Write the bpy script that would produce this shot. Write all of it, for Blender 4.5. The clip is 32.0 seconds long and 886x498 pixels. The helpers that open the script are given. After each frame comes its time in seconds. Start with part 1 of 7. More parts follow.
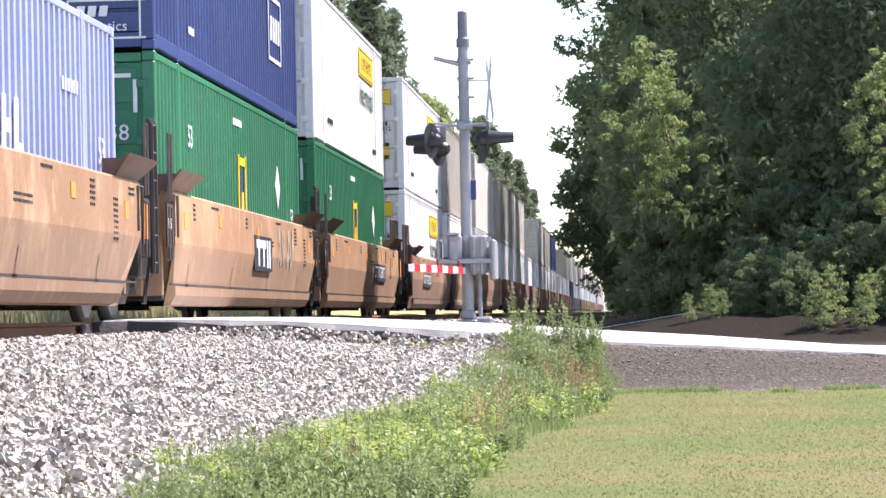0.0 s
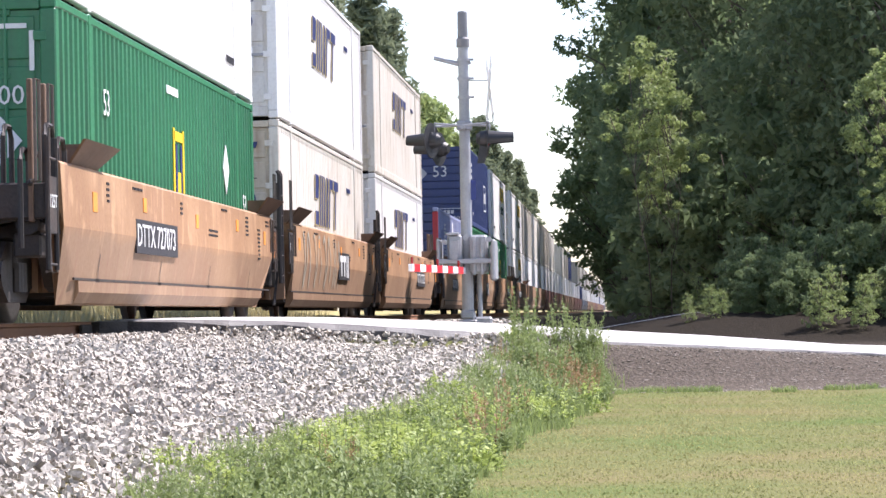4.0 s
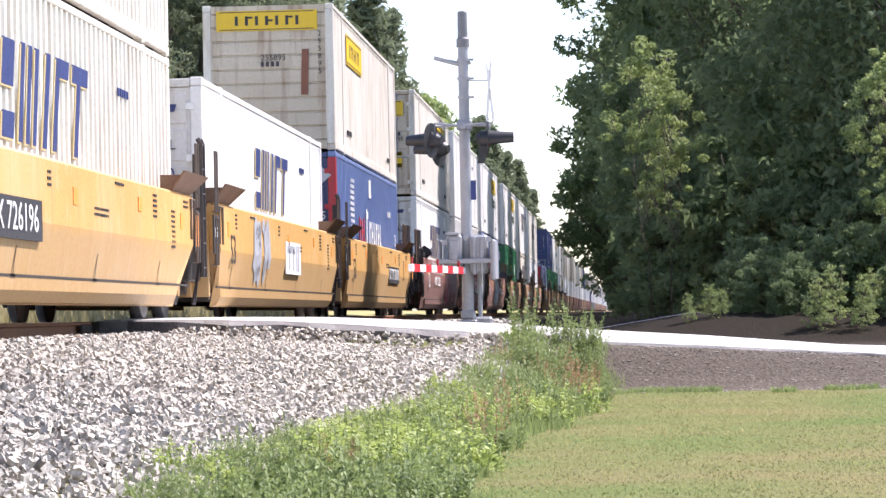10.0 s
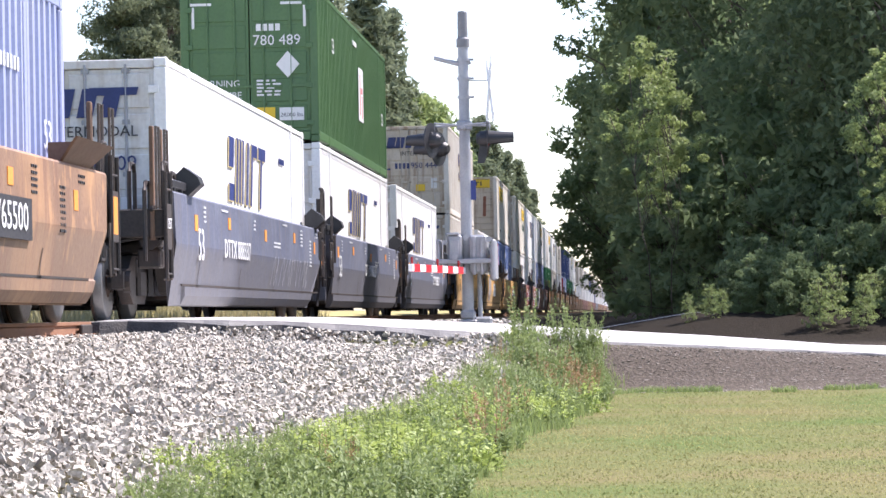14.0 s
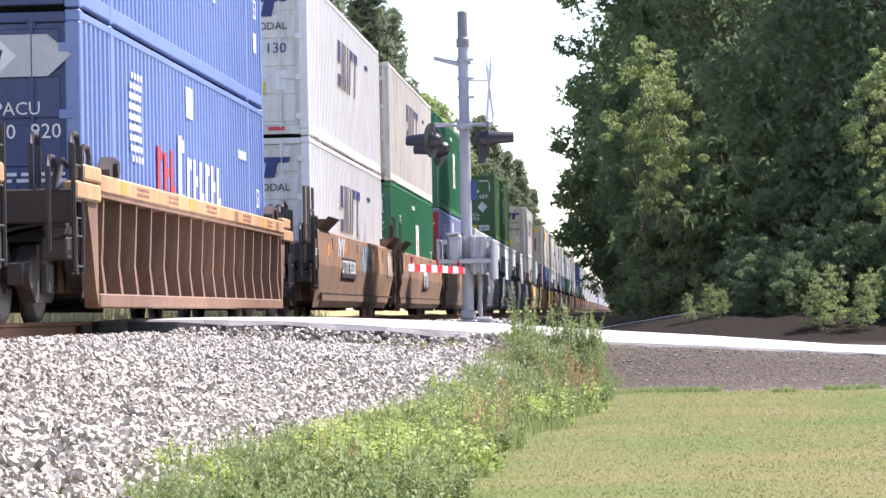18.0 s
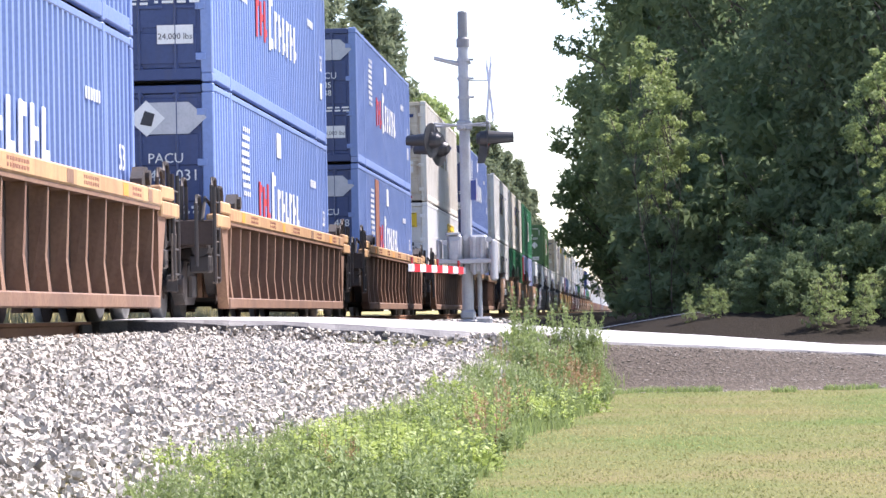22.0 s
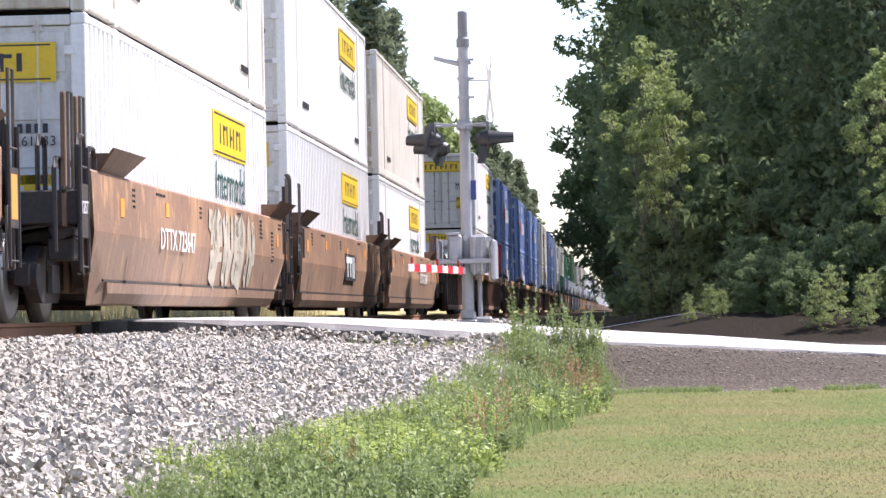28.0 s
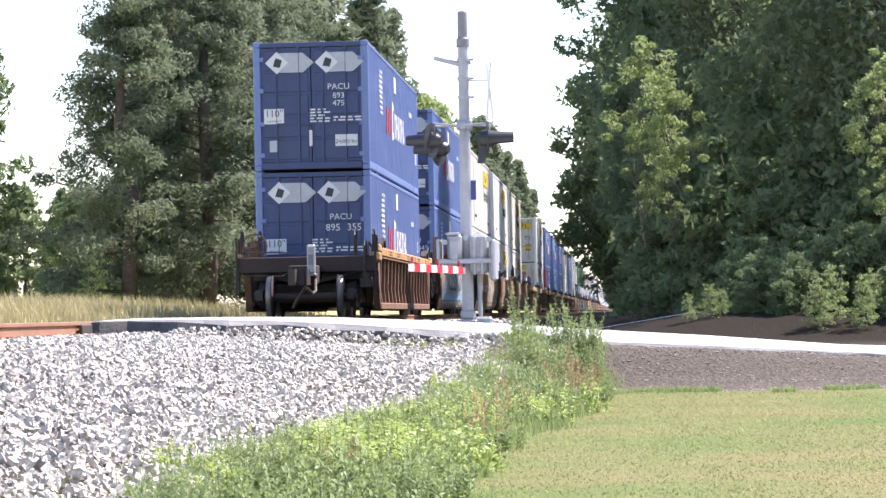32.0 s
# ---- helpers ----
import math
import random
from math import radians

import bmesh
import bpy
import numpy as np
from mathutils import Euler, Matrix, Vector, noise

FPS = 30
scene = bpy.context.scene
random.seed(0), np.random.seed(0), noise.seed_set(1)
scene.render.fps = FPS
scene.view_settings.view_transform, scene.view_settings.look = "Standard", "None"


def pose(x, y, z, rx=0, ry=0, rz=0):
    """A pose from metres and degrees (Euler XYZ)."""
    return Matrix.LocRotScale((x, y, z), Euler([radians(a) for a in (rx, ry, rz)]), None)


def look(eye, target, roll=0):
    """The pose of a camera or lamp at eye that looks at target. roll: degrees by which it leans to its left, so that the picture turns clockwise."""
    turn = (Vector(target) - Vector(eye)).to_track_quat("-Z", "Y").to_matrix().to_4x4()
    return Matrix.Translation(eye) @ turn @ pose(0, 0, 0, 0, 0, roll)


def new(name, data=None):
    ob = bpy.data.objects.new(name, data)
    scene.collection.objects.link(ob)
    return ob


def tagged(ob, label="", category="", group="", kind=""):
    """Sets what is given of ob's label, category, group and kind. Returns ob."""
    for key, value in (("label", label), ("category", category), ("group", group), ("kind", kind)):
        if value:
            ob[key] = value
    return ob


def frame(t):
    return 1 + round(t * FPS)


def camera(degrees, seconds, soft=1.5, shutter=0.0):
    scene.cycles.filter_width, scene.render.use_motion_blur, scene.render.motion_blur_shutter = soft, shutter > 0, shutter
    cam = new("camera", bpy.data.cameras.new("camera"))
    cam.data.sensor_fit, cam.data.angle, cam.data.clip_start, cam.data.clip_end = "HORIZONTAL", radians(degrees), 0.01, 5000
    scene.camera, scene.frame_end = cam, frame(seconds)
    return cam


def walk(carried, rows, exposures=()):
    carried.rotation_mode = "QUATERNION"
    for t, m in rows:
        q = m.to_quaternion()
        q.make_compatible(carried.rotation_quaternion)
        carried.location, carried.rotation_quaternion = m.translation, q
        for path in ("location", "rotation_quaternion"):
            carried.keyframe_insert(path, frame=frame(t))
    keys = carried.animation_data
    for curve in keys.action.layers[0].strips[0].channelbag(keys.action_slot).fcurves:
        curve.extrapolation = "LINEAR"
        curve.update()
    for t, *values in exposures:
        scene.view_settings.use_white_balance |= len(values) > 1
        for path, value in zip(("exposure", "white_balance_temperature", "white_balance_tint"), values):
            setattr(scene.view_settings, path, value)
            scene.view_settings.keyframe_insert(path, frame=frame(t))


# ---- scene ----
# ---------- camera ----------
cam = camera(16.6, 32.0)
EYE = (0.0, 0.0, 0.006)
YAW, PITCH = radians(3.38), radians(1.2287)
AHEAD = (-math.sin(YAW) * math.cos(PITCH) * 100, math.cos(YAW) * math.cos(PITCH) * 100, EYE[2] + math.sin(PITCH) * 100)
EXPOSURE = [(0.0, 1.18), (1.0, 1.18), (2.0, 1.1), (3.0, 0.98), (6.0, 1.06), (8.0, 1.02), (12.0, 1.04), (14.0, 1.07), (18.0, 1.16), (19.0, 1.23), (21.0, 1.25), (23.0, 1.23), (25.0, 1.16), (28.0, 0.97),
            (29.0, 1.06), (30.0, 1.25), (31.0, 1.32), (32.0, 1.37)]
walk(cam, [(0.0, look(EYE, AHEAD, -1.156)), (32.0, look(EYE, AHEAD, -1.156))], [(t, e + 0.05, 6320, 21) for t, e in EXPOSURE])

# ---------- light ----------
SUN_EL, SUN_AZ = 53.0, 57.0          # degrees above the ground, clockwise from the track's direction
world = bpy.data.worlds.new("sky")
scene.world = world
world.use_nodes = True
wn = world.node_tree.nodes
sky = wn.new("ShaderNodeTexSky")
sky.sky_type, sky.sun_disc = "NISHITA", False
sky.sun_elevation, sky.sun_rotation = radians(SUN_EL), radians(SUN_AZ)
sky.air_density, sky.dust_density, sky.ozone_density = 1.0, 0.8, 1.0
world.node_tree.links.new(sky.outputs[0], wn["Background"].inputs[0])
wn["Background"].inputs[1].default_value = 0.14
sun = new("sun", bpy.data.lights.new("sun", "SUN"))
sun.data.energy, sun.data.angle, sun.data.color = 5.0, radians(0.53), (1.0, 0.965, 0.92)
sdir = Vector((math.sin(radians(SUN_AZ)) * math.cos(radians(SUN_EL)), math.cos(radians(SUN_AZ)) * math.cos(radians(SUN_EL)), math.sin(radians(SUN_EL))))
sun.matrix_world = look(sdir * 60, (0, 0, 0))

# ---------- materials ----------
MATS = {}


def material(name, a, b, rough=0.7, metal=0.0, scale=3.0, fine=40.0, bump=0.15, dirt=None, dirt_amount=0.35, streak=False,
             island=0.0, spec=0.5, leafy=0.0, fade=None, dust_shade=None):
    """Two colours mixed by noise at two scales, with a third for dirt or rust, and fine relief."""
    if name in MATS:
        return MATS[name]
    m = bpy.data.materials.new(name)
    MATS[name] = m
    m.use_nodes = True
    nt = m.node_tree
    n, link = nt.nodes, nt.links.new
    bsdf = n["Principled BSDF"]
    tc, info, add = n.new("ShaderNodeTexCoord"), n.new("ShaderNodeObjectInfo"), n.new("ShaderNodeVectorMath")
    add.operation = "MULTIPLY_ADD"
    comb = n.new("ShaderNodeCombineXYZ")
    for i in range(3):
        link(info.outputs["Random"], comb.inputs[i])
    link(comb.outputs[0], add.inputs[0])
    add.inputs[1].default_value = (37, 61, 23)
    link(tc.outputs["Object"], add.inputs[2])

    def nz(s, detail, stretch=None):
        t = n.new("ShaderNodeTexNoise")
        t.inputs["Scale"].default_value, t.inputs["Detail"].default_value = s, detail
        if stretch:
            mp = n.new("ShaderNodeMapping")
            mp.inputs["Scale"].default_value = stretch
            link(add.outputs[0], mp.inputs[0])
            link(mp.outputs[0], t.inputs["Vector"])
        else:
            link(add.outputs[0], t.inputs["Vector"])
        return t

    def ramp(src, lo, hi):
        r = n.new("ShaderNodeMapRange")
        r.inputs[1].default_value, r.inputs[2].default_value = lo, hi
        link(src, r.inputs[0])
        return r.outputs[0]

    def mix(f, c1, c2):
        x = n.new("ShaderNodeMix")
        x.data_type = "RGBA"
        for slot, val in ((0, f), (6, c1), (7, c2)):
            if isinstance(val, (tuple, list)):
                x.inputs[slot].default_value = (*val, 1)
            elif isinstance(val, (int, float)):
                x.inputs[slot].default_value = val
            else:
                link(val, x.inputs[slot])
        return x.outputs[2]

    big, small = nz(scale, 5), nz(fine, 3)
    col = mix(ramp(big.outputs[0], 0.32, 0.68), a, b)
    dark = tuple(c * 0.8 for c in a)
    f2 = n.new("ShaderNodeMath")
    f2.operation = "MULTIPLY"
    link(ramp(small.outputs[0], 0.45, 0.75), f2.inputs[0])
    f2.inputs[1].default_value = 0.5
    col = mix(f2.outputs[0], col, dark)
    if island:
        geo = n.new("ShaderNodeNewGeometry")
        f = n.new("ShaderNodeMath")
        f.operation = "MULTIPLY"
        link(geo.outputs["Random Per Island"], f.inputs[0])
        f.inputs[1].default_value = island
        col = mix(f.outputs[0], col, b)
    if fade:
        d = nz(0.55, 4)
        f = n.new("ShaderNodeMath")
        f.operation = "MULTIPLY"
        link(ramp(d.outputs[0], 0.52, 0.66), f.inputs[0])
        f.inputs[1].default_value = 0.6
        col = mix(f.outputs[0], col, fade)
        d = nz(3.0, 4, (1, 1.5, 0.75))
        f = n.new("ShaderNodeMath")
        f.operation = "MULTIPLY"
        link(ramp(d.outputs[0], 0.57, 0.63), f.inputs[0])
        f.inputs[1].default_value = 0.6
        col = mix(f.outputs[0], col, fade)
    if dust_shade:
        # ballast dust and the tucked-in side's shade, put into the colour up to the bend, with an uneven edge
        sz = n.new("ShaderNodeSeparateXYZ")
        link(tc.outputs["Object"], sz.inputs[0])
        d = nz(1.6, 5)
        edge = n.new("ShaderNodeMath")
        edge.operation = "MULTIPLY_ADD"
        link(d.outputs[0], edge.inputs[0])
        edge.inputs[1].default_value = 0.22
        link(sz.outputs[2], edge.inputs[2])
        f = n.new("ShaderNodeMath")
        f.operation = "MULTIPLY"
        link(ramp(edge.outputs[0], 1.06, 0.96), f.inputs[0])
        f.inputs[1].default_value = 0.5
        col = mix(f.outputs[0], col, dust_shade)
    if dirt:
        d = nz(1.0, 6, (6.0, 6.0, 0.7) if streak else (2.2, 2.2, 2.2))
        f = n.new("ShaderNodeMath")
        f.operation = "MULTIPLY"
        link(ramp(d.outputs[0], 0.5, 0.72), f.inputs[0])
        f.inputs[1].default_value = dirt_amount * 1.6
        f.use_clamp = True
        col = mix(f.outputs[0], col, dirt)
    link(col, bsdf.inputs["Base Color"])
    bsdf.inputs["Metallic"].default_value = metal
    bsdf.inputs["Specular IOR Level"].default_value = spec
    rr = n.new("ShaderNodeMapRange")
    rr.inputs[3].default_value, rr.inputs[4].default_value = max(0.05, rough - 0.12), min(1, rough + 0.12)
    link(small.outputs[0], rr.inputs[0])
    link(rr.outputs[0], bsdf.inputs["Roughness"])
    if bump:
        bp = n.new("ShaderNodeBump")
        bp.inputs["Strength"].default_value, bp.inputs["Distance"].default_value = bump, 0.02
        link(small.outputs[0], bp.inputs["Height"])
        link(bp.outputs[0], bsdf.inputs["Normal"])
    if leafy:
        tr = n.new("ShaderNodeBsdfTranslucent")
        link(col, tr.inputs[0])
        ms = n.new("ShaderNodeMixShader")
        ms.inputs[0].default_value = leafy
        link(bsdf.outputs[0], ms.inputs[1])
        link(tr.outputs[0], ms.inputs[2])
        link(ms.outputs[0], n["Material Output"].inputs[0])
    return m


RUST = (0.16, 0.075, 0.04)
GRIME = (0.10, 0.085, 0.07)
M_STEEL = material("dark_steel", (0.035, 0.03, 0.028), (0.055, 0.045, 0.038), 0.65, 0.2, 2, 30, 0.2, RUST, 0.14)
M_WHEEL = material("wheel_steel", (0.035, 0.028, 0.025), (0.06, 0.045, 0.038), 0.8, 0.0, 3, 30, 0.2, RUST, 0.3, spec=0.15)
M_TREAD = material("polished_tread", (0.14, 0.135, 0.13), (0.2, 0.19, 0.18), 0.35, 0.4, 3, 30, 0.05)
M_PINK = material("weathered_brown_paint", (0.19, 0.108, 0.064), (0.25, 0.148, 0.09), 0.62, 0, 0.8, 22, 0.1, (0.17, 0.085, 0.055), 0.5, True, fade=(0.48, 0.27, 0.13), dust_shade=(0.21, 0.145, 0.1))
M_ORANGE = material("faded_orange_paint", (0.28, 0.15, 0.074), (0.34, 0.195, 0.1), 0.6, 0, 0.8, 22, 0.1, (0.25, 0.125, 0.075), 0.45, True, fade=(0.5, 0.31, 0.17), dust_shade=(0.24, 0.16, 0.105))
M_YELLOW = material("yellow_paint", (0.52, 0.29, 0.085), (0.57, 0.33, 0.105), 0.5, 0, 0.8, 22, 0.06, (0.45, 0.25, 0.1), 0.4, True, fade=(0.6, 0.39, 0.19), dust_shade=(0.4, 0.28, 0.15))
M_REDBR = material("red_brown_paint", (0.16, 0.062, 0.05), (0.2, 0.084, 0.064), 0.6, 0, 0.8, 22, 0.1, (0.14, 0.07, 0.055), 0.45, True, fade=(0.3, 0.16, 0.13), dust_shade=(0.17, 0.1, 0.082))
M_SLATE = material("slate_blue_paint", (0.092, 0.105, 0.15), (0.12, 0.13, 0.17), 0.5, 0, 0.8, 22, 0.06, (0.15, 0.135, 0.12), 0.4, True, fade=(0.16, 0.175, 0.22), dust_shade=(0.15, 0.14, 0.135))
M_RIBBED = material("rusty_brown_paint", (0.15, 0.082, 0.05), (0.24, 0.135, 0.078), 0.7, 0, 1.2, 24, 0.15, (0.15, 0.07, 0.045), 0.45, True)
# the leaning guides' underside shade is in this brown; end posts share it
M_FLAP = material("shaded_brown_guide_paint", (0.14, 0.08, 0.048), (0.19, 0.115, 0.07), 0.7, 0, 2, 24, 0.1, RUST, 0.3)
M_IRON = material("worn_brown_grab_iron", (0.11, 0.085, 0.068), (0.17, 0.13, 0.1), 0.6, 0.1, 3, 24, 0.05)
# brown darkened by the shade behind the ribs and on the end decks
M_PLATE_SHADED = material("shaded_brown_plate", (0.034, 0.021, 0.016), (0.052, 0.032, 0.023), 0.75, 0, 1.2, 24, 0.15, (0.05, 0.03, 0.025), 0.4, True)
M_CHORD = material("worn_yellow_brown_paint", (0.48, 0.305, 0.14), (0.36, 0.2, 0.1), 0.6, 0, 1.5, 24, 0.1, (0.25, 0.11, 0.06), 0.4, True)
C_WHITE = material("white_container_paint", (0.79, 0.78, 0.755), (0.84, 0.83, 0.81), 0.4, 0, 0.7, 20, 0.04, (0.55, 0.5, 0.43), 0.14, True)
C_CREAM = material("cream_container_paint", (0.68, 0.64, 0.56), (0.74, 0.71, 0.64), 0.45, 0, 0.7, 20, 0.04, (0.36, 0.26, 0.17), 0.38, True)
C_GREY = material("grey_white_container_paint", (0.7, 0.69, 0.66), (0.76, 0.75, 0.73), 0.45, 0, 0.7, 20, 0.04, (0.45, 0.39, 0.32), 0.2, True)
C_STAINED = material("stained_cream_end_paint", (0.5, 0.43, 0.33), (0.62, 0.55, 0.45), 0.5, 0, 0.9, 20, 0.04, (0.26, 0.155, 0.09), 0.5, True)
# brown dirt streaks, plus the rear ends' shade in a greyer base
C_DULL = material("dirty_shaded_white_end_paint", (0.62, 0.6, 0.56), (0.7, 0.685, 0.655), 0.5, 0, 0.9, 20, 0.04, (0.38, 0.3, 0.22), 0.32, True)
C_BLUE = material("blue_container_paint", (0.155, 0.22, 0.43), (0.18, 0.25, 0.47), 0.4, 0, 0.7, 20, 0.04, (0.23, 0.28, 0.45), 0.3, True)
C_SOFT = material("sun_bleached_blue_paint", (0.17, 0.25, 0.48), (0.2, 0.28, 0.52), 0.5, 0, 0.7, 20, 0.04, (0.24, 0.28, 0.42), 0.3, True)
# darker copy of the blue: the sunless rear's shade is in its colour
C_DOOR_SHADED = material("shaded_blue_door_paint", (0.036, 0.056, 0.145), (0.047, 0.07, 0.17), 0.45, 0, 1.5, 20, 0.04, (0.05, 0.055, 0.10), 0.35, True)
C_PALE = material("faded_blue_container_paint", (0.27, 0.31, 0.50), (0.34, 0.37, 0.54), 0.5, 0, 0.7, 20, 0.04, (0.36, 0.36, 0.44), 0.35, True)
C_GREEN = material("green_container_paint", (0.025, 0.17, 0.075), (0.035, 0.2, 0.09), 0.42, 0, 0.7, 20, 0.04, (0.05, 0.12, 0.07), 0.3, True)
C_OLIVE = material("olive_green_container_paint", (0.06, 0.14, 0.05), (0.08, 0.165, 0.06), 0.45, 0, 0.7, 20, 0.04, (0.06, 0.12, 0.05), 0.3, True)
C_NAVY = material("navy_container_paint", (0.035, 0.055, 0.17), (0.045, 0.07, 0.19), 0.4, 0, 0.7, 20, 0.04, (0.07, 0.08, 0.13), 0.3, True)
C_TAN = material("tan_container_paint", (0.36, 0.33, 0.28), (0.42, 0.39, 0.33), 0.5, 0, 0.7, 20, 0.04, (0.22, 0.17, 0.12), 0.3, True)
C_RED = material("red_post_paint", (0.5, 0.035, 0.045), (0.45, 0.04, 0.045), 0.45, 0, 2, 20, 0.03)
M_DECALW = material("white_marking_paint", (0.75, 0.75, 0.74), (0.7, 0.7, 0.68), 0.5, 0, 4, 30, 0.02)
M_DECALK = material("black_marking_paint", (0.03, 0.03, 0.035), (0.04, 0.04, 0.045), 0.5, 0, 4, 30, 0.02)
M_DECALY = material("yellow_marking_paint", (0.78, 0.52, 0.02), (0.72, 0.48, 0.03), 0.5, 0, 4, 30, 0.02)
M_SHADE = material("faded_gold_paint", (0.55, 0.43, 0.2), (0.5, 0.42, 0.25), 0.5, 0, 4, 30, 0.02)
M_DECALB = material("blue_marking_paint", (0.022, 0.036, 0.13), (0.03, 0.046, 0.16), 0.5, 0, 4, 30, 0.02)
M_DECALR = material("red_marking_paint", (0.55, 0.05, 0.06), (0.5, 0.06, 0.07), 0.5, 0, 4, 30, 0.02)
M_GRAFR = material("faded_red_spray_paint", (0.33, 0.045, 0.06), (0.27, 0.05, 0.06), 0.6, 0, 3, 30, 0.02)
M_DECALG = material("dark_green_marking_paint", (0.012, 0.055, 0.04), (0.016, 0.07, 0.05), 0.5, 0, 4, 30, 0.02)
M_DECALO = material("orange_marking_paint", (0.8, 0.3, 0.05), (0.75, 0.28, 0.06), 0.5, 0, 4, 30, 0.02)
M_DECALC = material("turquoise_marking_paint", (0.17, 0.36, 0.5), (0.3, 0.46, 0.56), 0.5, 0, 4, 30, 0.02)
M_DECALS = material("silver_marking_paint", (0.42, 0.43, 0.45), (0.5, 0.5, 0.52), 0.45, 0.2, 4, 30, 0.02)
M_FAINT = material("weathered_pale_spray_paint", (0.33, 0.29, 0.22), (0.42, 0.38, 0.3), 0.6, 0, 4, 30, 0.02)
M_DECALT = material("rust_stripe", (0.26, 0.10, 0.06), (0.2, 0.08, 0.05), 0.7, 0, 4, 30, 0.1)
M_GALV = material("galvanised_metal", (0.30, 0.305, 0.32), (0.37, 0.375, 0.39), 0.5, 0.15, 4, 40, 0.05, (0.36, 0.35, 0.34), 0.25)
M_DARKGALV = material("dull_grey_metal", (0.17, 0.17, 0.175), (0.22, 0.22, 0.225), 0.6, 0.1, 4, 40, 0.05)
M_BLACK = material("black_signal_paint", (0.018, 0.018, 0.02), (0.03, 0.03, 0.032), 0.45, 0, 4, 40, 0.05)
M_LENS = material("red_lens", (0.25, 0.01, 0.01), (0.3, 0.015, 0.015), 0.15, 0, 4, 40, 0.0)
M_WHITE = material("white_sheeting", (0.8, 0.8, 0.79), (0.76, 0.76, 0.75), 0.45, 0, 4, 40, 0.02)
M_REDS = material("red_sheeting", (0.6, 0.02, 0.03), (0.55, 0.025, 0.035), 0.4, 0, 4, 40, 0.02)
M_SIGNB = material("blue_sign", (0.02, 0.035, 0.16), (0.025, 0.04, 0.19), 0.4, 0, 4, 40, 0.02)
M_RAIL = material("rusty_rail", (0.30, 0.155, 0.085), (0.24, 0.115, 0.065), 0.7, 0.2, 3, 40, 0.15)
M_RAILTOP = material("polished_rail_head", (0.4, 0.36, 0.33), (0.34, 0.28, 0.25), 0.35, 0.9, 3, 40, 0.05)
M_TIE = material("weathered_tie_wood", (0.10, 0.075, 0.055), (0.15, 0.11, 0.085), 0.9, 0, 6, 50, 0.4, (0.2, 0.12, 0.08), 0.3)
M_STONE = material("ballast_stone", (0.115, 0.1, 0.083), (0.65, 0.595, 0.51), 0.9, 0, 14, 60, 0.3, island=0.6, spec=0.15)
M_STONERUST = material("rust_stained_ballast", (0.17, 0.11, 0.07), (0.40, 0.31, 0.23), 0.9, 0, 14, 60, 0.3, island=0.8)
M_ROAD = material("pale_road_surface", (0.44, 0.42, 0.395), (0.54, 0.52, 0.49), 0.9, 0, 1.5, 60, 0.25, (0.4, 0.38, 0.35), 0.3)
M_ROADLIP = material("worn_grey_asphalt", (0.2, 0.19, 0.18), (0.3, 0.285, 0.265), 0.92, 0, 3, 50, 0.4, (0.14, 0.13, 0.12), 0.3, spec=0.15)
M_ROADEDGE = material("broken_asphalt_edge", (0.075, 0.07, 0.068), (0.12, 0.11, 0.105), 0.95, 0, 5, 40, 0.6, (0.16, 0.14, 0.12), 0.35, spec=0.1)
M_LAWN = material("mown_grass", (0.125, 0.19, 0.05), (0.32, 0.275, 0.13), 0.85, 0, 0.33, 5, 0.0, island=0.4, leafy=0.75, spec=0.1)
M_TANGRASS = material("dry_tall_grass", (0.38, 0.32, 0.19), (0.33, 0.30, 0.15), 0.9, 0, 1, 20, 0.2, island=0.8, leafy=0.25)
M_WEED = material("fresh_weed_leaf", (0.085, 0.135, 0.04), (0.29, 0.355, 0.135), 0.65, 0, 1.5, 20, 0.1, island=0.9, leafy=0.4)
M_WEEDGRASS = material("rough_grass_blade", (0.105, 0.165, 0.042), (0.29, 0.35, 0.13), 0.65, 0, 1.5, 20, 0.0, island=0.9, leafy=0.5)
M_WEEDPALE = material("pale_weed_leaf", (0.2, 0.29, 0.06), (0.45, 0.52, 0.16), 0.6, 0, 1.5, 20, 0.1, island=0.9, leafy=0.42)
M_WEEDDRY = material("dry_weed_stem", (0.30, 0.17, 0.09), (0.38, 0.27, 0.14), 0.8, 0, 2, 20, 0.1, island=0.9, leafy=0.2)
M_LEAF = material("broad_leaf", (0.115, 0.165, 0.075), (0.2, 0.255, 0.12), 0.8, 0, 0.5, 12, 0.0, island=0.9, leafy=0.45, spec=0.25)
M_LEAFB = material("young_leaf", (0.165, 0.23, 0.075), (0.31, 0.37, 0.14), 0.6, 0, 0.8, 12, 0.0, island=0.9, leafy=0.5)
M_LEAFD = material("shaded_wood_leaf", (0.075, 0.105, 0.052), (0.16, 0.2, 0.095), 0.8, 0, 0.5, 12, 0.0, island=0.9, leafy=0.35, spec=0.2)
M_NEEDLE = material("pine_needle", (0.115, 0.143, 0.088), (0.215, 0.25, 0.148), 0.8, 0, 0.8, 12, 0.0, island=0.9, leafy=0.45, spec=0.25)
M_BARK = material("grey_brown_bark", (0.085, 0.065, 0.05), (0.14, 0.11, 0.085), 0.95, 0, 5, 40, 0.6)
M_TARP = material("grey_white_sheeting", (0.6, 0.6, 0.6), (0.7, 0.7, 0.69), 0.6, 0, 3, 20, 0.2, (0.4, 0.38, 0.35), 0.3)
M_RACK = material("blue_rack_paint", (0.05, 0.08, 0.42), (0.06, 0.1, 0.46), 0.45, 0, 3, 20, 0.05)


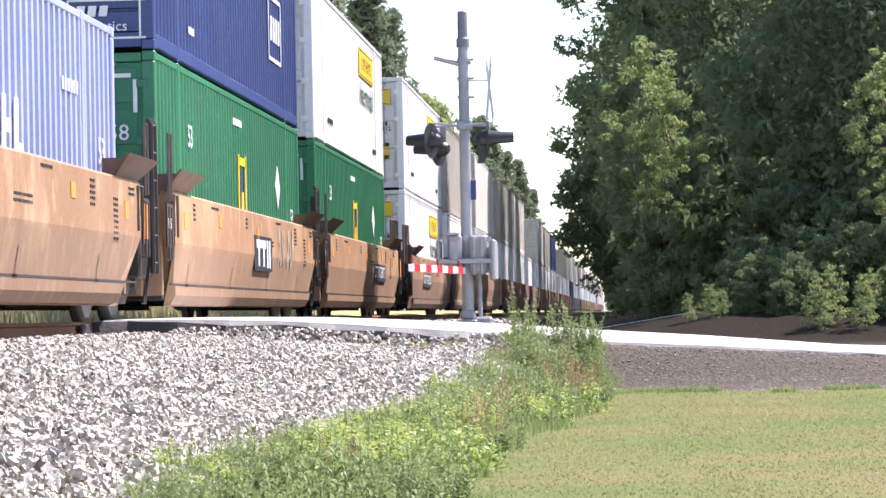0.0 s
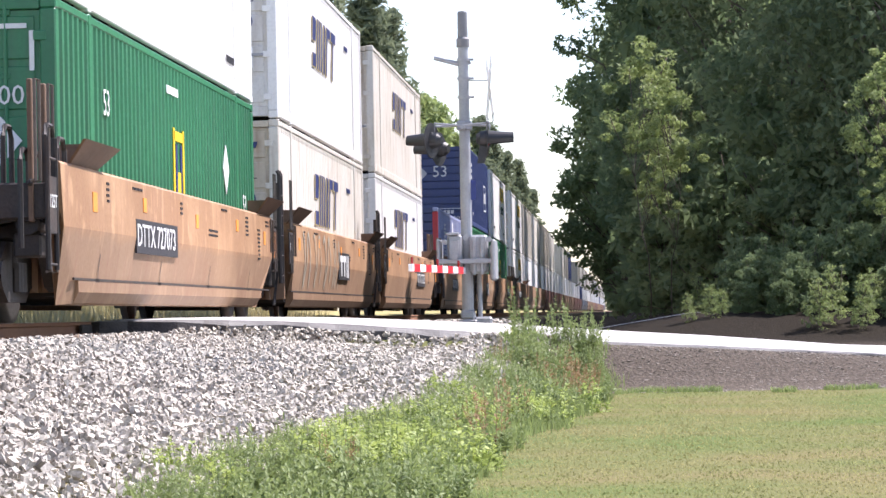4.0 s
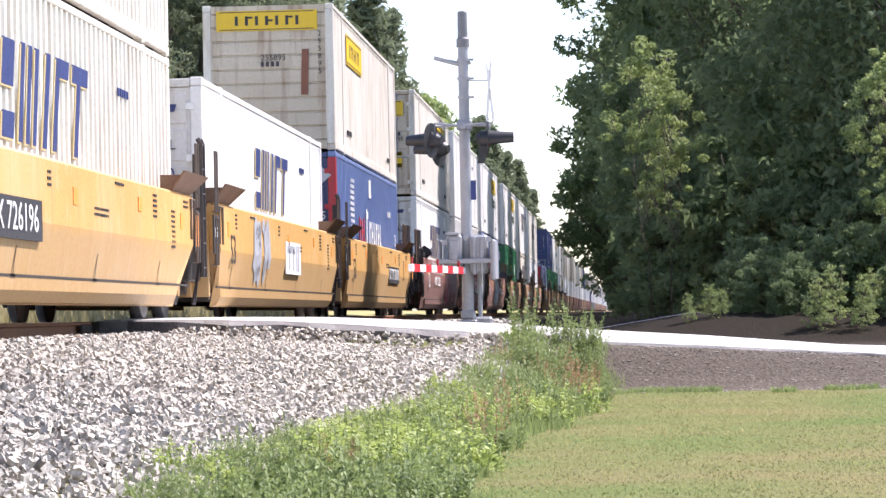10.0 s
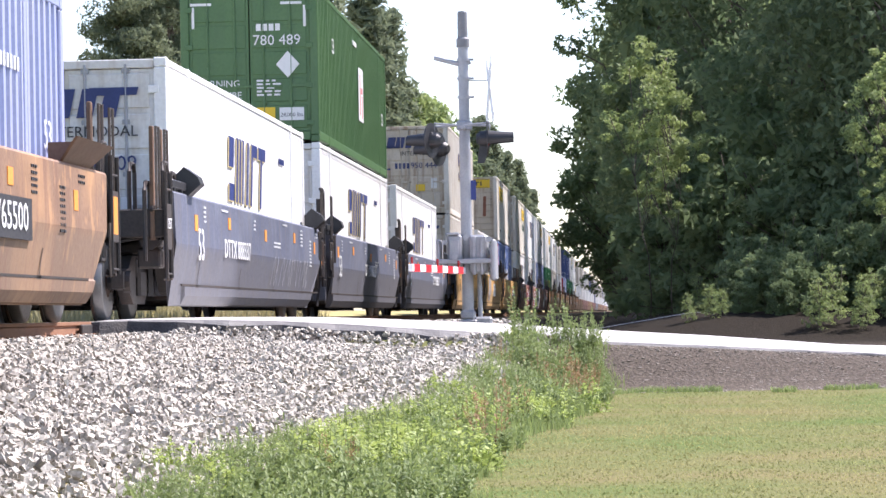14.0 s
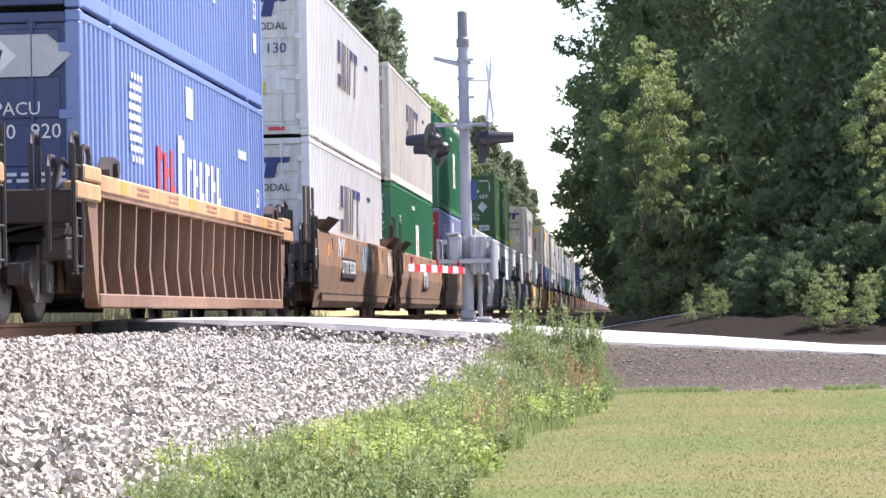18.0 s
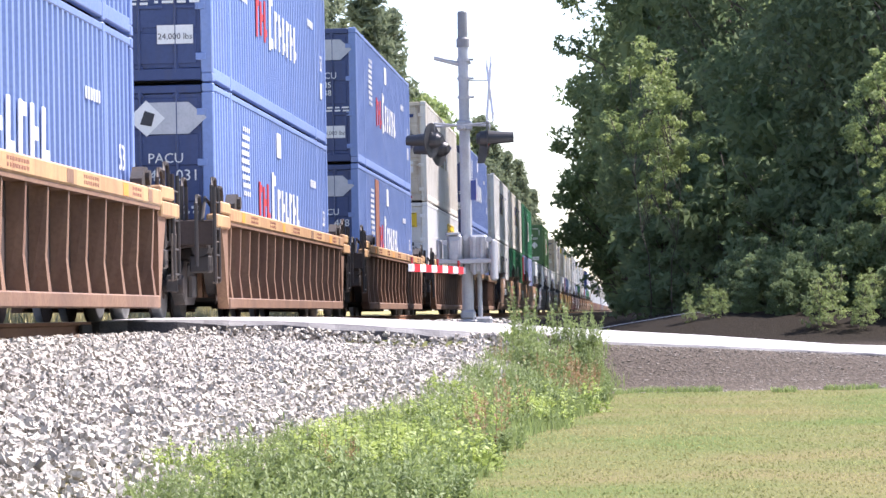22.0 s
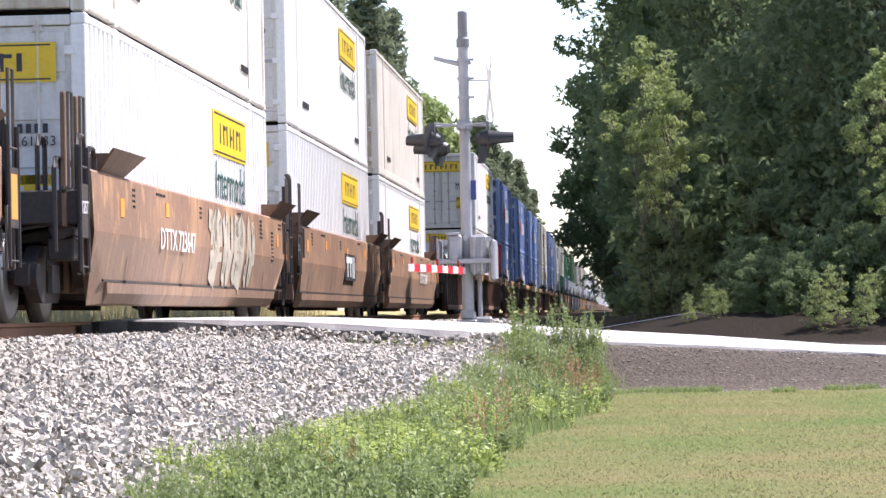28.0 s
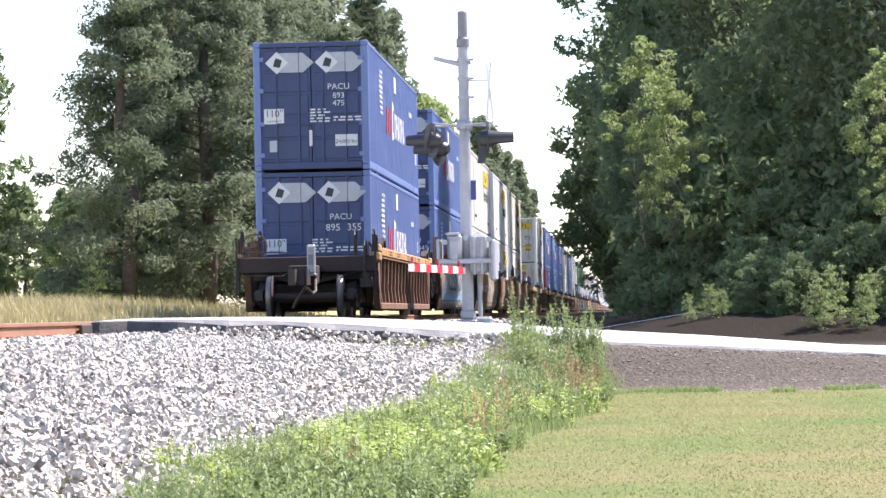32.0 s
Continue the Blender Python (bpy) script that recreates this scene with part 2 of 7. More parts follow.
# ---------- mesh helpers ----------
class Geo:
    """Collects vertices and faces of one mesh."""

    def __init__(self):
        self.v, self.f = [], []

    def add(self, verts, faces):
        o = len(self.v)
        self.v += [tuple(p) for p in verts]
        self.f += [tuple(i + o for i in q) for q in faces]
        return self

    def box(self, x0, x1, y0, y1, z0, z1, bev=0.0):
        if bev:
            b = min(bev, (x1 - x0) / 2.1, (y1 - y0) / 2.1, (z1 - z0) / 2.1)
            vs, idx = [], {}
            for sx in (0, 1):
                for sy in (0, 1):
                    for sz in (0, 1):
                        X, Y, Z = (x0, x1)[sx], (y0, y1)[sy], (z0, z1)[sz]
                        dx, dy, dz = (b, -b)[sx], (b, -b)[sy], (b, -b)[sz]
                        for k, p in enumerate(((X, Y + dy, Z + dz), (X + dx, Y, Z + dz), (X + dx, Y + dy, Z))):
                            idx[sx, sy, sz, k] = len(vs)
                            vs.append(p)
            fs = []
            for s in (0, 1):
                fs.append([idx[s, a, c, 0] for a, c in ((0, 0), (1, 0), (1, 1), (0, 1))])
                fs.append([idx[a, s, c, 1] for a, c in ((0, 0), (1, 0), (1, 1), (0, 1))])
                fs.append([idx[a, c, s, 2] for a, c in ((0, 0), (1, 0), (1, 1), (0, 1))])
            for a in (0, 1):
                for c in (0, 1):
                    fs.append([idx[0, a, c, 1], idx[1, a, c, 1], idx[1, a, c, 2], idx[0, a, c, 2]])
                    fs.append([idx[a, 0, c, 0], idx[a, 1, c, 0], idx[a, 1, c, 2], idx[a, 0, c, 2]])
                    fs.append([idx[a, c, 0, 0], idx[a, c, 1, 0], idx[a, c, 1, 1], idx[a, c, 0, 1]])
            for a in (0, 1):
                for c in (0, 1):
                    for d in (0, 1):
                        fs.append([idx[a, c, d, 0], idx[a, c, d, 1], idx[a, c, d, 2]])
            return self.add(vs, fs)
        v = [(x, y, z) for x in (x0, x1) for y in (y0, y1) for z in (z0, z1)]
        return self.add(v, [(0, 1, 3, 2), (4, 6, 7, 5), (0, 4, 5, 1), (2, 3, 7, 6), (0, 2, 6, 4), (1, 5, 7, 3)])

    def prism(self, outline, axis, a, b):
        """An outline in the other two axes (x: y,z; y: x,z; z: x,y) swept from a to b."""
        put = {"x": lambda p, c: (c, p[0], p[1]), "y": lambda p, c: (p[0], c, p[1]), "z": lambda p, c: (p[0], p[1], c)}[axis]
        n = len(outline)
        v = [put(p, a) for p in outline] + [put(p, b) for p in outline]
        f = [(i, (i + 1) % n, n + (i + 1) % n, n + i) for i in range(n)] + [tuple(range(n)), tuple(range(2 * n - 1, n - 1, -1))]
        return self.add(v, f)

    def tube(self, pts, r, n=8, caps=True):
        """A round bar along points; r is one radius or one per point."""
        pts = [Vector(p) for p in pts]
        rs = r if isinstance(r, (list, tuple)) else [r] * len(pts)
        vs, fs = [], []
        for i, p in enumerate(pts):
            d = (pts[min(i + 1, len(pts) - 1)] - pts[max(i - 1, 0)]).normalized()
            u = d.cross(Vector((0, 0, 1)) if abs(d.z) < 0.9 else Vector((1, 0, 0))).normalized()
            w = d.cross(u)
            for k in range(n):
                a = 2 * math.pi * k / n
                vs.append(p + (u * math.cos(a) + w * math.sin(a)) * rs[i])
        for i in range(len(pts) - 1):
            for k in range(n):
                k2 = (k + 1) % n
                fs.append((i * n + k, i * n + k2, (i + 1) * n + k2, (i + 1) * n + k))
        if caps:
            fs += [tuple(range(n - 1, -1, -1)), tuple(range((len(pts) - 1) * n, len(pts) * n))]
        return self.add(vs, fs)

    def mesh(self, name, mat, smooth=False):
        me = bpy.data.meshes.new(name)
        me.from_pydata(self.v, [], self.f, shade_flat=not smooth)
        bm = bmesh.new()
        bm.from_mesh(me)
        bmesh.ops.recalc_face_normals(bm, faces=bm.faces)
        bm.to_mesh(me)
        bm.free()
        me.materials.append(mat)
        if smooth:
            me.shade_smooth()
        return me


def array_mesh(name, verts, faces, mat):
    """A mesh from numpy arrays of vertices and of triangles or quads."""
    me = bpy.data.meshes.new(name)
    k = faces.shape[1]
    me.vertices.add(len(verts))
    me.vertices.foreach_set("co", np.ascontiguousarray(verts, dtype=np.float32).ravel())
    me.loops.add(faces.size)
    me.loops.foreach_set("vertex_index", np.ascontiguousarray(faces, dtype=np.int32).ravel())
    me.polygons.add(len(faces))
    me.polygons.foreach_set("loop_start", np.arange(0, faces.size, k, dtype=np.int32))
    me.update(calc_edges=True)
    me.shade_flat()
    me.materials.append(mat)
    return me


CACHE = {}


def shared(key, mat, make, smooth=False):
    """The mesh of a part that many things have, built once for each material."""
    k = (key, mat.name)
    if k not in CACHE:
        CACHE[k] = make().mesh(key if isinstance(key, str) else key[0], mat, smooth)
    return CACHE[k]


def part(name, data, material_, parent, label="", at=None):
    if isinstance(data, Geo):
        data = data.mesh(name, material_)
    ob = new(name, data)
    ob.parent = parent
    if at is not None:
        ob.matrix_basis = at if isinstance(at, Matrix) else Matrix.Translation(at)
    if label:
        ob["label"] = label
    return ob


def thing(name, label, category, group="", kind="", at=None, data=None):
    ob = new(name, data)
    if at is not None:
        ob.matrix_basis = at
    return tagged(ob, label, category, group, kind)


TEXTS = {}


def text_mesh(s, mat, height=1.0):
    """Letters as a thin solid mesh, centred, in the x-y plane, capital height about as given."""
    k = (s, mat.name, height)
    if k not in TEXTS:
        cu = bpy.data.curves.new("letters", "FONT")
        cu.body, cu.size, cu.extrude, cu.align_x, cu.align_y = s, height / 0.72, 0.002, "CENTER", "CENTER"
        cu.resolution_u = 2
        ob = bpy.data.objects.new("letters", cu)
        scene.collection.objects.link(ob)
        bpy.context.view_layer.update()
        me = bpy.data.meshes.new_from_object(ob.evaluated_get(bpy.context.evaluated_depsgraph_get()))
        bpy.data.objects.remove(ob)
        me.materials.clear()
        me.materials.append(mat)
        TEXTS[k] = me
    return TEXTS[k]


# a face's own frame: text x to the right as one looks at it
def on_side(y, z, x):
    return Matrix.Translation((x, y, z)) @ Matrix(((0, 0, 1), (1, 0, 0), (0, 1, 0))).to_4x4()


def on_rear(x, z, y):
    return Matrix.Translation((x, y, z)) @ Matrix(((1, 0, 0), (0, 0, -1), (0, 1, 0))).to_4x4()
# ---------- the lie of the land ----------
XC = -6.89                     # the track's centre line; rail tops are at z = 0
ROAD_Y0, ROAD_Y1 = 34.6, 42.2


def step(a, b, x):
    t = np.clip((x - a) / (b - a), 0, 1)
    return t * t * (3 - 2 * t)


def road_z(x):
    return np.interp(x, [-60, -14, -8.6, -6.3, -6.08, -5.0, -4.0, -3.0, -1.8, -0.2, 1.2, 3.0, 8, 30], [0.1, 0.02, 0.0, 0.0, 0.03, 0.025, 0.0, -0.06, -0.145, -0.285, -0.375, -0.515, -0.74, -0.85])


def road_top(x, y):
    """The road's surface: crowned a little and tilted towards the lawn."""
    q = np.clip((np.asarray(y, float) - 38.4) / 3.8, -1.1, 1.1)
    return road_z(x) + np.interp(x, [-5.0, -1.8, -0.2, 1.2, 3.0, 9.0], [0.0, 0.03, 0.04, 0.03, 0.012, 0.01]) * q - 0.02 * q * q


def toe_x(y):
    return np.interp(y, [10, 15, 20, 26, 30, 34.5], [-2.6, -2.6, -2.5, -2.1, -1.6, -1.1])


def ground_z(x, y):
    x, y = np.asarray(x, float), np.asarray(y, float)
    lawn = np.interp(y, [-60, 0, 15, 33, 60], [-1.3, -1.18, -1.05, -0.87, -0.8])
    t = step(24, 34, y)
    tx, tz = toe_x(y), (lawn + 0.1) * (1 - t) - 0.5 * t
    k = np.clip((x + 5.35) / (tx + 5.35), 0, 1)
    z = -0.2 + (tz + 0.2) * k
    past = np.clip((x - tx) / 0.9, 0, 1)
    z = z + (lawn - z) * past * past * (3 - 2 * past)
    left = step(-8.8, -15, x)
    z = np.where(x < -8.4, -0.2 + 0.5 * left, z)
    # fill under the road and its flanks
    steep = step(-1.3, -2.2, x)
    up = (step(32.9, 34.4, y) * (1 - steep) + step(34.0, 34.5, y) * steep) * (1 - step(42.4, 44.0, y))
    z = z + (road_top(x, y) - 0.03 - 0.09 * steep - 0.06 * step(-4.6, -5.4, x) - z) * up
    # beyond the road: forest floor with a low earth bank
    far = step(42.4, 44.0, y)
    floor_ = np.where(x > -4.9, -0.2 + 0.05 * step(-4.9, -3.0, x) - 0.35 * step(-1.9, -0.9, x), z)
    bank = np.interp(x, [-1.4, -0.7, 1.1, 3.0, 9.0, 20], [-0.5, -0.33, -0.06, -0.05, 0.0, 0.0])
    floor_ = np.where(x > -1.4, floor_ + (np.maximum(bank, floor_) - floor_) * step(45, 49, y), floor_)
    z = z + (floor_ - z) * far * np.where(x > -8.4, 1, 0)
    return z


def lines(fine0, fine1, step_, out0, out1):
    mid = np.arange(fine0, fine1 + 1e-6, step_)
    lo = fine0 - np.geomspace(step_ * 2, fine0 - out0, 22)[::-1]
    hi = fine1 + np.geomspace(step_ * 2, out1 - fine1, 22)
    return np.concatenate([lo, mid, hi])


def grid_mesh(name, gx, gy, zfun, mat):
    X, Y = np.meshgrid(gx, gy)
    V = np.stack([X.ravel(), Y.ravel(), zfun(X.ravel(), Y.ravel())], 1)
    nx, ny = len(gx), len(gy)
    i = (np.arange(ny - 1)[:, None] * nx + np.arange(nx - 1)[None]).ravel()
    me = array_mesh(name, V, np.stack([i, i + 1, i + 1 + nx, i + nx], 1), mat)
    me.shade_smooth()
    return me


def ground_material():
    """Lawn, trackside earth, dry grass and forest floor, each where it grows."""
    m = bpy.data.materials.new("ground_cover")
    m.use_nodes = True
    nt = m.node_tree
    n, link = nt.nodes, nt.links.new
    geo, sep = n.new("ShaderNodeNewGeometry"), n.new("ShaderNodeSeparateXYZ")
    link(geo.outputs["Position"], sep.inputs[0])
    nz = n.new("ShaderNodeTexNoise")
    nz.inputs["Scale"].default_value, nz.inputs["Detail"].default_value = 0.5, 8
    link(geo.outputs["Position"], nz.inputs["Vector"])
    fine = n.new("ShaderNodeTexNoise")
    fine.inputs["Scale"].default_value, fine.inputs["Detail"].default_value = 28, 4
    link(geo.outputs["Position"], fine.inputs["Vector"])

    def rng(src, lo, hi):
        r = n.new("ShaderNodeMapRange")
        r.inputs[1].default_value, r.inputs[2].default_value = lo, hi
        link(src, r.inputs[0])
        return r.outputs[0]

    def mix(f, a, b):
        x = n.new("ShaderNodeMix")
        x.data_type = "RGBA"
        for slot, val in ((0, f), (6, a), (7, b)):
            if isinstance(val, tuple):
                x.inputs[slot].default_value = (*val, 1)
            else:
                link(val, x.inputs[slot])
        return x.outputs[2]

    def mul(a, b):
        x = n.new("ShaderNodeMath")
        x.operation = "MULTIPLY"
        link(a, x.inputs[0])
        link(b, x.inputs[1])
        return x.outputs[0]

    lawn = mix(rng(nz.outputs[0], 0.35, 0.65), (0.088, 0.132, 0.036), (0.172, 0.147, 0.067))
    lawn = mix(rng(fine.outputs[0], 0.4, 0.8), lawn, (0.15, 0.145, 0.06))
    # ballast bed, its colour darkened as the shade in gaps between stones
    shaded_bed = mix(rng(fine.outputs[0], 0.35, 0.65), (0.035, 0.03, 0.026), (0.08, 0.07, 0.06))
    dry = mix(rng(nz.outputs[0], 0.35, 0.65), (0.42, 0.34, 0.18), (0.30, 0.28, 0.11))
    # soil darkened to near black: the trees' shade is put into its colour
    shaded_soil = mix(rng(fine.outputs[0], 0.35, 0.7), (0.012, 0.0095, 0.0065), (0.027, 0.021, 0.014))
    col = mix(rng(sep.outputs[0], -3.2, -2.9), shaded_bed, lawn)
    col = mix(rng(sep.outputs[0], -10.2, -9.6), dry, col)
    # dirt slope below the road, with a ragged lower edge
    shift = n.new("ShaderNodeMath")
    shift.operation = "MULTIPLY_ADD"
    link(nz.outputs[0], shift.inputs[0])
    shift.inputs[1].default_value = 1.9
    link(sep.outputs[1], shift.inputs[2])
    dirt = mix(rng(fine.outputs[0], 0.35, 0.7), (0.06, 0.049, 0.039), (0.14, 0.114, 0.09))
    col = mix(mul(rng(shift.outputs[0], 33.55, 33.8), rng(sep.outputs[0], -1.6, -1.1)), col, dirt)
    col = mix(mul(rng(sep.outputs[1], 43.0, 44.0), rng(sep.outputs[0], -3.3, -2.6)), col, shaded_soil)
    b = n["Principled BSDF"]
    link(col, b.inputs["Base Color"])
    b.inputs["Roughness"].default_value = 0.95
    b.inputs["Specular IOR Level"].default_value = 0.08
    bp = n.new("ShaderNodeBump")
    bp.inputs["Strength"].default_value, bp.inputs["Distance"].default_value = 0.6, 0.04
    link(fine.outputs[0], bp.inputs["Height"])
    link(bp.outputs[0], b.inputs["Normal"])
    return m


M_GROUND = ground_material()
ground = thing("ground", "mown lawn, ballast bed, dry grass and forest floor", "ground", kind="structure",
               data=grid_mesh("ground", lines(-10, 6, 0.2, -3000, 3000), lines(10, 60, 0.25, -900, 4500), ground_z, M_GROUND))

# the road over the crossing: a slab with a broken near edge
def build_road():
    rx = np.concatenate([np.geomspace(60, 9, 14)[:-1] * -1, np.arange(-9, 6.01, 0.3), np.geomspace(6.5, 60, 12)])
    ry = np.linspace(ROAD_Y0, ROAD_Y1, 18)
    X, Y = np.meshgrid(rx, ry)
    rag = np.array([0.06 * math.sin(3.1 * x) + 0.05 * math.sin(7.7 * x + 1) for x in rx])
    Y[0] += rag
    Z = road_top(X, Y)
    top = np.stack([X.ravel(), Y.ravel(), Z.ravel()], 1)
    nx, ny = len(rx), len(ry)
    i = (np.arange(ny - 1)[:, None] * nx + np.arange(nx - 1)[None]).ravel()
    F = np.stack([i, i + 1, i + 1 + nx, i + nx], 1)
    me = array_mesh("road", top, F, M_ROAD)
    rd = thing("road", "sun-bleached pale country road over the level crossing", "road", kind="structure", data=me)
    g, low = Geo(), []
    drop = np.interp(rx, [-5.6, -4.8, -2.0, 0.5, 2.5], [0.012, 0.05, 0.07, 0.04, 0.02])
    for k in range(nx):
        d, w = drop[k] * (1 + 0.25 * math.sin(5.3 * rx[k])), 0.05 * math.sin(9.1 * rx[k] + 2)
        x, y, z = top[k]
        low.append([(x, y - 0.3 * d, z - 0.25 * d), (x, y - 1.0 * d + 0.2 * w, z - 0.7 * d), (x, y - 1.4 * d + 0.3 * w, z - d)])
    for k in range(nx - 1):
        a, b = [tuple(top[k])] + low[k], [tuple(top[k + 1])] + low[k + 1]
        for i in range(3):
            g.add([a[i], b[i], b[i + 1], a[i + 1]], [(0, 1, 2, 3)])
    part("road_shoulder", g, M_ROADLIP, rd, "grey worn rounded shoulder")
    g = Geo()
    for k in range(nx - 1):
        a, b = low[k][2], low[k + 1][2]
        g.add([a, b, (b[0], b[1] - 0.09, b[2] - 0.2), (a[0], a[1] - 0.09, a[2] - 0.2)], [(0, 1, 2, 3)])
    part("road_edge", g, M_ROADEDGE, rd, "dark crumbled asphalt edge")
    g = Geo()
    for k in range(nx - 1):
        a, b = top[(ny - 1) * nx + k], top[(ny - 1) * nx + k + 1]
        g.add([a, b, (b[0], b[1] + 0.1, b[2] - 0.16), (a[0], a[1] + 0.1, a[2] - 0.16)], [(0, 1, 2, 3)])
    part("road_edge", g, M_ROADEDGE, rd)
    return rd


build_road()

# dirt path on the bank: the crest's sunlit line put into its pale colour
PX = np.linspace(-0.9, 1.25, 20)
thing("dirt_path", "narrow dirt path on the bank, pale for its sunlit crest", "path", kind="structure",
      data=grid_mesh("dirt_path", PX, np.linspace(48.9, 50.6, 6), lambda x, y: ground_z(x, y) + 0.012, M_ROAD))


# ---------- the track ----------
RAIL = [(-0.07, -0.18), (0.07, -0.18), (0.07, -0.165), (0.015, -0.145), (0.01, -0.05), (0.036, -0.035), (0.036, -0.004), (0.03, 0.0),
        (-0.03, 0.0), (-0.036, -0.004), (-0.036, -0.035), (-0.01, -0.05), (-0.015, -0.145), (-0.07, -0.165)]
track = thing("railway_track", "single railway track with rusty steel rails on wooden ties", "track", kind="structure")
for sx in (-0.7535, 0.7535):
    part("rail", Geo().prism([(p[0] + XC + sx, p[1]) for p in RAIL], "y", -600, 2600), M_RAIL, track)
    part("rail_head", Geo().box(XC + sx - 0.027, XC + sx + 0.027, -600, 2600, 0.0005, 0.003), M_RAILTOP, track, "polished running surface")
TIE = Geo().box(-1.3, 1.3, -0.115, 0.115, -0.16, 0, 0.012).mesh("tie", M_TIE)
PLATE = Geo().box(-0.12, 0.12, -0.09, 0.09, 0, 0.02, 0.005)
for s in (-0.14, 0.12):
    for q in (-0.06, 0.06):
        PLATE.box(s - 0.012, s + 0.03, q - 0.014, q + 0.014, 0.0, 0.055, 0.004)
PLATE = PLATE.mesh("tie_plate", M_RAIL)
for k in range(150):
    y = 5 + k * 0.52
    if ROAD_Y0 - 0.1 < y < ROAD_Y1 + 0.1:
        continue
    t = part("tie", TIE, None, track, at=(XC, y, -0.185))
    if y < 36:
        part("tie_plate", PLATE, None, t, at=(0.7535, 0, 0.0))
g = Geo()
for k in range(700):
    y = 83 + k * 0.52
    g.box(XC - 1.3, XC + 1.3, y - 0.115, y + 0.115, -0.345, -0.185)
tagged(part("far_ties", g, M_TIE, track), kind="stuff")
# joint in the near rail
part("joint_bar", Geo().box(XC + 0.80, XC + 0.84, 33.7, 34.35, -0.15, -0.03, 0.01), M_STEEL, track, "dark bolted joint bar")


# ---------- containers ----------
CW, CL, CH = 2.591, 16.154, 2.896
PITCH_C = 0.282


def g_corrugated(side):
    g = Geo()
    y0, y1 = 0.13, CL - 0.13
    n = int((y1 - y0) / PITCH_C)
    p = (y1 - y0) / n
    prof = []
    for i in range(n):
        a = y0 + i * p
        prof += [(1.282, a), (1.282, a + 0.37 * p), (1.238, a + 0.5 * p), (1.238, a + 0.87 * p)]
    prof.append((1.282, y1))
    vs = [(side * x, y, z) for x, y in prof for z in (0.15, CH - 0.09)]
    return g.add(vs, [(2 * i, 2 * i + 2, 2 * i + 3, 2 * i + 1) for i in range(len(prof) - 1)])


def g_smooth(side):
    g = Geo()
    n = 27
    g.box(min(side * 1.25, side * 1.272), max(side * 1.25, side * 1.272), 0.13, CL - 0.13, 0.15, CH - 0.09)
    for i in range(n):
        a, b = 0.13 + (CL - 0.26) * i / n, 0.13 + (CL - 0.26) * (i + 1) / n
        x0, x1 = side * 1.27, side * 1.276
        z0, z1 = 0.15, CH - 0.09
        for a in (a, (a + b) / 2):
            g.add([(x0, a, z0), (x1, a + 0.008, z0), (x1, a + 0.045, z0), (x0, a + 0.053, z0), (x0, a, z1), (x1, a + 0.008, z1), (x1, a + 0.045, z1), (x0, a + 0.053, z1)],
                  [(0, 1, 5, 4), (1, 2, 6, 5), (2, 3, 7, 6)])
    for i in range(2 * n):
        y = 0.3 + (CL - 0.6) * i / (2 * n - 1)
        g.box(min(side * 1.274, side * 1.282), max(side * 1.274, side * 1.282), y - 0.02, y + 0.02, CH - 0.2, CH - 0.13)
    return g


def g_top_rail(side):
    return Geo().box(min(side * 1.215, side * 1.29), max(side * 1.215, side * 1.29), 0.17, CL - 0.17, CH - 0.1, CH - 0.012, 0.012)


def g_bottom_rail(side):
    g = Geo().box(min(side * 1.2, side * 1.29), max(side * 1.2, side * 1.29), 0.17, CL - 0.17, 0.03, 0.2, 0.012)
    return g


def g_post(side, end):
    y0, y1 = (0.0, 0.17) if end == 0 else (CL - 0.17, CL)
    return Geo().box(min(side * 1.13, side * 1.294), max(side * 1.13, side * 1.294), y0, y1, 0.12, CH - 0.12, 0.015)


def g_stack_post(side, y):
    return Geo().box(min(side * 1.2, side * 1.2955), max(side * 1.2, side * 1.2955), y - 0.07, y + 0.07, 0.0, CH, 0.01)


def g_casting():
    g = Geo().box(-0.081, 0.081, -0.089, 0.089, -0.059, 0.059, 0.012)
    return g


def g_roof():
    n = 24
    line = [(0.17, CH - 0.08)]
    for i in range(n):
        a, b = 0.17 + (CL - 0.34) * i / n, 0.17 + (CL - 0.34) * (i + 1) / n
        line += [(a + 0.02, CH - 0.05), (a + 0.03, CH - 0.02), (b - 0.03, CH - 0.02), (b - 0.02, CH - 0.05)]
    return Geo().prism(line + [(CL - 0.17, CH - 0.08)], "x", -1.215, 1.215)


def g_floor():
    line = [(0.17, 0.15)]
    for i in range(20):
        y = 0.6 + (CL - 1.2) * i / 19
        line += [(y - 0.04, 0.1), (y - 0.04, 0.03), (y + 0.04, 0.03), (y + 0.04, 0.1)]
    return Geo().prism(line + [(CL - 0.17, 0.15)], "x", -1.2, 1.2)


def g_end_wall(y):
    """An end of pressed horizontal panels between a sill and a header, as one sheet."""
    n = 9
    s = 1 if y > 1 else -1
    line = [(y - s * 0.12, 0.03), (y, 0.03), (y, 0.2)]
    for i in range(n):
        z0, z1 = 0.2 + (CH - 0.36) * i / n, 0.2 + (CH - 0.36) * (i + 1) / n
        line += [(y - s * 0.055, z0 + 0.008), (y - s * 0.02, z0 + 0.025), (y - s * 0.02, z1 - 0.025), (y - s * 0.055, z1 - 0.008)]
    line += [(y, CH - 0.16), (y, CH - 0.02), (y - s * 0.12, CH - 0.02)]
    return Geo().prism(line, "x", -1.13, 1.13)


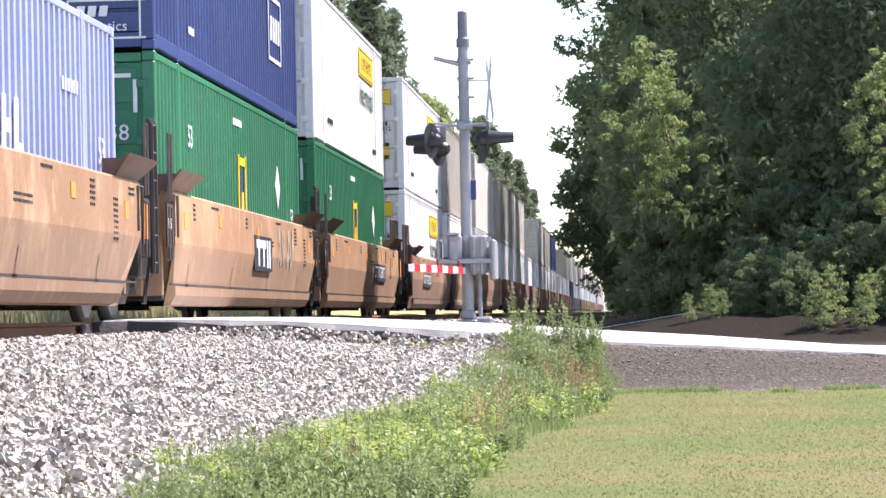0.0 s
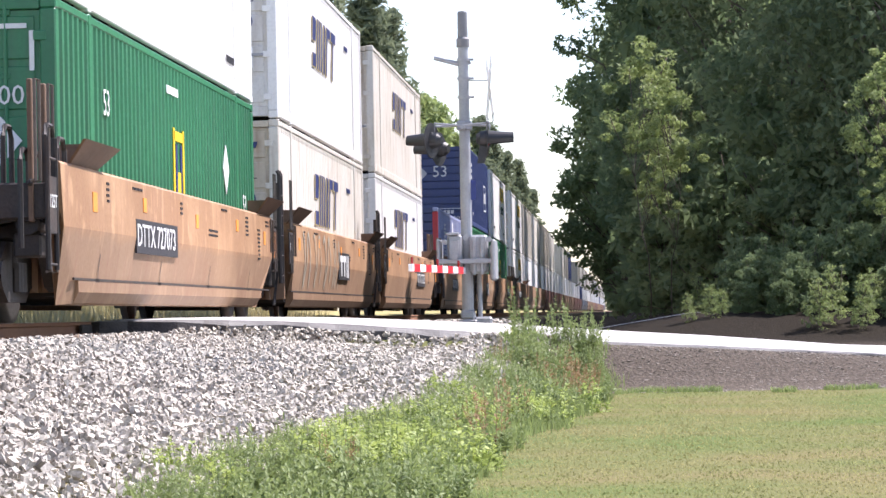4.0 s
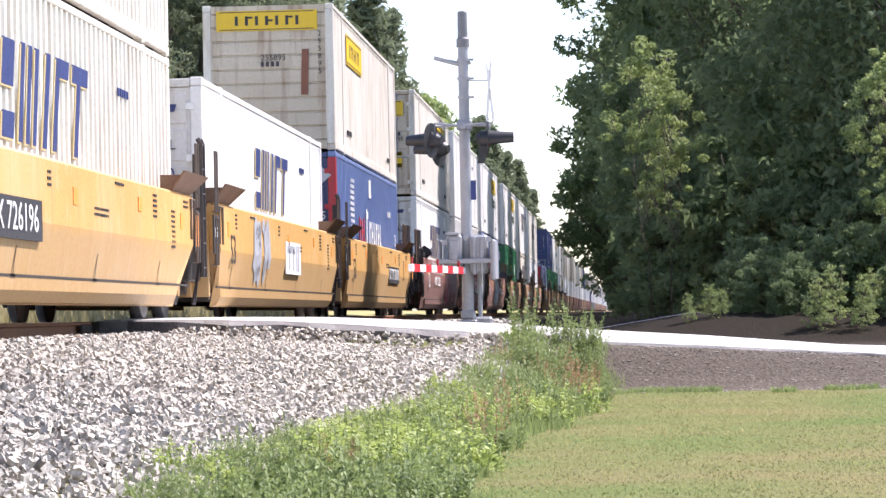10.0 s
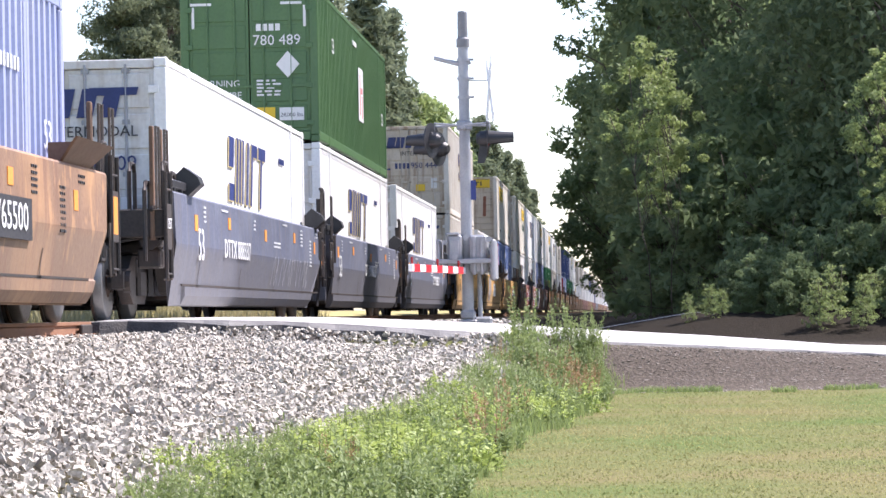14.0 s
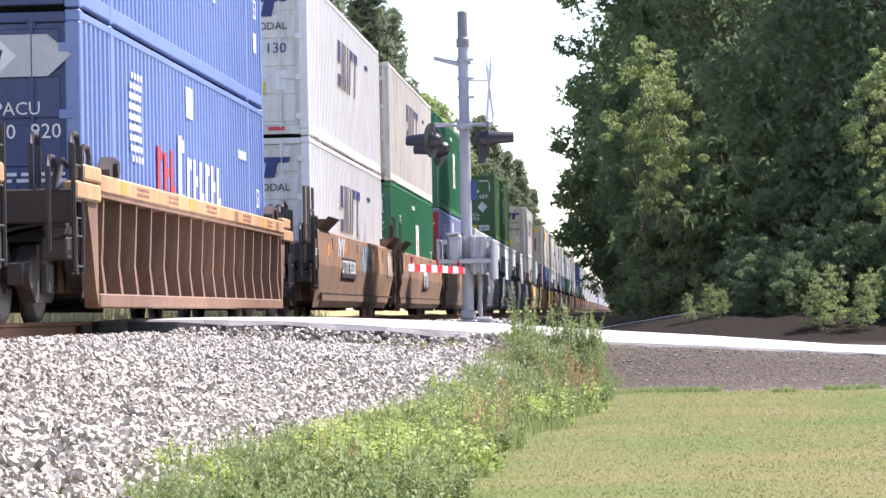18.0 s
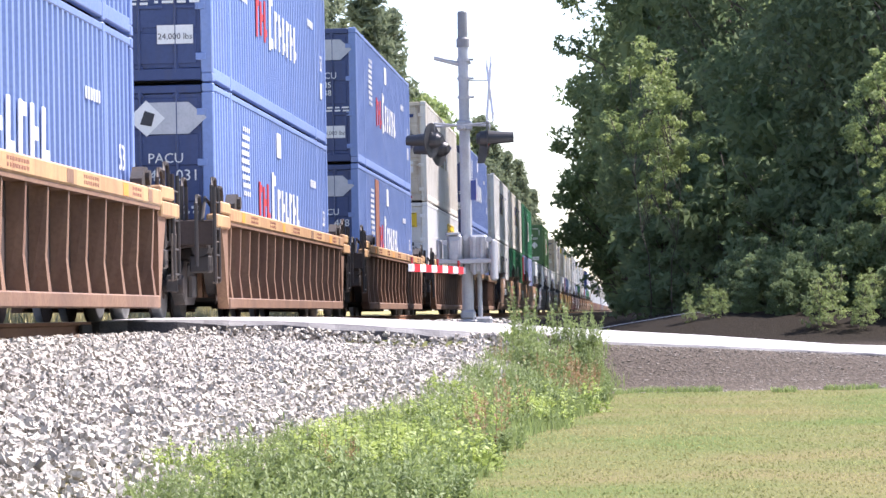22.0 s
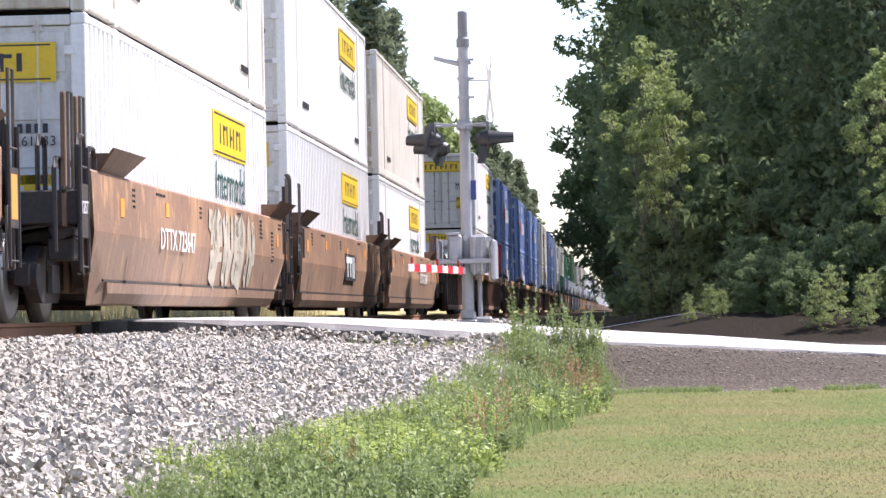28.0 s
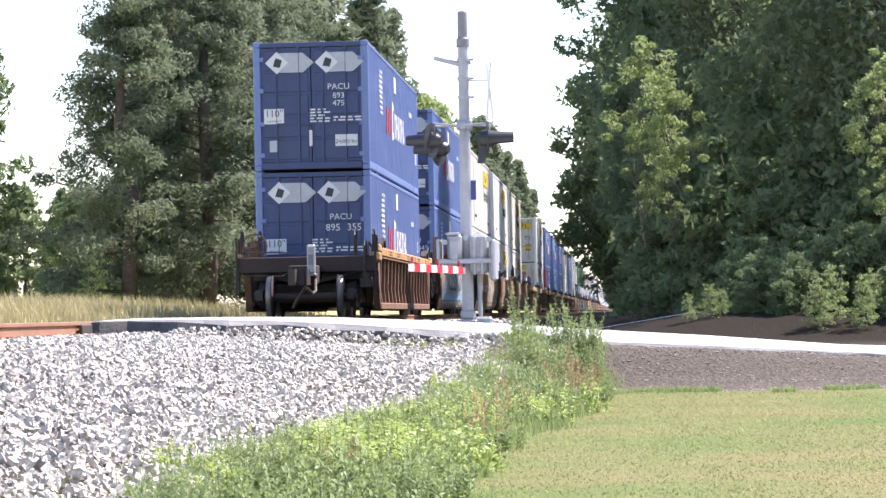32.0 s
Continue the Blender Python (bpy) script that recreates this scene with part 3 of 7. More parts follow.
def g_door(side):
    g = Geo()
    x0, x1 = (0.012, 1.125) if side > 0 else (-1.125, -0.012)
    g.box(x0, x1, 0.035, 0.085, 0.2, CH - 0.14)
    n = 5
    for i in range(n):
        z0, z1 = 0.22 + (CH - 0.38) * i / n, 0.22 + (CH - 0.38) * (i + 1) / n
        g.box(x0 + 0.05, x1 - 0.05, 0.018, 0.04, z0 + 0.035, z1 - 0.035, 0.012)
    return g


def g_lock_bar():
    g = Geo().tube([(0, 0, 0.14), (0, 0, CH - 0.08)], 0.021, 8)
    for z in (0.2, 0.75, 1.45, 2.1, CH - 0.16):
        g.box(-0.05, 0.05, -0.005, 0.03, z - 0.03, z + 0.03, 0.006)
    g.box(0.0, 0.34, -0.022, -0.008, 1.02, 1.07, 0.005)
    return g


def g_hinge():
    return Geo().box(-0.07, 0.07, -0.02, 0.02, -0.05, 0.05, 0.008)


def g_door_sill():
    return Geo().box(-1.13, 1.13, 0.0, 0.12, 0.03, 0.19, 0.01)


def g_door_header():
    return Geo().box(-1.13, 1.13, 0.0, 0.12, CH - 0.13, CH - 0.02, 0.01)


def far_side(style):
    return g_corrugated(1) if style == "corrugated" else g_smooth(1)


TRAIN = []          # (thing, y at the mean time, z)
FULL = 31           # units that pass close by


def container(paint, style, rear, y, z, label, detail=True, posts=None, group="containers on the train"):
    ob = thing("shipping_container", label, "container", group)
    TRAIN.append((ob, y, z))
    if not detail:
        part("side_panel", shared(("plain_panel", style), paint, lambda: far_side(style)), None, ob)
        part("body", shared("plain_body", paint, lambda: Geo().box(-1.27, 1.25, 0.05, CL - 0.05, 0.0, CH - 0.05)), None, ob)
        part("roof", shared("plain_roof", paint, lambda: Geo().box(-1.29, 1.29, 0.02, CL - 0.02, CH - 0.05, CH, 0.01)), None, ob)
        part("end_wall", shared(("end_wall", 0), paint, lambda: g_end_wall(0.0)), None, ob)
        part("bottom_rail", shared(("bottom_rail", 1), paint, lambda: g_bottom_rail(1)), None, ob)
        part("corner_post", shared(("corner_post", 1, 0), posts or paint, lambda: g_post(1, 0)), None, ob)
        part("corner_post", shared(("corner_post", 1, 1), paint, lambda: g_post(1, 1)), None, ob)
        return ob
    mk = g_corrugated if style == "corrugated" else g_smooth
    P = posts or paint
    # rear ends face away from the sun: blue and white get shaded paints
    door = {C_BLUE: C_DOOR_SHADED, C_SOFT: C_DOOR_SHADED, C_PALE: C_DOOR_SHADED, C_CREAM: C_STAINED, C_WHITE: C_DULL, C_GREY: C_DULL}.get(paint, paint)
    for s in (1, -1):
        part("side_panel", shared((f"{style}_panel", s), paint, lambda: mk(s)), None, ob)
    part("roof", shared("container_roof", paint, g_roof), None, ob)
    part("end_wall", shared(("end_wall", 1), paint, lambda: g_end_wall(CL)), None, ob)
    for s in (1, -1):
        part("top_rail", shared(("top_rail", s), paint, lambda: g_top_rail(s)), None, ob)
        part("bottom_rail", shared(("bottom_rail", s), paint, lambda: g_bottom_rail(s)), None, ob)
        part("corner_post", shared(("corner_post", s, 0), P, lambda: g_post(s, 0)), None, ob)
        part("corner_post", shared(("corner_post", s, 1), paint, lambda: g_post(s, 1)), None, ob)
        for q in (1.98, CL - 1.98):
            part("stacking_post", shared(("stacking_post", s, q), paint, lambda: g_stack_post(s, q)), None, ob)
    cast = shared("corner_casting", paint, g_casting)
    for s in (1, -1):
        for cy in (0.089, 1.98, CL - 1.98, CL - 0.089):
            for cz in (0.059, CH - 0.059):
                if s < 0 and cy > 1:
                    continue
                part("corner_casting", cast, None, ob, at=(s * (1.2965 - 0.081), cy, cz))
    part("floor", shared("container_floor", M_STEEL, g_floor), None, ob)
    if rear == "nose":
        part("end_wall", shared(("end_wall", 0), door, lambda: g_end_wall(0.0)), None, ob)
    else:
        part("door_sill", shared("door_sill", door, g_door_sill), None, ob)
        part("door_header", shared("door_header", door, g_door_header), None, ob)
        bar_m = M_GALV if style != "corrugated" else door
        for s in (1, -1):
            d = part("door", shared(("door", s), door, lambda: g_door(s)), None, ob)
            for q in (0.27, 0.78):
                part("lock_bar", shared("lock_bar", bar_m, g_lock_bar), None, d, at=(s * q, 0.012, 0))
            for hz in (0.35, 1.05, 1.8, 2.5):
                part("hinge", shared("hinge", P, g_hinge), None, d, at=(s * 1.13, 0.01, hz))
    return ob


SX = 1.2985          # just proud of a container's side
RY = -0.006


def bars(ob, name, mat, face, rects, label=""):
    """A marking of plain bars on a face: rects of centre u, centre v, width, height and slant."""
    g = Geo()
    for u, v, w, h, sl in rects:
        q = [(u - w / 2 - sl / 2, v - h / 2), (u + w / 2 - sl / 2, v - h / 2), (u + w / 2 + sl / 2, v + h / 2), (u - w / 2 + sl / 2, v + h / 2)]
        if face == "side":
            g.prism(q, "x", SX - 0.012, SX)
        else:
            g.prism(q, "y", RY, 0.0)
    return part(name, g, mat, ob, label)


def shared_bars(key, ob, name, mat, face, rects):
    k = (key, mat.name)
    if k not in CACHE:
        o = bars(ob, name, mat, face, rects)
        CACHE[k] = o.data
    else:
        o = part(name, CACHE[k], None, ob)
    if name in ("small_print", "striped_mark", "owner_mark"):
        tagged(o, kind="stuff")
    return o


def letters(ob, s, mat, face, u, v, h, name="lettering"):
    m = on_side(u, v, SX + 0.001) if face == "side" else on_rear(u, v, RY - 0.001)
    return part(name, text_mesh(s, mat, h), None, ob, at=m)


def column(ob, s, mat, face, u, v, h, gap=1.35):
    """Letters one below the other."""
    for i, ch in enumerate(s):
        if ch != " ":
            letters(ob, ch, mat, face, u, v - i * h * gap, h)


def small_print(ob, face, mat, u, v, w, rows, h=0.05, key="small_print"):
    rects = []
    rnd = random.Random(rows * 7 + int(w * 100))
    for r in range(rows):
        x = u - w / 2
        while x < u + w / 2:
            ww = rnd.uniform(0.05, 0.16)
            rects.append((x + ww / 2, v - r * h * 1.9, ww, h, 0))
            x += ww + 0.05
    shared_bars((key, u, v, w, rows, h), ob, "small_print", mat, face, rects)


def wordmark_slanted(ob, u, v, main, shade):
    """The large slanted five-letter company mark, as plain strokes with a shade behind them."""
    H, q = 0.95, 1.36
    st = []
    W = 0.4
    x = u
    st += [(x, v + 0.25 * H, W, 0.46 * H, 0.1), (x - 0.03, v - 0.36 * H, W, 0.26 * H, 0.06)]
    x += 0.66
    st += [(x - 0.2, v, 0.13, H, 0.2), (x + 0.05, v, 0.13, H, 0.2), (x + 0.3, v, 0.13, H, 0.2)]
    x += 0.74
    st += [(x - 0.04, v, 0.16, H, 0.26)]
    x += 0.38
    st += [(x - 0.04, v, 0.16, H, 0.26), (x + 0.26, v + 0.4 * H, 0.42, 0.2 * H, 0.05)]
    x += 0.82
    st += [(x, v, 0.16, H, 0.26), (x + 0.13, v + 0.4 * H, 0.66, 0.2 * H, 0.05)]
    st = [(u + (a - u) * q, b, c * q, d, e * 1.1) for a, b, c, d, e in st]
    sh = [(a - 0.05, b - 0.02, c, d, e) for a, b, c, d, e in st]
    if shade:
        g = shared_bars(("mark_shade", u, v), ob, "company_mark_shade", shade, "side", sh)
        g.location.x -= 0.003
    shared_bars(("mark", u, v), ob, "company_mark", main, "side", st)


def wordmark_panel(ob, u, v, w, h, face="side", sub=None):
    """A yellow company panel with dark strokes for its letters and border."""
    shared_bars(("panel", u, v, w, h, face), ob, "company_panel", M_DECALY, face, [(u, v, w, h, 0)])
    k = []
    for i in range(7):
        uu = u - w * 0.3 + w * 0.6 * i / 6
        k += [(uu, v, w * 0.03, h * 0.46, 0.0)]
        if i % 2:
            k += [(uu + w * 0.03, v + h * (0.16 if i % 4 == 1 else 0.0), w * 0.06, h * 0.1, 0)]
    k += [(u, v + h * 0.43, w * 0.94, h * 0.04, 0), (u, v - h * 0.43, w * 0.94, h * 0.04, 0)]
    o = shared_bars(("panel_ink", u, v, w, h, face), ob, "company_mark", M_DECALK, face, k)
    if face == "side":
        o.location.x += 0.003
    else:
        o.location.y -= 0.003
    if sub:
        letters(ob, "Intermodal", sub, face, u, v - h * 0.5 - 0.38 if face == "side" else v - h * 0.5 - 0.2, 0.54 if face == "side" else 0.16, "word")


def diamond_arrow(ob, u, v):
    """A white diamond in a pale arrow, the mark on the blue boxes' doors."""
    g = Geo()
    g.prism([(u - 0.05, v - 0.22), (u + 0.55, v - 0.22), (u + 0.8, v), (u + 0.55, v + 0.22), (u - 0.05, v + 0.22)], "y", RY, 0.0)
    part("arrow_mark", g, M_DECALS, ob)
    g = Geo().prism([(u - 0.3, v), (u - 0.04, v - 0.25), (u + 0.22, v), (u - 0.04, v + 0.25)], "y", RY - 0.004, 0.0)
    part("diamond_mark", g, M_DECALW, ob)
    g = Geo().prism([(u - 0.13, v - 0.08), (u + 0.03, v - 0.11), (u + 0.08, v + 0.06), (u - 0.06, v + 0.11)], "y", RY - 0.008, 0.0)
    part("emblem", g, M_DECALK, ob)


def marks_blue(ob, number, clearance=False, plain_end=False):
    W = M_DECALW
    # striped disc near the rear, then the company word low down, small marks at the front
    r = []
    for i in range(9):
        zz = 1.5 + i * 0.12
        ww = 0.75 * math.sqrt(max(0.1, 1 - ((i - 4) / 5) ** 2))
        r += [(3.55 + 0.1 * k - ww / 2, zz, ww / 4.5, 0.07, 0) for k in (0, 2.2, 4.4, 6.6)]
    shared_bars("striped_disc", ob, "striped_mark", W, "side", r)
    shared_bars("star", ob, "star_mark", W, "side", [(7.95, 2.45, 0.55, 0.4, 0)])
    red = []
    for i in range(3):
        red += [(5.25 + i * 0.52, 1.42, 0.17, 0.66 - 0.12 * (i % 2), 0.03), (5.42 + i * 0.52, 1.65 - 0.2 * i, 0.22, 0.11, 0)]
    shared_bars("red_word", ob, "company_mark", M_DECALR, "side", red)
    white = [(7.0, 1.5, 0.22, 0.95, 0.08), (7.2, 1.85, 0.34, 0.16, 0), (7.2, 1.15, 0.34, 0.16, 0)]
    for i in range(6):
        white += [(7.75 + i * 0.57, 1.42, 0.17, 0.62, 0.04), (7.92 + i * 0.57, 1.65 - 0.2 * (i % 3), 0.24, 0.13, 0)]
    shared_bars("white_word", ob, "company_mark", W, "side", white)
    shared_bars("blue_ids", ob, "small_print", W, "side", [(13.0 + i * 0.16, 2.05, 0.08, 0.13, 0) for i in range(6)])
    letters(ob, "53", W, "side", 15.2, 1.45, 0.3)
    shared_bars("front_marks", ob, "small_print", W, "side", [(15.2, 0.95, 0.3, 0.3, 0)])
    if plain_end:
        column(ob, number.replace(" ", ""), W, "rear", 0.62, 1.85, 0.12)
        letters(ob, "53", W, "rear", -0.55, 1.35, 0.42)
        shared_bars("hazard", ob, "hazard_bars", M_DECALY, "rear", [(0.2 + i * 0.16, 2.79, 0.08, 0.07, 0.05) for i in range(4)])
        return
    # doors
    diamond_arrow(ob, -0.72, 2.42)
    diamond_arrow(ob, 0.40, 2.42)
    a, b = number.split()
    letters(ob, "PACU", W, "rear", 0.62, 1.86, 0.14)
    if clearance is None:
        letters(ob, a, W, "rear", 0.44, 1.62, 0.16)
        letters(ob, b, W, "rear", 0.92, 1.62, 0.16)
    else:
        letters(ob, a, W, "rear", 0.62, 1.66, 0.13)
        letters(ob, b, W, "rear", 0.62, 1.49, 0.13)
    bars(ob, "placard", W, "rear", [(-0.84, 1.22, 0.45, 0.34, 0)], "white height placard")
    letters(ob, '110"', M_DECALK, "rear", -0.84, 1.28, 0.16)
    letters(ob, "INSIDE HEIGHT", M_DECALK, "rear", -0.84, 1.11, 0.036)
    small_print(ob, "rear", W, 0.14, 1.36, 0.34, 5, 0.035)
    small_print(ob, "rear", W, 0.75, 1.18, 0.5, 2, 0.035)
    bars(ob, "placard", W, "rear", [(0.78, 0.66, 0.5, 0.26, 0)], "white weight placard")
    letters(ob, "24,000 lbs", M_DECALK, "rear", 0.78, 0.63, 0.085)
    bars(ob, "placard", M_DECALS, "rear", [(-0.86, 0.55, 0.18, 0.26, 0)])
    bars(ob, "seal_tag", W, "rear", [(-0.02, 0.72, 0.07, 0.36, 0)])


def marks_swift(ob, number):
    wordmark_slanted(ob, 6.15, 1.80, M_DECALB, M_SHADE)
    small_print(ob, "side", M_DECALB, 12.6, 2.2, 0.7, 1, 0.09, "id")
    # rear doors: dark blue slanted mark, a word, the number
    st = [(-0.86 + i * 0.29, 2.34, 0.2 if i not in (1, 2) else 0.26, 0.36, 0.08) for i in range(6)] + [(0.62, 2.48, 0.62, 0.1, 0.03), (-0.6, 2.2, 0.7, 0.08, 0.02)]
    shared_bars("rear_mark", ob, "company_mark", M_DECALB, "rear", st)
    letters(ob, "INTERMODAL", M_DECALK, "rear", 0.32, 1.98, 0.14, "word")
    shared_bars("rear_owner", ob, "owner_mark", M_DECALB, "rear", [(-0.42 + i * 0.13, 1.58, 0.08, 0.18, 0) for i in range(4)])
    letters(ob, number, M_DECALB, "rear", 0.48, 1.58, 0.19)
    small_print(ob, "rear", M_DECALB, -0.8, 1.48, 0.4, 1, 0.06)
    bars(ob, "warning_label", M_DECALY, "rear", [(0.36, 0.86, 0.3, 0.22, 0.0)])
    bars(ob, "placard", M_DECALW, "rear", [(0.8, 1.0, 0.2, 0.34, 0)])
    for s in (-0.7, 0.7):
        bars(ob, "reflector", M_DECALR, "rear", [(s, 0.13, 0.3, 0.07, 0)])


def marks_hunt(ob, number, nose=False, sub=True):
    wordmark_panel(ob, 4.6 if nose else 11.7, 2.23, 3.6, 0.62, "side", M_DECALG if sub else None)
    small_print(ob, "side", M_DECALK, 3.2, 0.5, 0.9, 1, 0.1, "id")
    small_print(ob, "side", M_DECALK, 13.6, 0.45, 0.8, 1, 0.1, "id2")
    if nose:
        wordmark_panel(ob, -0.02, 2.58, 1.2 if sub else 2.0, 0.3 if sub else 0.4, "rear")
        if sub:
            letters(ob, "Intermodal", M_DECALK, "rear", 0.0, 2.22, 0.17, "word")
        shared_bars("nose_owner", ob, "owner_mark", M_DECALK, "rear", [(-0.12 + i * 0.1, 1.98 if not sub else 1.72, 0.06, 0.1, 0) for i in range(4)])
        letters(ob, number.replace(" ", ""), M_DECALK, "rear", 0.1, 1.84 if not sub else 1.55, 0.12)
        column(ob, number.replace(" ", ""), M_DECALK, "rear", 1.02, 2.3, 0.11)
        bars(ob, "rust_stain", M_DECALT, "rear", [(0.72, 1.55, 0.14, 0.9, 0.03)])
    else:
        wordmark_panel(ob, 0.0, 2.38, 1.95, 0.42, "rear")
        shared_bars("door_owner", ob, "owner_mark", M_DECALK, "rear", [(0.58 + i * 0.09, 1.68, 0.055, 0.1, 0) for i in range(4)])
        letters(ob, number.replace(" ", ""), M_DECALK, "rear", 0.74, 1.54, 0.11)
        bars(ob, "warning_label", M_DECALY, "rear", [(0.74, 0.98, 0.36, 0.42, 0)])
        shared_bars("warning_ink", ob, "small_print", M_DECALK, "rear", [(0.74, 1.14, 0.34, 0.1, 0), (0.74, 0.82, 0.34, 0.1, 0)])


def marks_green(ob, number, warning=False, patch=True):
    W = M_DECALW
    bars(ob, "placard", W, "rear", [(0.8, 2.6, 0.4, 0.05, 0), (-0.9, 2.6, 0.4, 0.05, 0), (1.05, 2.35, 0.05, 0.4, 0), (-1.05, 2.35, 0.05, 0.4, 0)])
    shared_bars("green_owner", ob, "owner_mark", W, "rear", [(0.18 + i * 0.12, 2.15, 0.09, 0.13, 0) for i in range(4)])
    letters(ob, number, W, "rear", 0.52, 1.9, 0.2)
    g = Geo().prism([(0.5, 1.45), (0.72, 1.2), (0.94, 1.45), (0.72, 1.7)], "y", RY, 0)
    part("diamond_placard", g, W, ob)
    letters(ob, "WARNING", W, "rear", -0.62, 1.1, 0.13)
    letters(ob, "HIGH CUBE", W, "rear", -0.62, 0.88, 0.13)
    small_print(ob, "rear", W, 0.3, 1.15, 0.34, 5, 0.035)
    bars(ob, "warning_label", M_DECALY, "rear", [(0.3, 0.52, 0.34, 0.26, 0)])
    bars(ob, "placard", W, "rear", [(0.78, 0.52, 0.46, 0.24, 0)])
    letters(ob, "24,000 lbs", M_DECALK, "rear", 0.78, 0.5, 0.075)
    if patch:
        bars(ob, "company_panel", M_DECALY, "side", [(7.9, 1.5, 0.12, 1.1, 0), (8.3, 1.95, 0.8, 0.12, 0), (8.7, 1.5, 0.12, 1.1, 0), (8.3, 1.2, 0.3, 0.6, 0.1)])
        bars(ob, "company_mark", M_DECALB, "side", [(8.1, 1.45, 0.12, 0.8, 0), (8.5, 1.45, 0.12, 0.8, 0)])
        g = Geo().prism([(12.6, 1.75), (12.9, 1.4), (13.2, 1.75), (12.9, 2.1)], "x", SX - 0.012, SX)
        part("diamond_mark", g, W, ob)
    else:
        bars(ob, "company_panel", W, "side", [(9.2, 1.5, 1.1, 1.15, 0)])
        bars(ob, "company_mark", M_DECALR, "side", [(9.0, 1.5, 0.14, 0.9, 0.05), (9.4, 1.6, 0.3, 0.14, 0.02), (9.45, 1.25, 0.14, 0.5, 0.05)]).location.x += 0.003
    small_print(ob, "side", W, 7.8, 2.5, 0.9, 1, 0.1, "gid")
    letters(ob, "53", W, "side", 2.9, 2.0, 0.3)
    letters(ob, "53", W, "side", 14.9, 1.3, 0.3)
    if warning:
        column(ob, "WARNING HIGH CUBE", W, "rear", 1.06, 2.55, 0.1, 1.3)


def marks_navy(ob):
    W = M_DECALW
    g = Geo().prism([(-0.62, 1.9), (-0.42, 1.68), (-0.22, 1.9), (-0.42, 2.12)], "y", RY, 0)
    part("diamond_mark", g, M_DECALS, ob)
    letters(ob, "53", W, "rear", 0.25, 1.95, 0.42)
    shared_bars("navy_frame", ob, "company_panel", W, "rear", [(0.72, 0.6, 0.95, 0.025, 0), (0.72, 0.14, 0.95, 0.025, 0), (0.245, 0.37, 0.025, 0.46, 0), (1.195 - 0.07, 0.37, 0.025, 0.46, 0)])
    letters(ob, "Logistics", W, "rear", 0.66, 0.28, 0.13, "word")
    shared_bars("navy_mark", ob, "company_mark", W, "rear", [(0.4 + i * 0.14, 0.47, 0.1, 0.13, 0.02) for i in range(3)])
    column(ob, "784 053", W, "rear", 1.06, 2.3, 0.1)
    shared_bars("navy_side", ob, "company_panel", W, "side", [(12.9, 1.9, 1.7, 0.06, 0), (12.9, 0.9, 1.7, 0.06, 0), (12.05, 1.4, 0.06, 1.0, 0), (13.75, 1.4, 0.06, 1.0, 0)])
    shared_bars("navy_side2", ob, "company_mark", W, "side", [(12.4 + i * 0.35, 1.4, 0.2, 0.4, 0.05) for i in range(4)])
    small_print(ob, "side", W, 2.4, 2.3, 0.4, 4, 0.12, "nid")
    small_print(ob, "side", W, 3.2, 0.5, 0.5, 1, 0.1, "nid2")
# ---------- well cars ----------
BR, OR, YE, RB, SL = M_PINK, M_ORANGE, M_YELLOW, M_REDBR, M_SLATE
CZ = 0.37            # floor of a well: where the lower container stands
HW = 1.52


def g_side_sheet(side, e0, e1):
    """A smooth well side: upright above, tucked in below, its ends cut back over the trucks."""
    prof = [(1.36, 1.50, 0.0), (1.38, 1.555, 0.0), (1.50, 1.555, 0.0), (HW, 1.53, 0.0), (HW + 0.01, 0.93, 0.08), (1.445, 0.44, 0.6 * (e0 > 1) + 0.42),
            (1.47, 0.415, 0.6 * (e0 > 1) + 0.44), (1.455, 0.30, 0.6 * (e0 > 1) + 0.52), (1.39, 0.19, 0.6 * (e0 > 1) + 0.56), (1.30, 0.17, 0.6 * (e0 > 1) + 0.56)]
    g = Geo()
    n = len(prof)
    vs = []
    for x, z, r in prof:
        k = r if e0 < 1 else r * 1.1
        q = r if e1 < 1 else r * 1.1
        vs += [(side * x, -e0 + k, z), (side * x, CL + e1 - q, z)]
    for x, z, r in ((1.335, 0.17, 0.6), (1.335, 1.50, 0.0)):
        vs += [(side * x, -e0 + r, z), (side * x, CL + e1 - r, z)]
    m = len(vs) // 2
    g.add(vs, [(2 * i, 2 * i + 1, 2 * ((i + 1) % m) + 1, 2 * ((i + 1) % m)) for i in range(m)] +
          [tuple(2 * i for i in range(m)), tuple(2 * i + 1 for i in range(m - 1, -1, -1))])
    return g


def g_rib(side):
    """A vertical rib that flares towards the bottom sill."""
    g = Geo()
    pts = [(1.325, 1.335, 0.028), (1.51, 1.335, 0.028), (1.49, 0.78, 0.03), (1.475, 0.62, 0.055), (1.51, 0.28, 0.085), (1.325, 0.28, 0.085)]
    v = [(side * x, -w, z) for x, z, w in pts] + [(side * x, w, z) for x, z, w in pts]
    n = len(pts)
    return g.add(v, [(i, (i + 1) % n, n + (i + 1) % n, n + i) for i in range(n)] + [tuple(range(n)), tuple(range(2 * n - 1, n - 1, -1))])


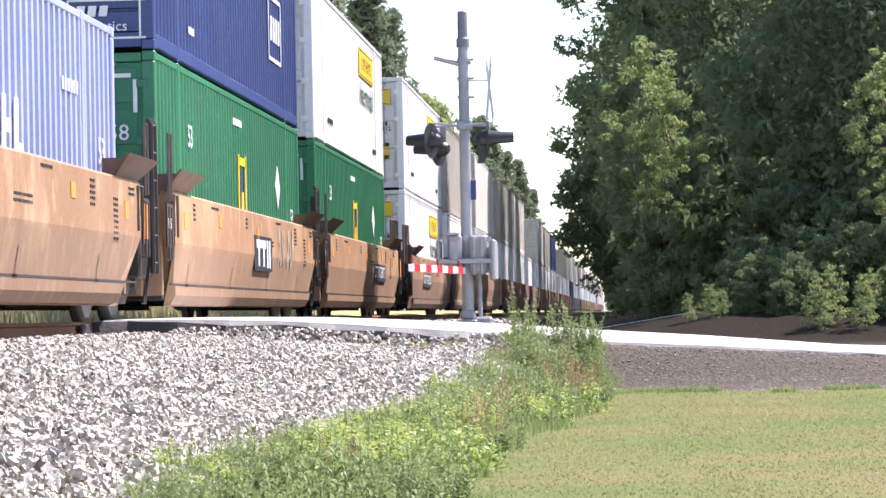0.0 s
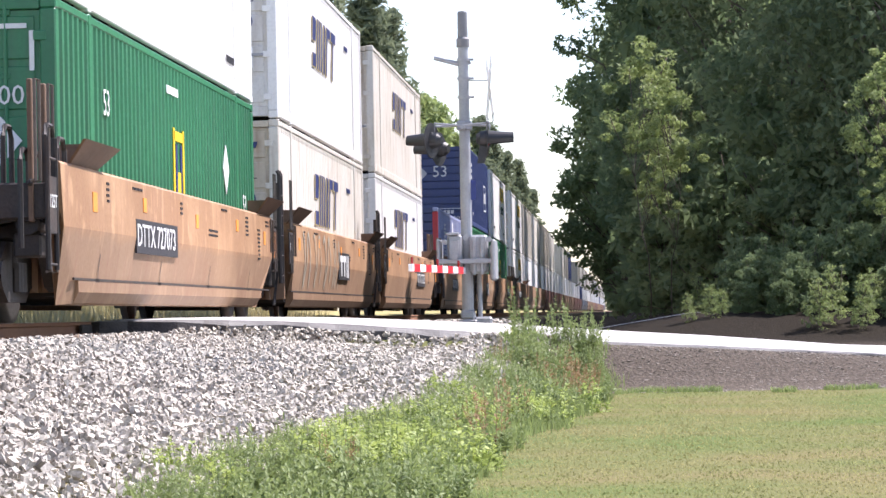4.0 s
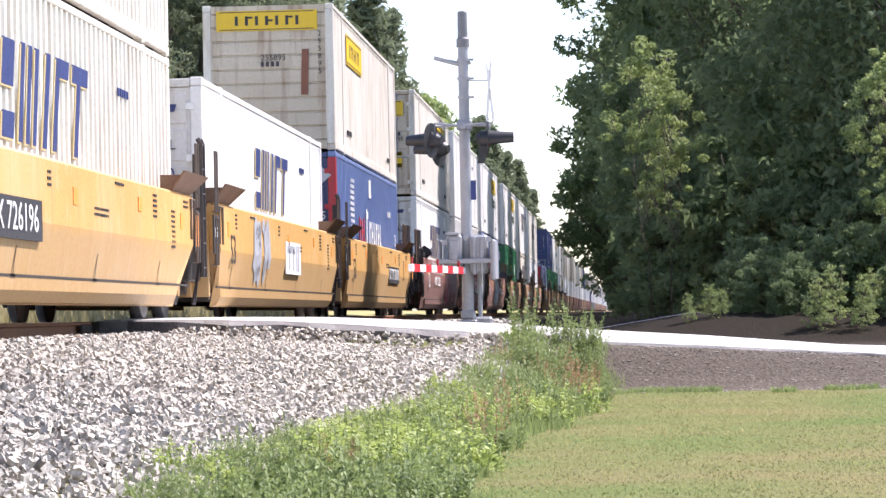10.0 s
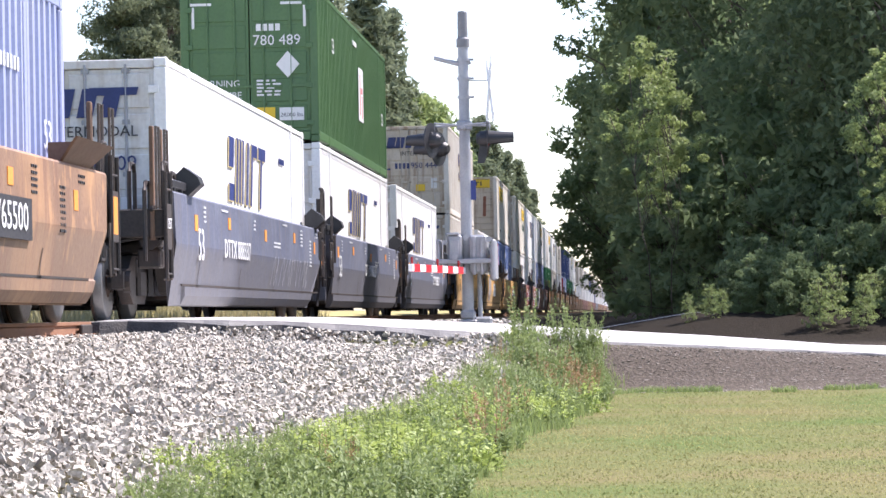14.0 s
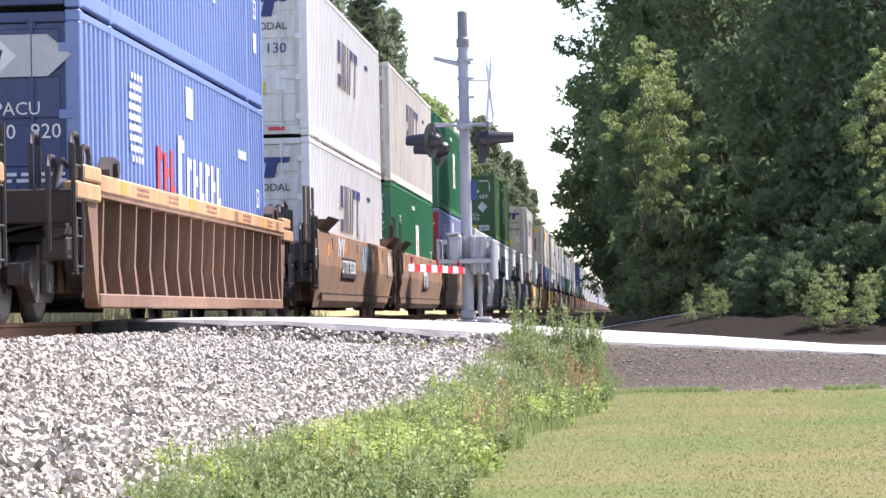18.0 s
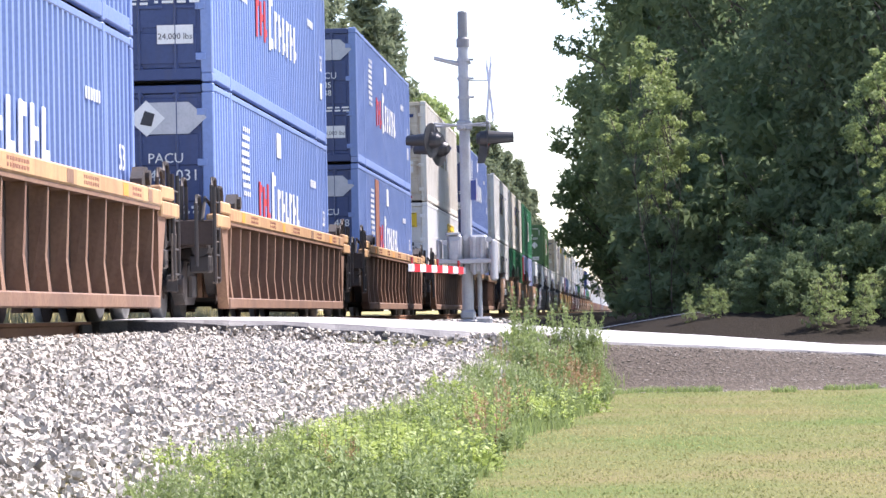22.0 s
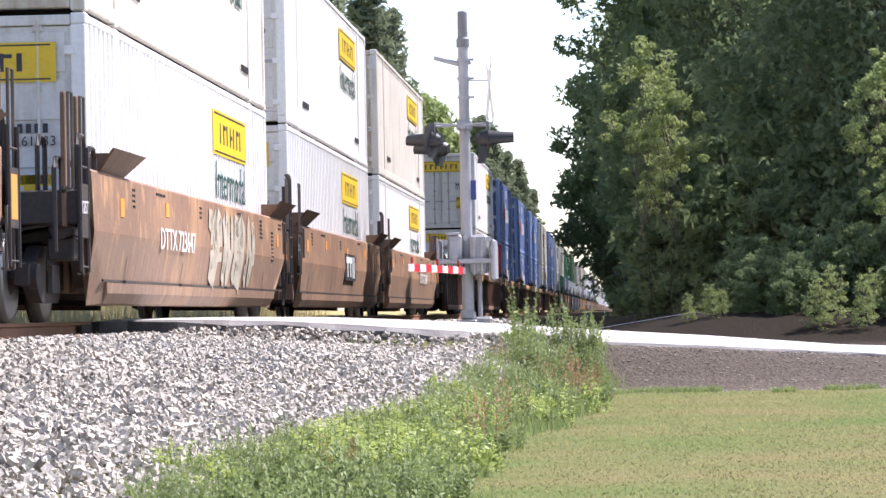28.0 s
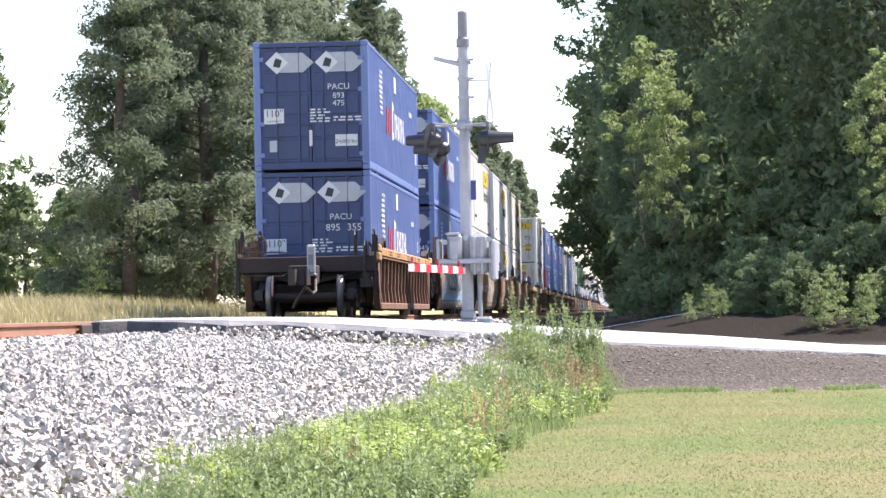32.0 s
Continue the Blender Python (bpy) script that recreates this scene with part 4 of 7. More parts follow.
def g_flap(side):
    """A container guide: a trapezoid plate leaning out over the chord, wider at its top, on two gussets."""
    g = Geo()
    z0, z1 = 1.53, 1.79
    v = []
    for d in (0.0, 0.03):
        v += [(side * (1.42 + d), 0.3, z0), (side * (1.42 + d), 1.75, z0), (side * (1.66 + d), 2.05, z1), (side * (1.66 + d), 0.0, z1)]
    g.add(v, [(0, 1, 2, 3), (4, 7, 6, 5), (0, 4, 5, 1), (1, 5, 6, 2), (2, 6, 7, 3), (3, 7, 4, 0)])
    for y in (0.4, 1.6):
        g.prism([(side * 1.32, z0 - 0.03), (side * 1.43, z0 - 0.03), (side * 1.64, z1 - 0.03), (side * 1.32, z1 - 0.03)], "y", y - 0.02, y + 0.02)
    return g


def g_guide_dark(side):
    """A peaked dark guide casting that leans out over the chord, with its tie bar."""
    g = Geo().prism([(side * 1.34, 1.54), (side * 1.52, 1.54), (side * 1.68, 1.68), (side * 1.64, 1.78), (side * 1.47, 1.90), (side * 1.34, 1.78)], "y", 0.0, 0.38)
    x0, x1 = min(side * 1.38, side * 1.5), max(side * 1.38, side * 1.5)
    g.box(x0, x1, 0.38, 1.5, 1.60, 1.70, 0.01)
    for y in (0.7, 1.3):
        g.box(x0, x1, y, y + 0.08, 1.52, 1.6)
    return g


def g_ladder(side, z0=0.55, z1=2.35):
    g = Geo()
    x = side * 1.44
    for y in (0.0, 0.26):
        g.tube([(x, y, z0), (x, y, z1 - 0.06), (x - side * 0.03, y, z1)], 0.034, 6)
    for k in range(6):
        z = z0 + 0.12 + k * (z1 - z0 - 0.2) / 5
        g.tube([(x, 0.0, z), (x + side * 0.03, 0.13, z), (x, 0.26, z)], 0.014, 5)
    g.box(min(x, x - side * 0.1), max(x, x - side * 0.1), -0.03, 0.05, z0 + 0.4, z1 - 0.2)
    return g


def g_end_platform(y):
    """Crossed deck beams over a truck, y at the container's end; s points outwards."""
    s = 1 if y > 1 else -1

    def yy(a, b):
        return (min(y + s * a, y + s * b), max(y + s * a, y + s * b))
    g = Geo()
    g.box(-1.42, 1.42, *yy(0.05, 1.62), 1.16, 1.26, 0.01)
    g.box(-1.5, 1.5, *yy(1.62, 1.74), 0.98, 1.32, 0.015)
    g.box(-0.3, 0.3, *yy(0.0, 2.5), 0.72, 1.12, 0.02)
    for x in (-1.4, 1.28):
        g.box(x, x + 0.12, *yy(0.0, 1.7), 0.95, 1.16, 0.01)
    g.prism([(-1.3, 0.98), (-1.1, 0.98), (-0.3, 0.74), (-0.3, 0.84)], "y", *yy(1.55, 1.68))
    g.prism([(1.3, 0.98), (1.1, 0.98), (0.3, 0.74), (0.3, 0.84)], "y", *yy(1.55, 1.68))
    return g


def g_coupler(y):
    s = 1 if y > 1 else -1
    g = Geo()
    a, b = y + s * 2.4, y + s * 3.35
    g.box(-0.11, 0.11, min(a, b), max(a, b), 0.76, 0.98, 0.03)
    c, d = y + s * 3.2, y + s * 3.58
    g.prism([(-0.2, c), (-0.2, d), (-0.05, d + s * 0.04), (-0.02, (c + d) / 2), (0.12, (c + d) / 2), (0.2, d), (0.24, c)], "z", 0.68, 1.02)
    g.tube([(0.25, y + s * 2.3, 0.95), (0.3, y + s * 2.8, 0.55), (0.28, y + s * 3.3, 0.5), (0.2, y + s * 3.62, 0.62)], 0.035, 7)
    g.tube([(-0.25, y + s * 1.75, 1.05), (-0.5, y + s * 1.9, 0.9), (-1.3, y + s * 1.85, 0.92)], 0.018, 6)
    return g


def g_hoop():
    return Geo().tube([(0, -0.2, 0.95), (0, -0.2, 1.78), (0, -0.1, 1.88), (0, 0.1, 1.88), (0, 0.2, 1.78), (0, 0.2, 0.95)], 0.028, 6)


def g_side_ladder():
    g = Geo()
    for y in (-0.21, 0.21):
        g.tube([(0, y, 0.5), (0, y, 1.75)], 0.026, 6)
    for z in (0.55, 0.85, 1.2, 1.55):
        g.tube([(0, -0.21, z), (0, 0.21, z)], 0.014, 6)
    return g


def g_end_gear(y):
    """Brake gear and stiffeners that fill the space over the truck."""
    s = 1 if y > 1 else -1

    def yy(a, b):
        return (min(y + s * a, y + s * b), max(y + s * a, y + s * b))
    g = Geo().box(-1.2, 1.2, *yy(0.1, 1.35), 0.80, 1.16, 0.02)
    g.prism([(y + s * 0.1, 1.15), (y + s * 1.0, 1.15), (y + s * 0.75, 0.75), (y + s * 0.35, 0.35), (y + s * 0.1, 0.3)], "x", 1.2, 1.34)
    g.prism([(y + s * 0.1, 1.15), (y + s * 1.0, 1.15), (y + s * 0.75, 0.75), (y + s * 0.35, 0.35), (y + s * 0.1, 0.3)], "x", -1.34, -1.2)
    g.tube([(1.3, y + s * 1.2, 0.95), (1.3, y + s * 1.65, 0.95)], 0.12, 10)
    g.box(1.15, 1.42, *yy(1.25, 1.6), 0.62, 0.85, 0.02)
    g.tube([(1.36, y + s * 0.9, 1.2), (1.4, y + s * 1.1, 1.5), (1.36, y + s * 1.5, 1.62), (1.36, y + s * 1.8, 1.3)], 0.025, 6)
    return g


def g_grab(w, h):
    """A rectangular grab iron standing a little off the side."""
    return Geo().tube([(0, -w / 2, 0), (0.05, -w / 2, 0), (0.05, -w / 2, h), (0.05, w / 2, h), (0.05, w / 2, 0), (0, w / 2, 0)], 0.017, 6)


def grab_irons(unit, y, s):
    """Rails on one end of a unit's side; s points along the track away from the unit."""
    for dy, z, w, h in ((-0.12, 1.0, 0.3, 0.5), (0.32, 0.72, 0.2, 0.62), (0.32, 1.42, 0.2, 0.8)):
        part("grab_iron", shared(("grab_iron", w, h), M_IRON, lambda: g_grab(w, h)), None, unit, at=(1.49, y + s * dy, z))


def end_rails(unit, y, tall=True):
    s = 1 if y > 1 else -1
    part("end_gear", shared(("end_gear", y), M_STEEL, lambda: g_end_gear(y)), None, unit)
    part("hand_rail", shared("hoop", M_STEEL, g_hoop), None, unit, at=(1.3, y + s * 1.75, -0.25))
    part("hand_rail", shared("hoop", M_STEEL, g_hoop), None, unit, at=(1.46, y + s * 0.75, -0.1))
    for x in (-1.45, -1.05, 1.05, 1.45):
        part("hand_rail", shared("hoop", M_STEEL, g_hoop), None, unit, at=(x, y + s * 1.3, 0))
    for q in (1.05, 1.72) if tall else ():
        part("end_post", shared("end_post", M_FLAP, lambda: Geo().box(-0.025, 0.025, -0.055, 0.055, 0.95, 2.3, 0.01)), None, unit, at=(1.36, y + s * q, 0))
        part("grab_iron", shared(("grab_iron", 0.22, 0.95), M_IRON, lambda: g_grab(0.22, 0.95)), None, unit, at=(1.4, y + s * (q + 0.14), 1.33))
    part("grab_iron", shared(("grab_iron", 0.3, 0.55), M_IRON, lambda: g_grab(0.3, 0.55)), None, unit, at=(1.46, y + s * 1.45, 0.48))
    for x in (-1.52, 1.52):
        part("ladder", shared("side_ladder", M_STEEL, g_side_ladder), None, unit, at=(x, y + s * 1.56, 0))
    part("cross_rail", shared("cross_rail", M_STEEL, lambda: Geo().tube([(-1.4, 0, 1.42), (-1.3, -0.06, 1.42), (-0.5, -0.06, 1.42), (-0.4, 0, 1.42)], 0.016, 6)), None, unit, at=(0, y + s * 1.76, 0))


def g_brake_wheel():
    g = Geo()
    ring = [(0.26 * math.cos(a), 0, 0.26 * math.sin(a)) for a in np.linspace(0, 2 * math.pi, 17)]
    g.tube(ring, 0.022, 6, False)
    for k in range(4):
        a = k * math.pi / 2 + 0.4
        g.tube([(0, 0, 0), (0.25 * math.cos(a), 0, 0.25 * math.sin(a))], 0.016, 5)
    g.tube([(0, -0.02, 0), (0, 0.25, 0)], 0.04, 8)
    return g.box(-0.12, 0.12, 0.1, 0.3, -0.45, 0.12, 0.02)


def g_wheelset():
    g = Geo().tube([(-0.9, 0, 0), (0.9, 0, 0)], 0.085, 10)
    return g


def g_wheel(s):
    g = Geo()
    g.tube([(s * 0.70, 0, 0), (s * 0.722, 0, 0), (s * 0.73, 0, 0)], [0.47, 0.475, 0.45], 28)
    g.tube([(s * 0.80, 0, 0), (s * 0.835, 0, 0), (s * 0.845, 0, 0)], [0.34, 0.2, 0.14], 28)
    return g


def g_tread(s):
    return Geo().tube([(s * 0.728, 0, 0), (s * 0.74, 0, 0), (s * 0.835, 0, 0), (s * 0.84, 0, 0)], [0.452, 0.449, 0.444, 0.39], 28)


def g_side_frame(s):
    x0, x1 = min(s * 0.92, s * 1.06), max(s * 0.92, s * 1.06)
    g = Geo().prism([(-1.12, 0.38), (-1.12, 0.58), (-0.72, 0.62), (-0.45, 0.78), (0.45, 0.78), (0.72, 0.62), (1.12, 0.58), (1.12, 0.38), (0.72, 0.36),
                     (0.42, 0.2), (-0.42, 0.2), (-0.72, 0.36)], "x", x0, x1)
    for y in (-0.9, 0.9):
        g.tube([(s * 1.03, y, 0.46), (s * 1.12, y, 0.46)], 0.13, 12)
    for y in (-0.14, 0.0, 0.14):
        g.tube([(s * 1.08, y, 0.3), (s * 1.08, y, 0.58)], 0.055, 8)
    return g


def g_bolster():
    return Geo().box(-1.1, 1.1, -0.2, 0.2, 0.5, 0.76, 0.03).box(-0.85, 0.85, -0.75, -0.62, 0.34, 0.5).box(-0.85, 0.85, 0.62, 0.75, 0.34, 0.5)


WHEELS = []


def truck(unit, y, detail=True):
    if not detail:
        part("truck", shared("plain_truck", M_STEEL, lambda: g_bolster().add(*(lambda a: (a.v, a.f))(g_side_frame(1))).tube([(0.7, -0.9, 0.45), (0.85, -0.9, 0.45)], 0.45, 14).tube(
            [(0.7, 0.9, 0.45), (0.85, 0.9, 0.45)], 0.45, 14)), None, unit, at=(0, y, 0))
        return
    b = part("truck", shared("truck_bolster", M_STEEL, g_bolster), None, unit, at=(0, y, 0))
    for s in (1, -1):
        part("side_frame", shared(("side_frame", s), M_STEEL, lambda: g_side_frame(s)), None, b)
    for q in (-0.9, 0.9):
        part("axle", shared("axle", M_STEEL, g_wheelset), None, b, at=(0, q, 0.45))
        for s in (1, -1):
            part("wheel", shared(("wheel", s), M_WHEEL, lambda: g_wheel(s), True), None, b, at=(0, q, 0.45))
            if detail:
                part("wheel_tread", shared(("tread", s), M_TREAD, lambda: g_tread(s), True), None, b, at=(0, q, 0.45))


def g_floor_beams():
    g = Geo()
    for i in range(9):
        y = 0.4 + (CL - 0.8) * i / 8
        g.box(-1.33, 1.33, y - 0.15, y + 0.15, 0.24, CZ - 0.002, 0.01)
    g.box(-1.33, -1.1, 0, CL, 0.26, CZ - 0.004).box(1.1, 1.33, 0, CL, 0.26, CZ - 0.004)
    return g


def g_bulkhead(y):
    s = 1 if y > 1 else -1
    a, b = y + s * 0.02, y + s * 0.12
    g = Geo().box(-1.36, 1.36, min(a, b), max(a, b), 0.3, 1.2, 0.01)
    for x in (-1.1, -0.4, 0.4, 1.1):
        c = y + s * 0.3
        g.box(x - 0.03, x + 0.03, min(b, c), max(b, c), 0.3, 1.15)
    return g


def side_bars(unit, name, mat, rects, x=HW + 0.013, key=None, label=""):
    g = Geo()
    for u, v, w, h, sl in rects:
        g.prism([(u - w / 2 - sl / 2, v - h / 2), (u + w / 2 - sl / 2, v - h / 2), (u + w / 2 + sl / 2, v + h / 2), (u - w / 2 + sl / 2, v + h / 2)], "x", x - 0.02, x)
    if key:
        k = (key, mat.name)
        if k in CACHE:
            return part(name, CACHE[k], None, unit, label)
        o = part(name, g, mat, unit, label)
        CACHE[k] = o.data
        return o
    return part(name, g, mat, unit, label)


_r = random.Random(3)
PRINT = [(u + 0.1 * j, v - 0.06 * i, _r.uniform(0.03, 0.085), 0.028, 0) for u, v, rows, cols in
         ((1.5, 1.44, 4, 2), (3.2, 1.46, 1, 7), (6.8, 1.42, 3, 2), (9.3, 1.16, 2, 9), (10.6, 1.47, 1, 6), (13.2, 1.44, 5, 3), (14.6, 1.3, 8, 3), (15.6, 1.45, 2, 4)) for i in range(rows) for j in range(cols)]


CHORD_PRINT = [(u + 0.13 * j, v, _r.uniform(0.06, 0.11), 0.035, 0) for u, cols in ((2.0, 7), (4.4, 6), (7.6, 8), (11.4, 7), (14.4, 5)) for v in (1.455, 1.395) for j in range(cols)]


def skin(z):
    return float(np.interp(z, [0.2, 0.3, 0.415, 0.44, 0.93, 1.53], [1.395, 1.455, 1.47, 1.445, 1.53, 1.52]))


def g_jack():
    """A thin upright stroke on the tucked-in side, on a short ledge at the seam."""
    zs = (0.43, 0.56, 0.7)
    g = Geo().add([(skin(z) + 0.006, 0.08 * (z - 0.43) + q, z) for z in zs for q in (-0.016, 0.016)], [(0, 1, 3, 2), (2, 3, 5, 4)])
    return g.add([(1.474, -0.18, 0.41), (1.474, 0.04, 0.41), (1.474, 0.04, 0.445), (1.474, -0.18, 0.445)], [(0, 1, 2, 3)])


def graffiti(unit, y0, y1, z0, z1, mats, seed, label, letters_=5, width=0.09, slant=0.1, lift=0.012):
    """Spray-painted strokes that follow the side's bend: tall looping shapes, one part a colour."""
    rnd = random.Random(seed)
    for ci, mat in enumerate(mats):
        g = Geo()
        for k in range(letters_):
            c = y0 + (y1 - y0) * (k + 0.5) / letters_
            w = (y1 - y0) / letters_ * 0.42
            pts = []
            loops = rnd.choice((1.5, 2, 2.5))
            ph = rnd.uniform(0, 6.28)
            n = 22
            for i in range(n):
                t = i / (n - 1)
                z = z0 + (z1 - z0) * (0.5 + 0.48 * math.cos(ph + loops * 2 * math.pi * t) * (1 - 0.2 * ci))
                y = c + w * (1.8 * t - 0.9) + slant * (z - z0) + 0.1 * w * math.sin(9 * t + ph)
                pts.append((y, z))
            wd = width * rnd.uniform(0.7, 1.5) * (0.5 if ci else 1.7)
            vs = []
            for i, (y, z) in enumerate(pts):
                a, b = pts[max(0, i - 1)], pts[min(n - 1, i + 1)]
                d = math.hypot(b[0] - a[0], b[1] - a[1]) or 1
                ny, nz_ = -(b[1] - a[1]) / d * wd, (b[0] - a[0]) / d * wd
                for q in (1, -1):
                    zz = min(1.5, max(0.24, z + q * nz_))
                    vs.append((skin(zz) + lift + 0.003 * ci, y + q * ny, zz))
            g.add(vs, [(2 * i, 2 * i + 2, 2 * i + 3, 2 * i + 1) for i in range(n - 1)])
        part("graffiti", g, mat, unit, label if ci == 0 else "")


def logo_panel(unit, y, back, ink):
    side_bars(unit, "company_panel", back, [(y, 0.96, 2.2, 0.52, 0)], key=("logo", y))
    side_bars(unit, "company_mark", ink, [(y - 0.6, 1.1, 0.55, 0.12, 0), (y - 0.6, 0.94, 0.16, 0.34, 0), (y, 1.1, 0.55, 0.12, 0), (y, 0.94, 0.16, 0.34, 0), (y + 0.48, 0.96, 0.14, 0.42, 0.0), (y + 0.76, 0.96, 0.14, 0.42, 0.0)],
              x=HW + 0.018, key=("logo_ink", y))


def smooth_well(c, paint, label, first, last, flap="plate", number=None, plate=True, seed=0, detail=True):
    """One unit of a smooth-sided car; first: it has the car's rear coupler, last: the front one."""
    unit = thing("well_car", label, "freight car", "well cars of the train")
    TRAIN.append((unit, c, 0.0))
    e0, e1 = (1.1 if first else 0.25), (1.1 if last else 0.25)
    for s in (1, -1):
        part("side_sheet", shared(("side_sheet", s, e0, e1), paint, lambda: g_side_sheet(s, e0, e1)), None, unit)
    part("underframe", shared("underframe", M_STEEL, g_floor_beams), None, unit)
    if first or not detail:
        truck(unit, -1.0, detail)
    if last:
        truck(unit, CL + 1.0, detail)
    else:
        truck(unit, CL + 1.45, detail)
    if not detail:
        return unit
    for y in (0.0, CL):
        part("bulkhead", shared(("bulkhead", y), paint, lambda: g_bulkhead(y)), None, unit)
    for s in (1, -1):
        for end in (0, 1):
            if flap == "plate":
                m = Matrix.Translation((0, -0.6 if end == 0 else CL - 1.45, 0))
                part("container_guide", shared(("flap", s), M_FLAP, lambda: g_flap(s)), None, unit, at=m)
            else:
                m = Matrix.Translation((0, CL - 0.55, 0)) if end else Matrix.Translation((0, 0.5, 0)) @ Matrix.Scale(-1, 4, (0, 1, 0))
                part("container_guide", shared(("guide", s), M_BLACK, lambda: g_guide_dark(s)), None, unit, at=m)
    if not first:
        grab_irons(unit, -0.25, -1)
    if not last:
        grab_irons(unit, CL + 0.25, 1)
    if not first:
        part("ladder", shared(("ladder", 1), M_STEEL, lambda: g_ladder(1)), None, unit, at=(0, -1.35, 0))
        part("joint_cover", shared("joint_cover", M_STEEL, lambda: Geo().box(-1.25, 1.25, -1.1, -0.15, 0.5, 1.25, 0.03).box(-1.0, 1.0, -1.9, -1.0, 0.55, 1.1, 0.03).tube([(1.3, -1.2, 0.2), (1.38, -1.0, 0.9), (1.3, -0.6, 1.3)], 0.03, 6)), None, unit)
    for end, on in ((0.0, first), (CL, last)):
        if on:
            part("end_platform", shared(("end_platform", end), M_STEEL, lambda: g_end_platform(end)), None, unit)
            part("coupler", shared(("coupler", end), M_STEEL, lambda: g_coupler(end)), None, unit)
            end_rails(unit, end)
    # jacking marks and seams low on the side
    for y in (1.2, 5.4, 9.6, 13.8):
        part("jacking_mark", shared("jacking_mark", M_STEEL, g_jack), None, unit, at=(0, y, 0))
    side_bars(unit, "sill_seam", M_STEEL, [(CL / 2, 0.43, CL + 0.4, 0.025, 0)], x=1.474, key="seam")
    rnd = random.Random(seed + 5)
    o = [(0.75, 1.22, 0.26, 0.2, 0), (4.0, 1.30, 0.24, 0.16, 0), (8.2, 1.24, 0.24, 0.17, 0), (12.2, 1.30, 0.24, 0.16, 0), (15.4, 1.2, 0.22, 0.2, 0)]
    side_bars(unit, "reflector", M_DECALO if paint is not M_REDBR else M_DECALY, o, key="squares")
    tagged(side_bars(unit, "small_print", M_DECALW if paint in (M_SLATE, M_REDBR) else M_DECALK, PRINT, key="unit_print"), kind="stuff")
    # end panel with the axle load
    ink = M_DECALW if paint is not M_YELLOW else M_DECALW
    side_bars(unit, "load_panel", M_STEEL, [(-0.55 - (e0 > 1), 1.12, 0.5, 0.52, 0)], key=("load_panel", e0))
    m = on_side(-0.55 - (e0 > 1), 1.14, HW + 0.015)
    part("lettering", text_mesh("125T", ink, 0.13), None, unit, at=m)
    side_bars(unit, "load_panel", M_STEEL, [(CL + 0.55 + (e1 > 1), 1.12, 0.42, 0.52, 0)], key=("load_panel_front", e1))
    side_bars(unit, "reflector", M_DECALO, [(CL + 0.55 + (e1 > 1), 1.12, 0.26, 0.4, 0)], x=HW + 0.017, key=("strip", e1))
    if paint in (M_SLATE, M_YELLOW, M_REDBR):
        part("lettering", text_mesh("53", M_DECALW if paint is not M_YELLOW else M_DECALK, 0.42), None, unit, at=on_side(1.15, 0.93, HW + 0.014))
    if number:
        yy = 4.9 if first else (11.6 if last else 8.2)
        if plate:
            side_bars(unit, "number_plate", M_DECALK, [(yy, 0.94, 3.1, 0.38, 0)])
        part("lettering", text_mesh("AOK" if paint is M_REDBR else "DTTX", M_DECALW, 0.26), None, unit, at=on_side(yy - 0.88, 0.94, HW + 0.018) @ Matrix.Diagonal((1.35, 1, 1, 1)))
        o = part("lettering", text_mesh(number, M_DECALW, 0.26), None, unit, at=on_side(yy + 0.62, 0.94, HW + 0.018) @ Matrix.Diagonal((1.35, 1, 1, 1)))
    elif not first and not last:
        logo_panel(unit, 8.8, M_DECALK if paint is not YE else M_DECALW, M_DECALW if paint is not YE else M_DECALS)
    return unit


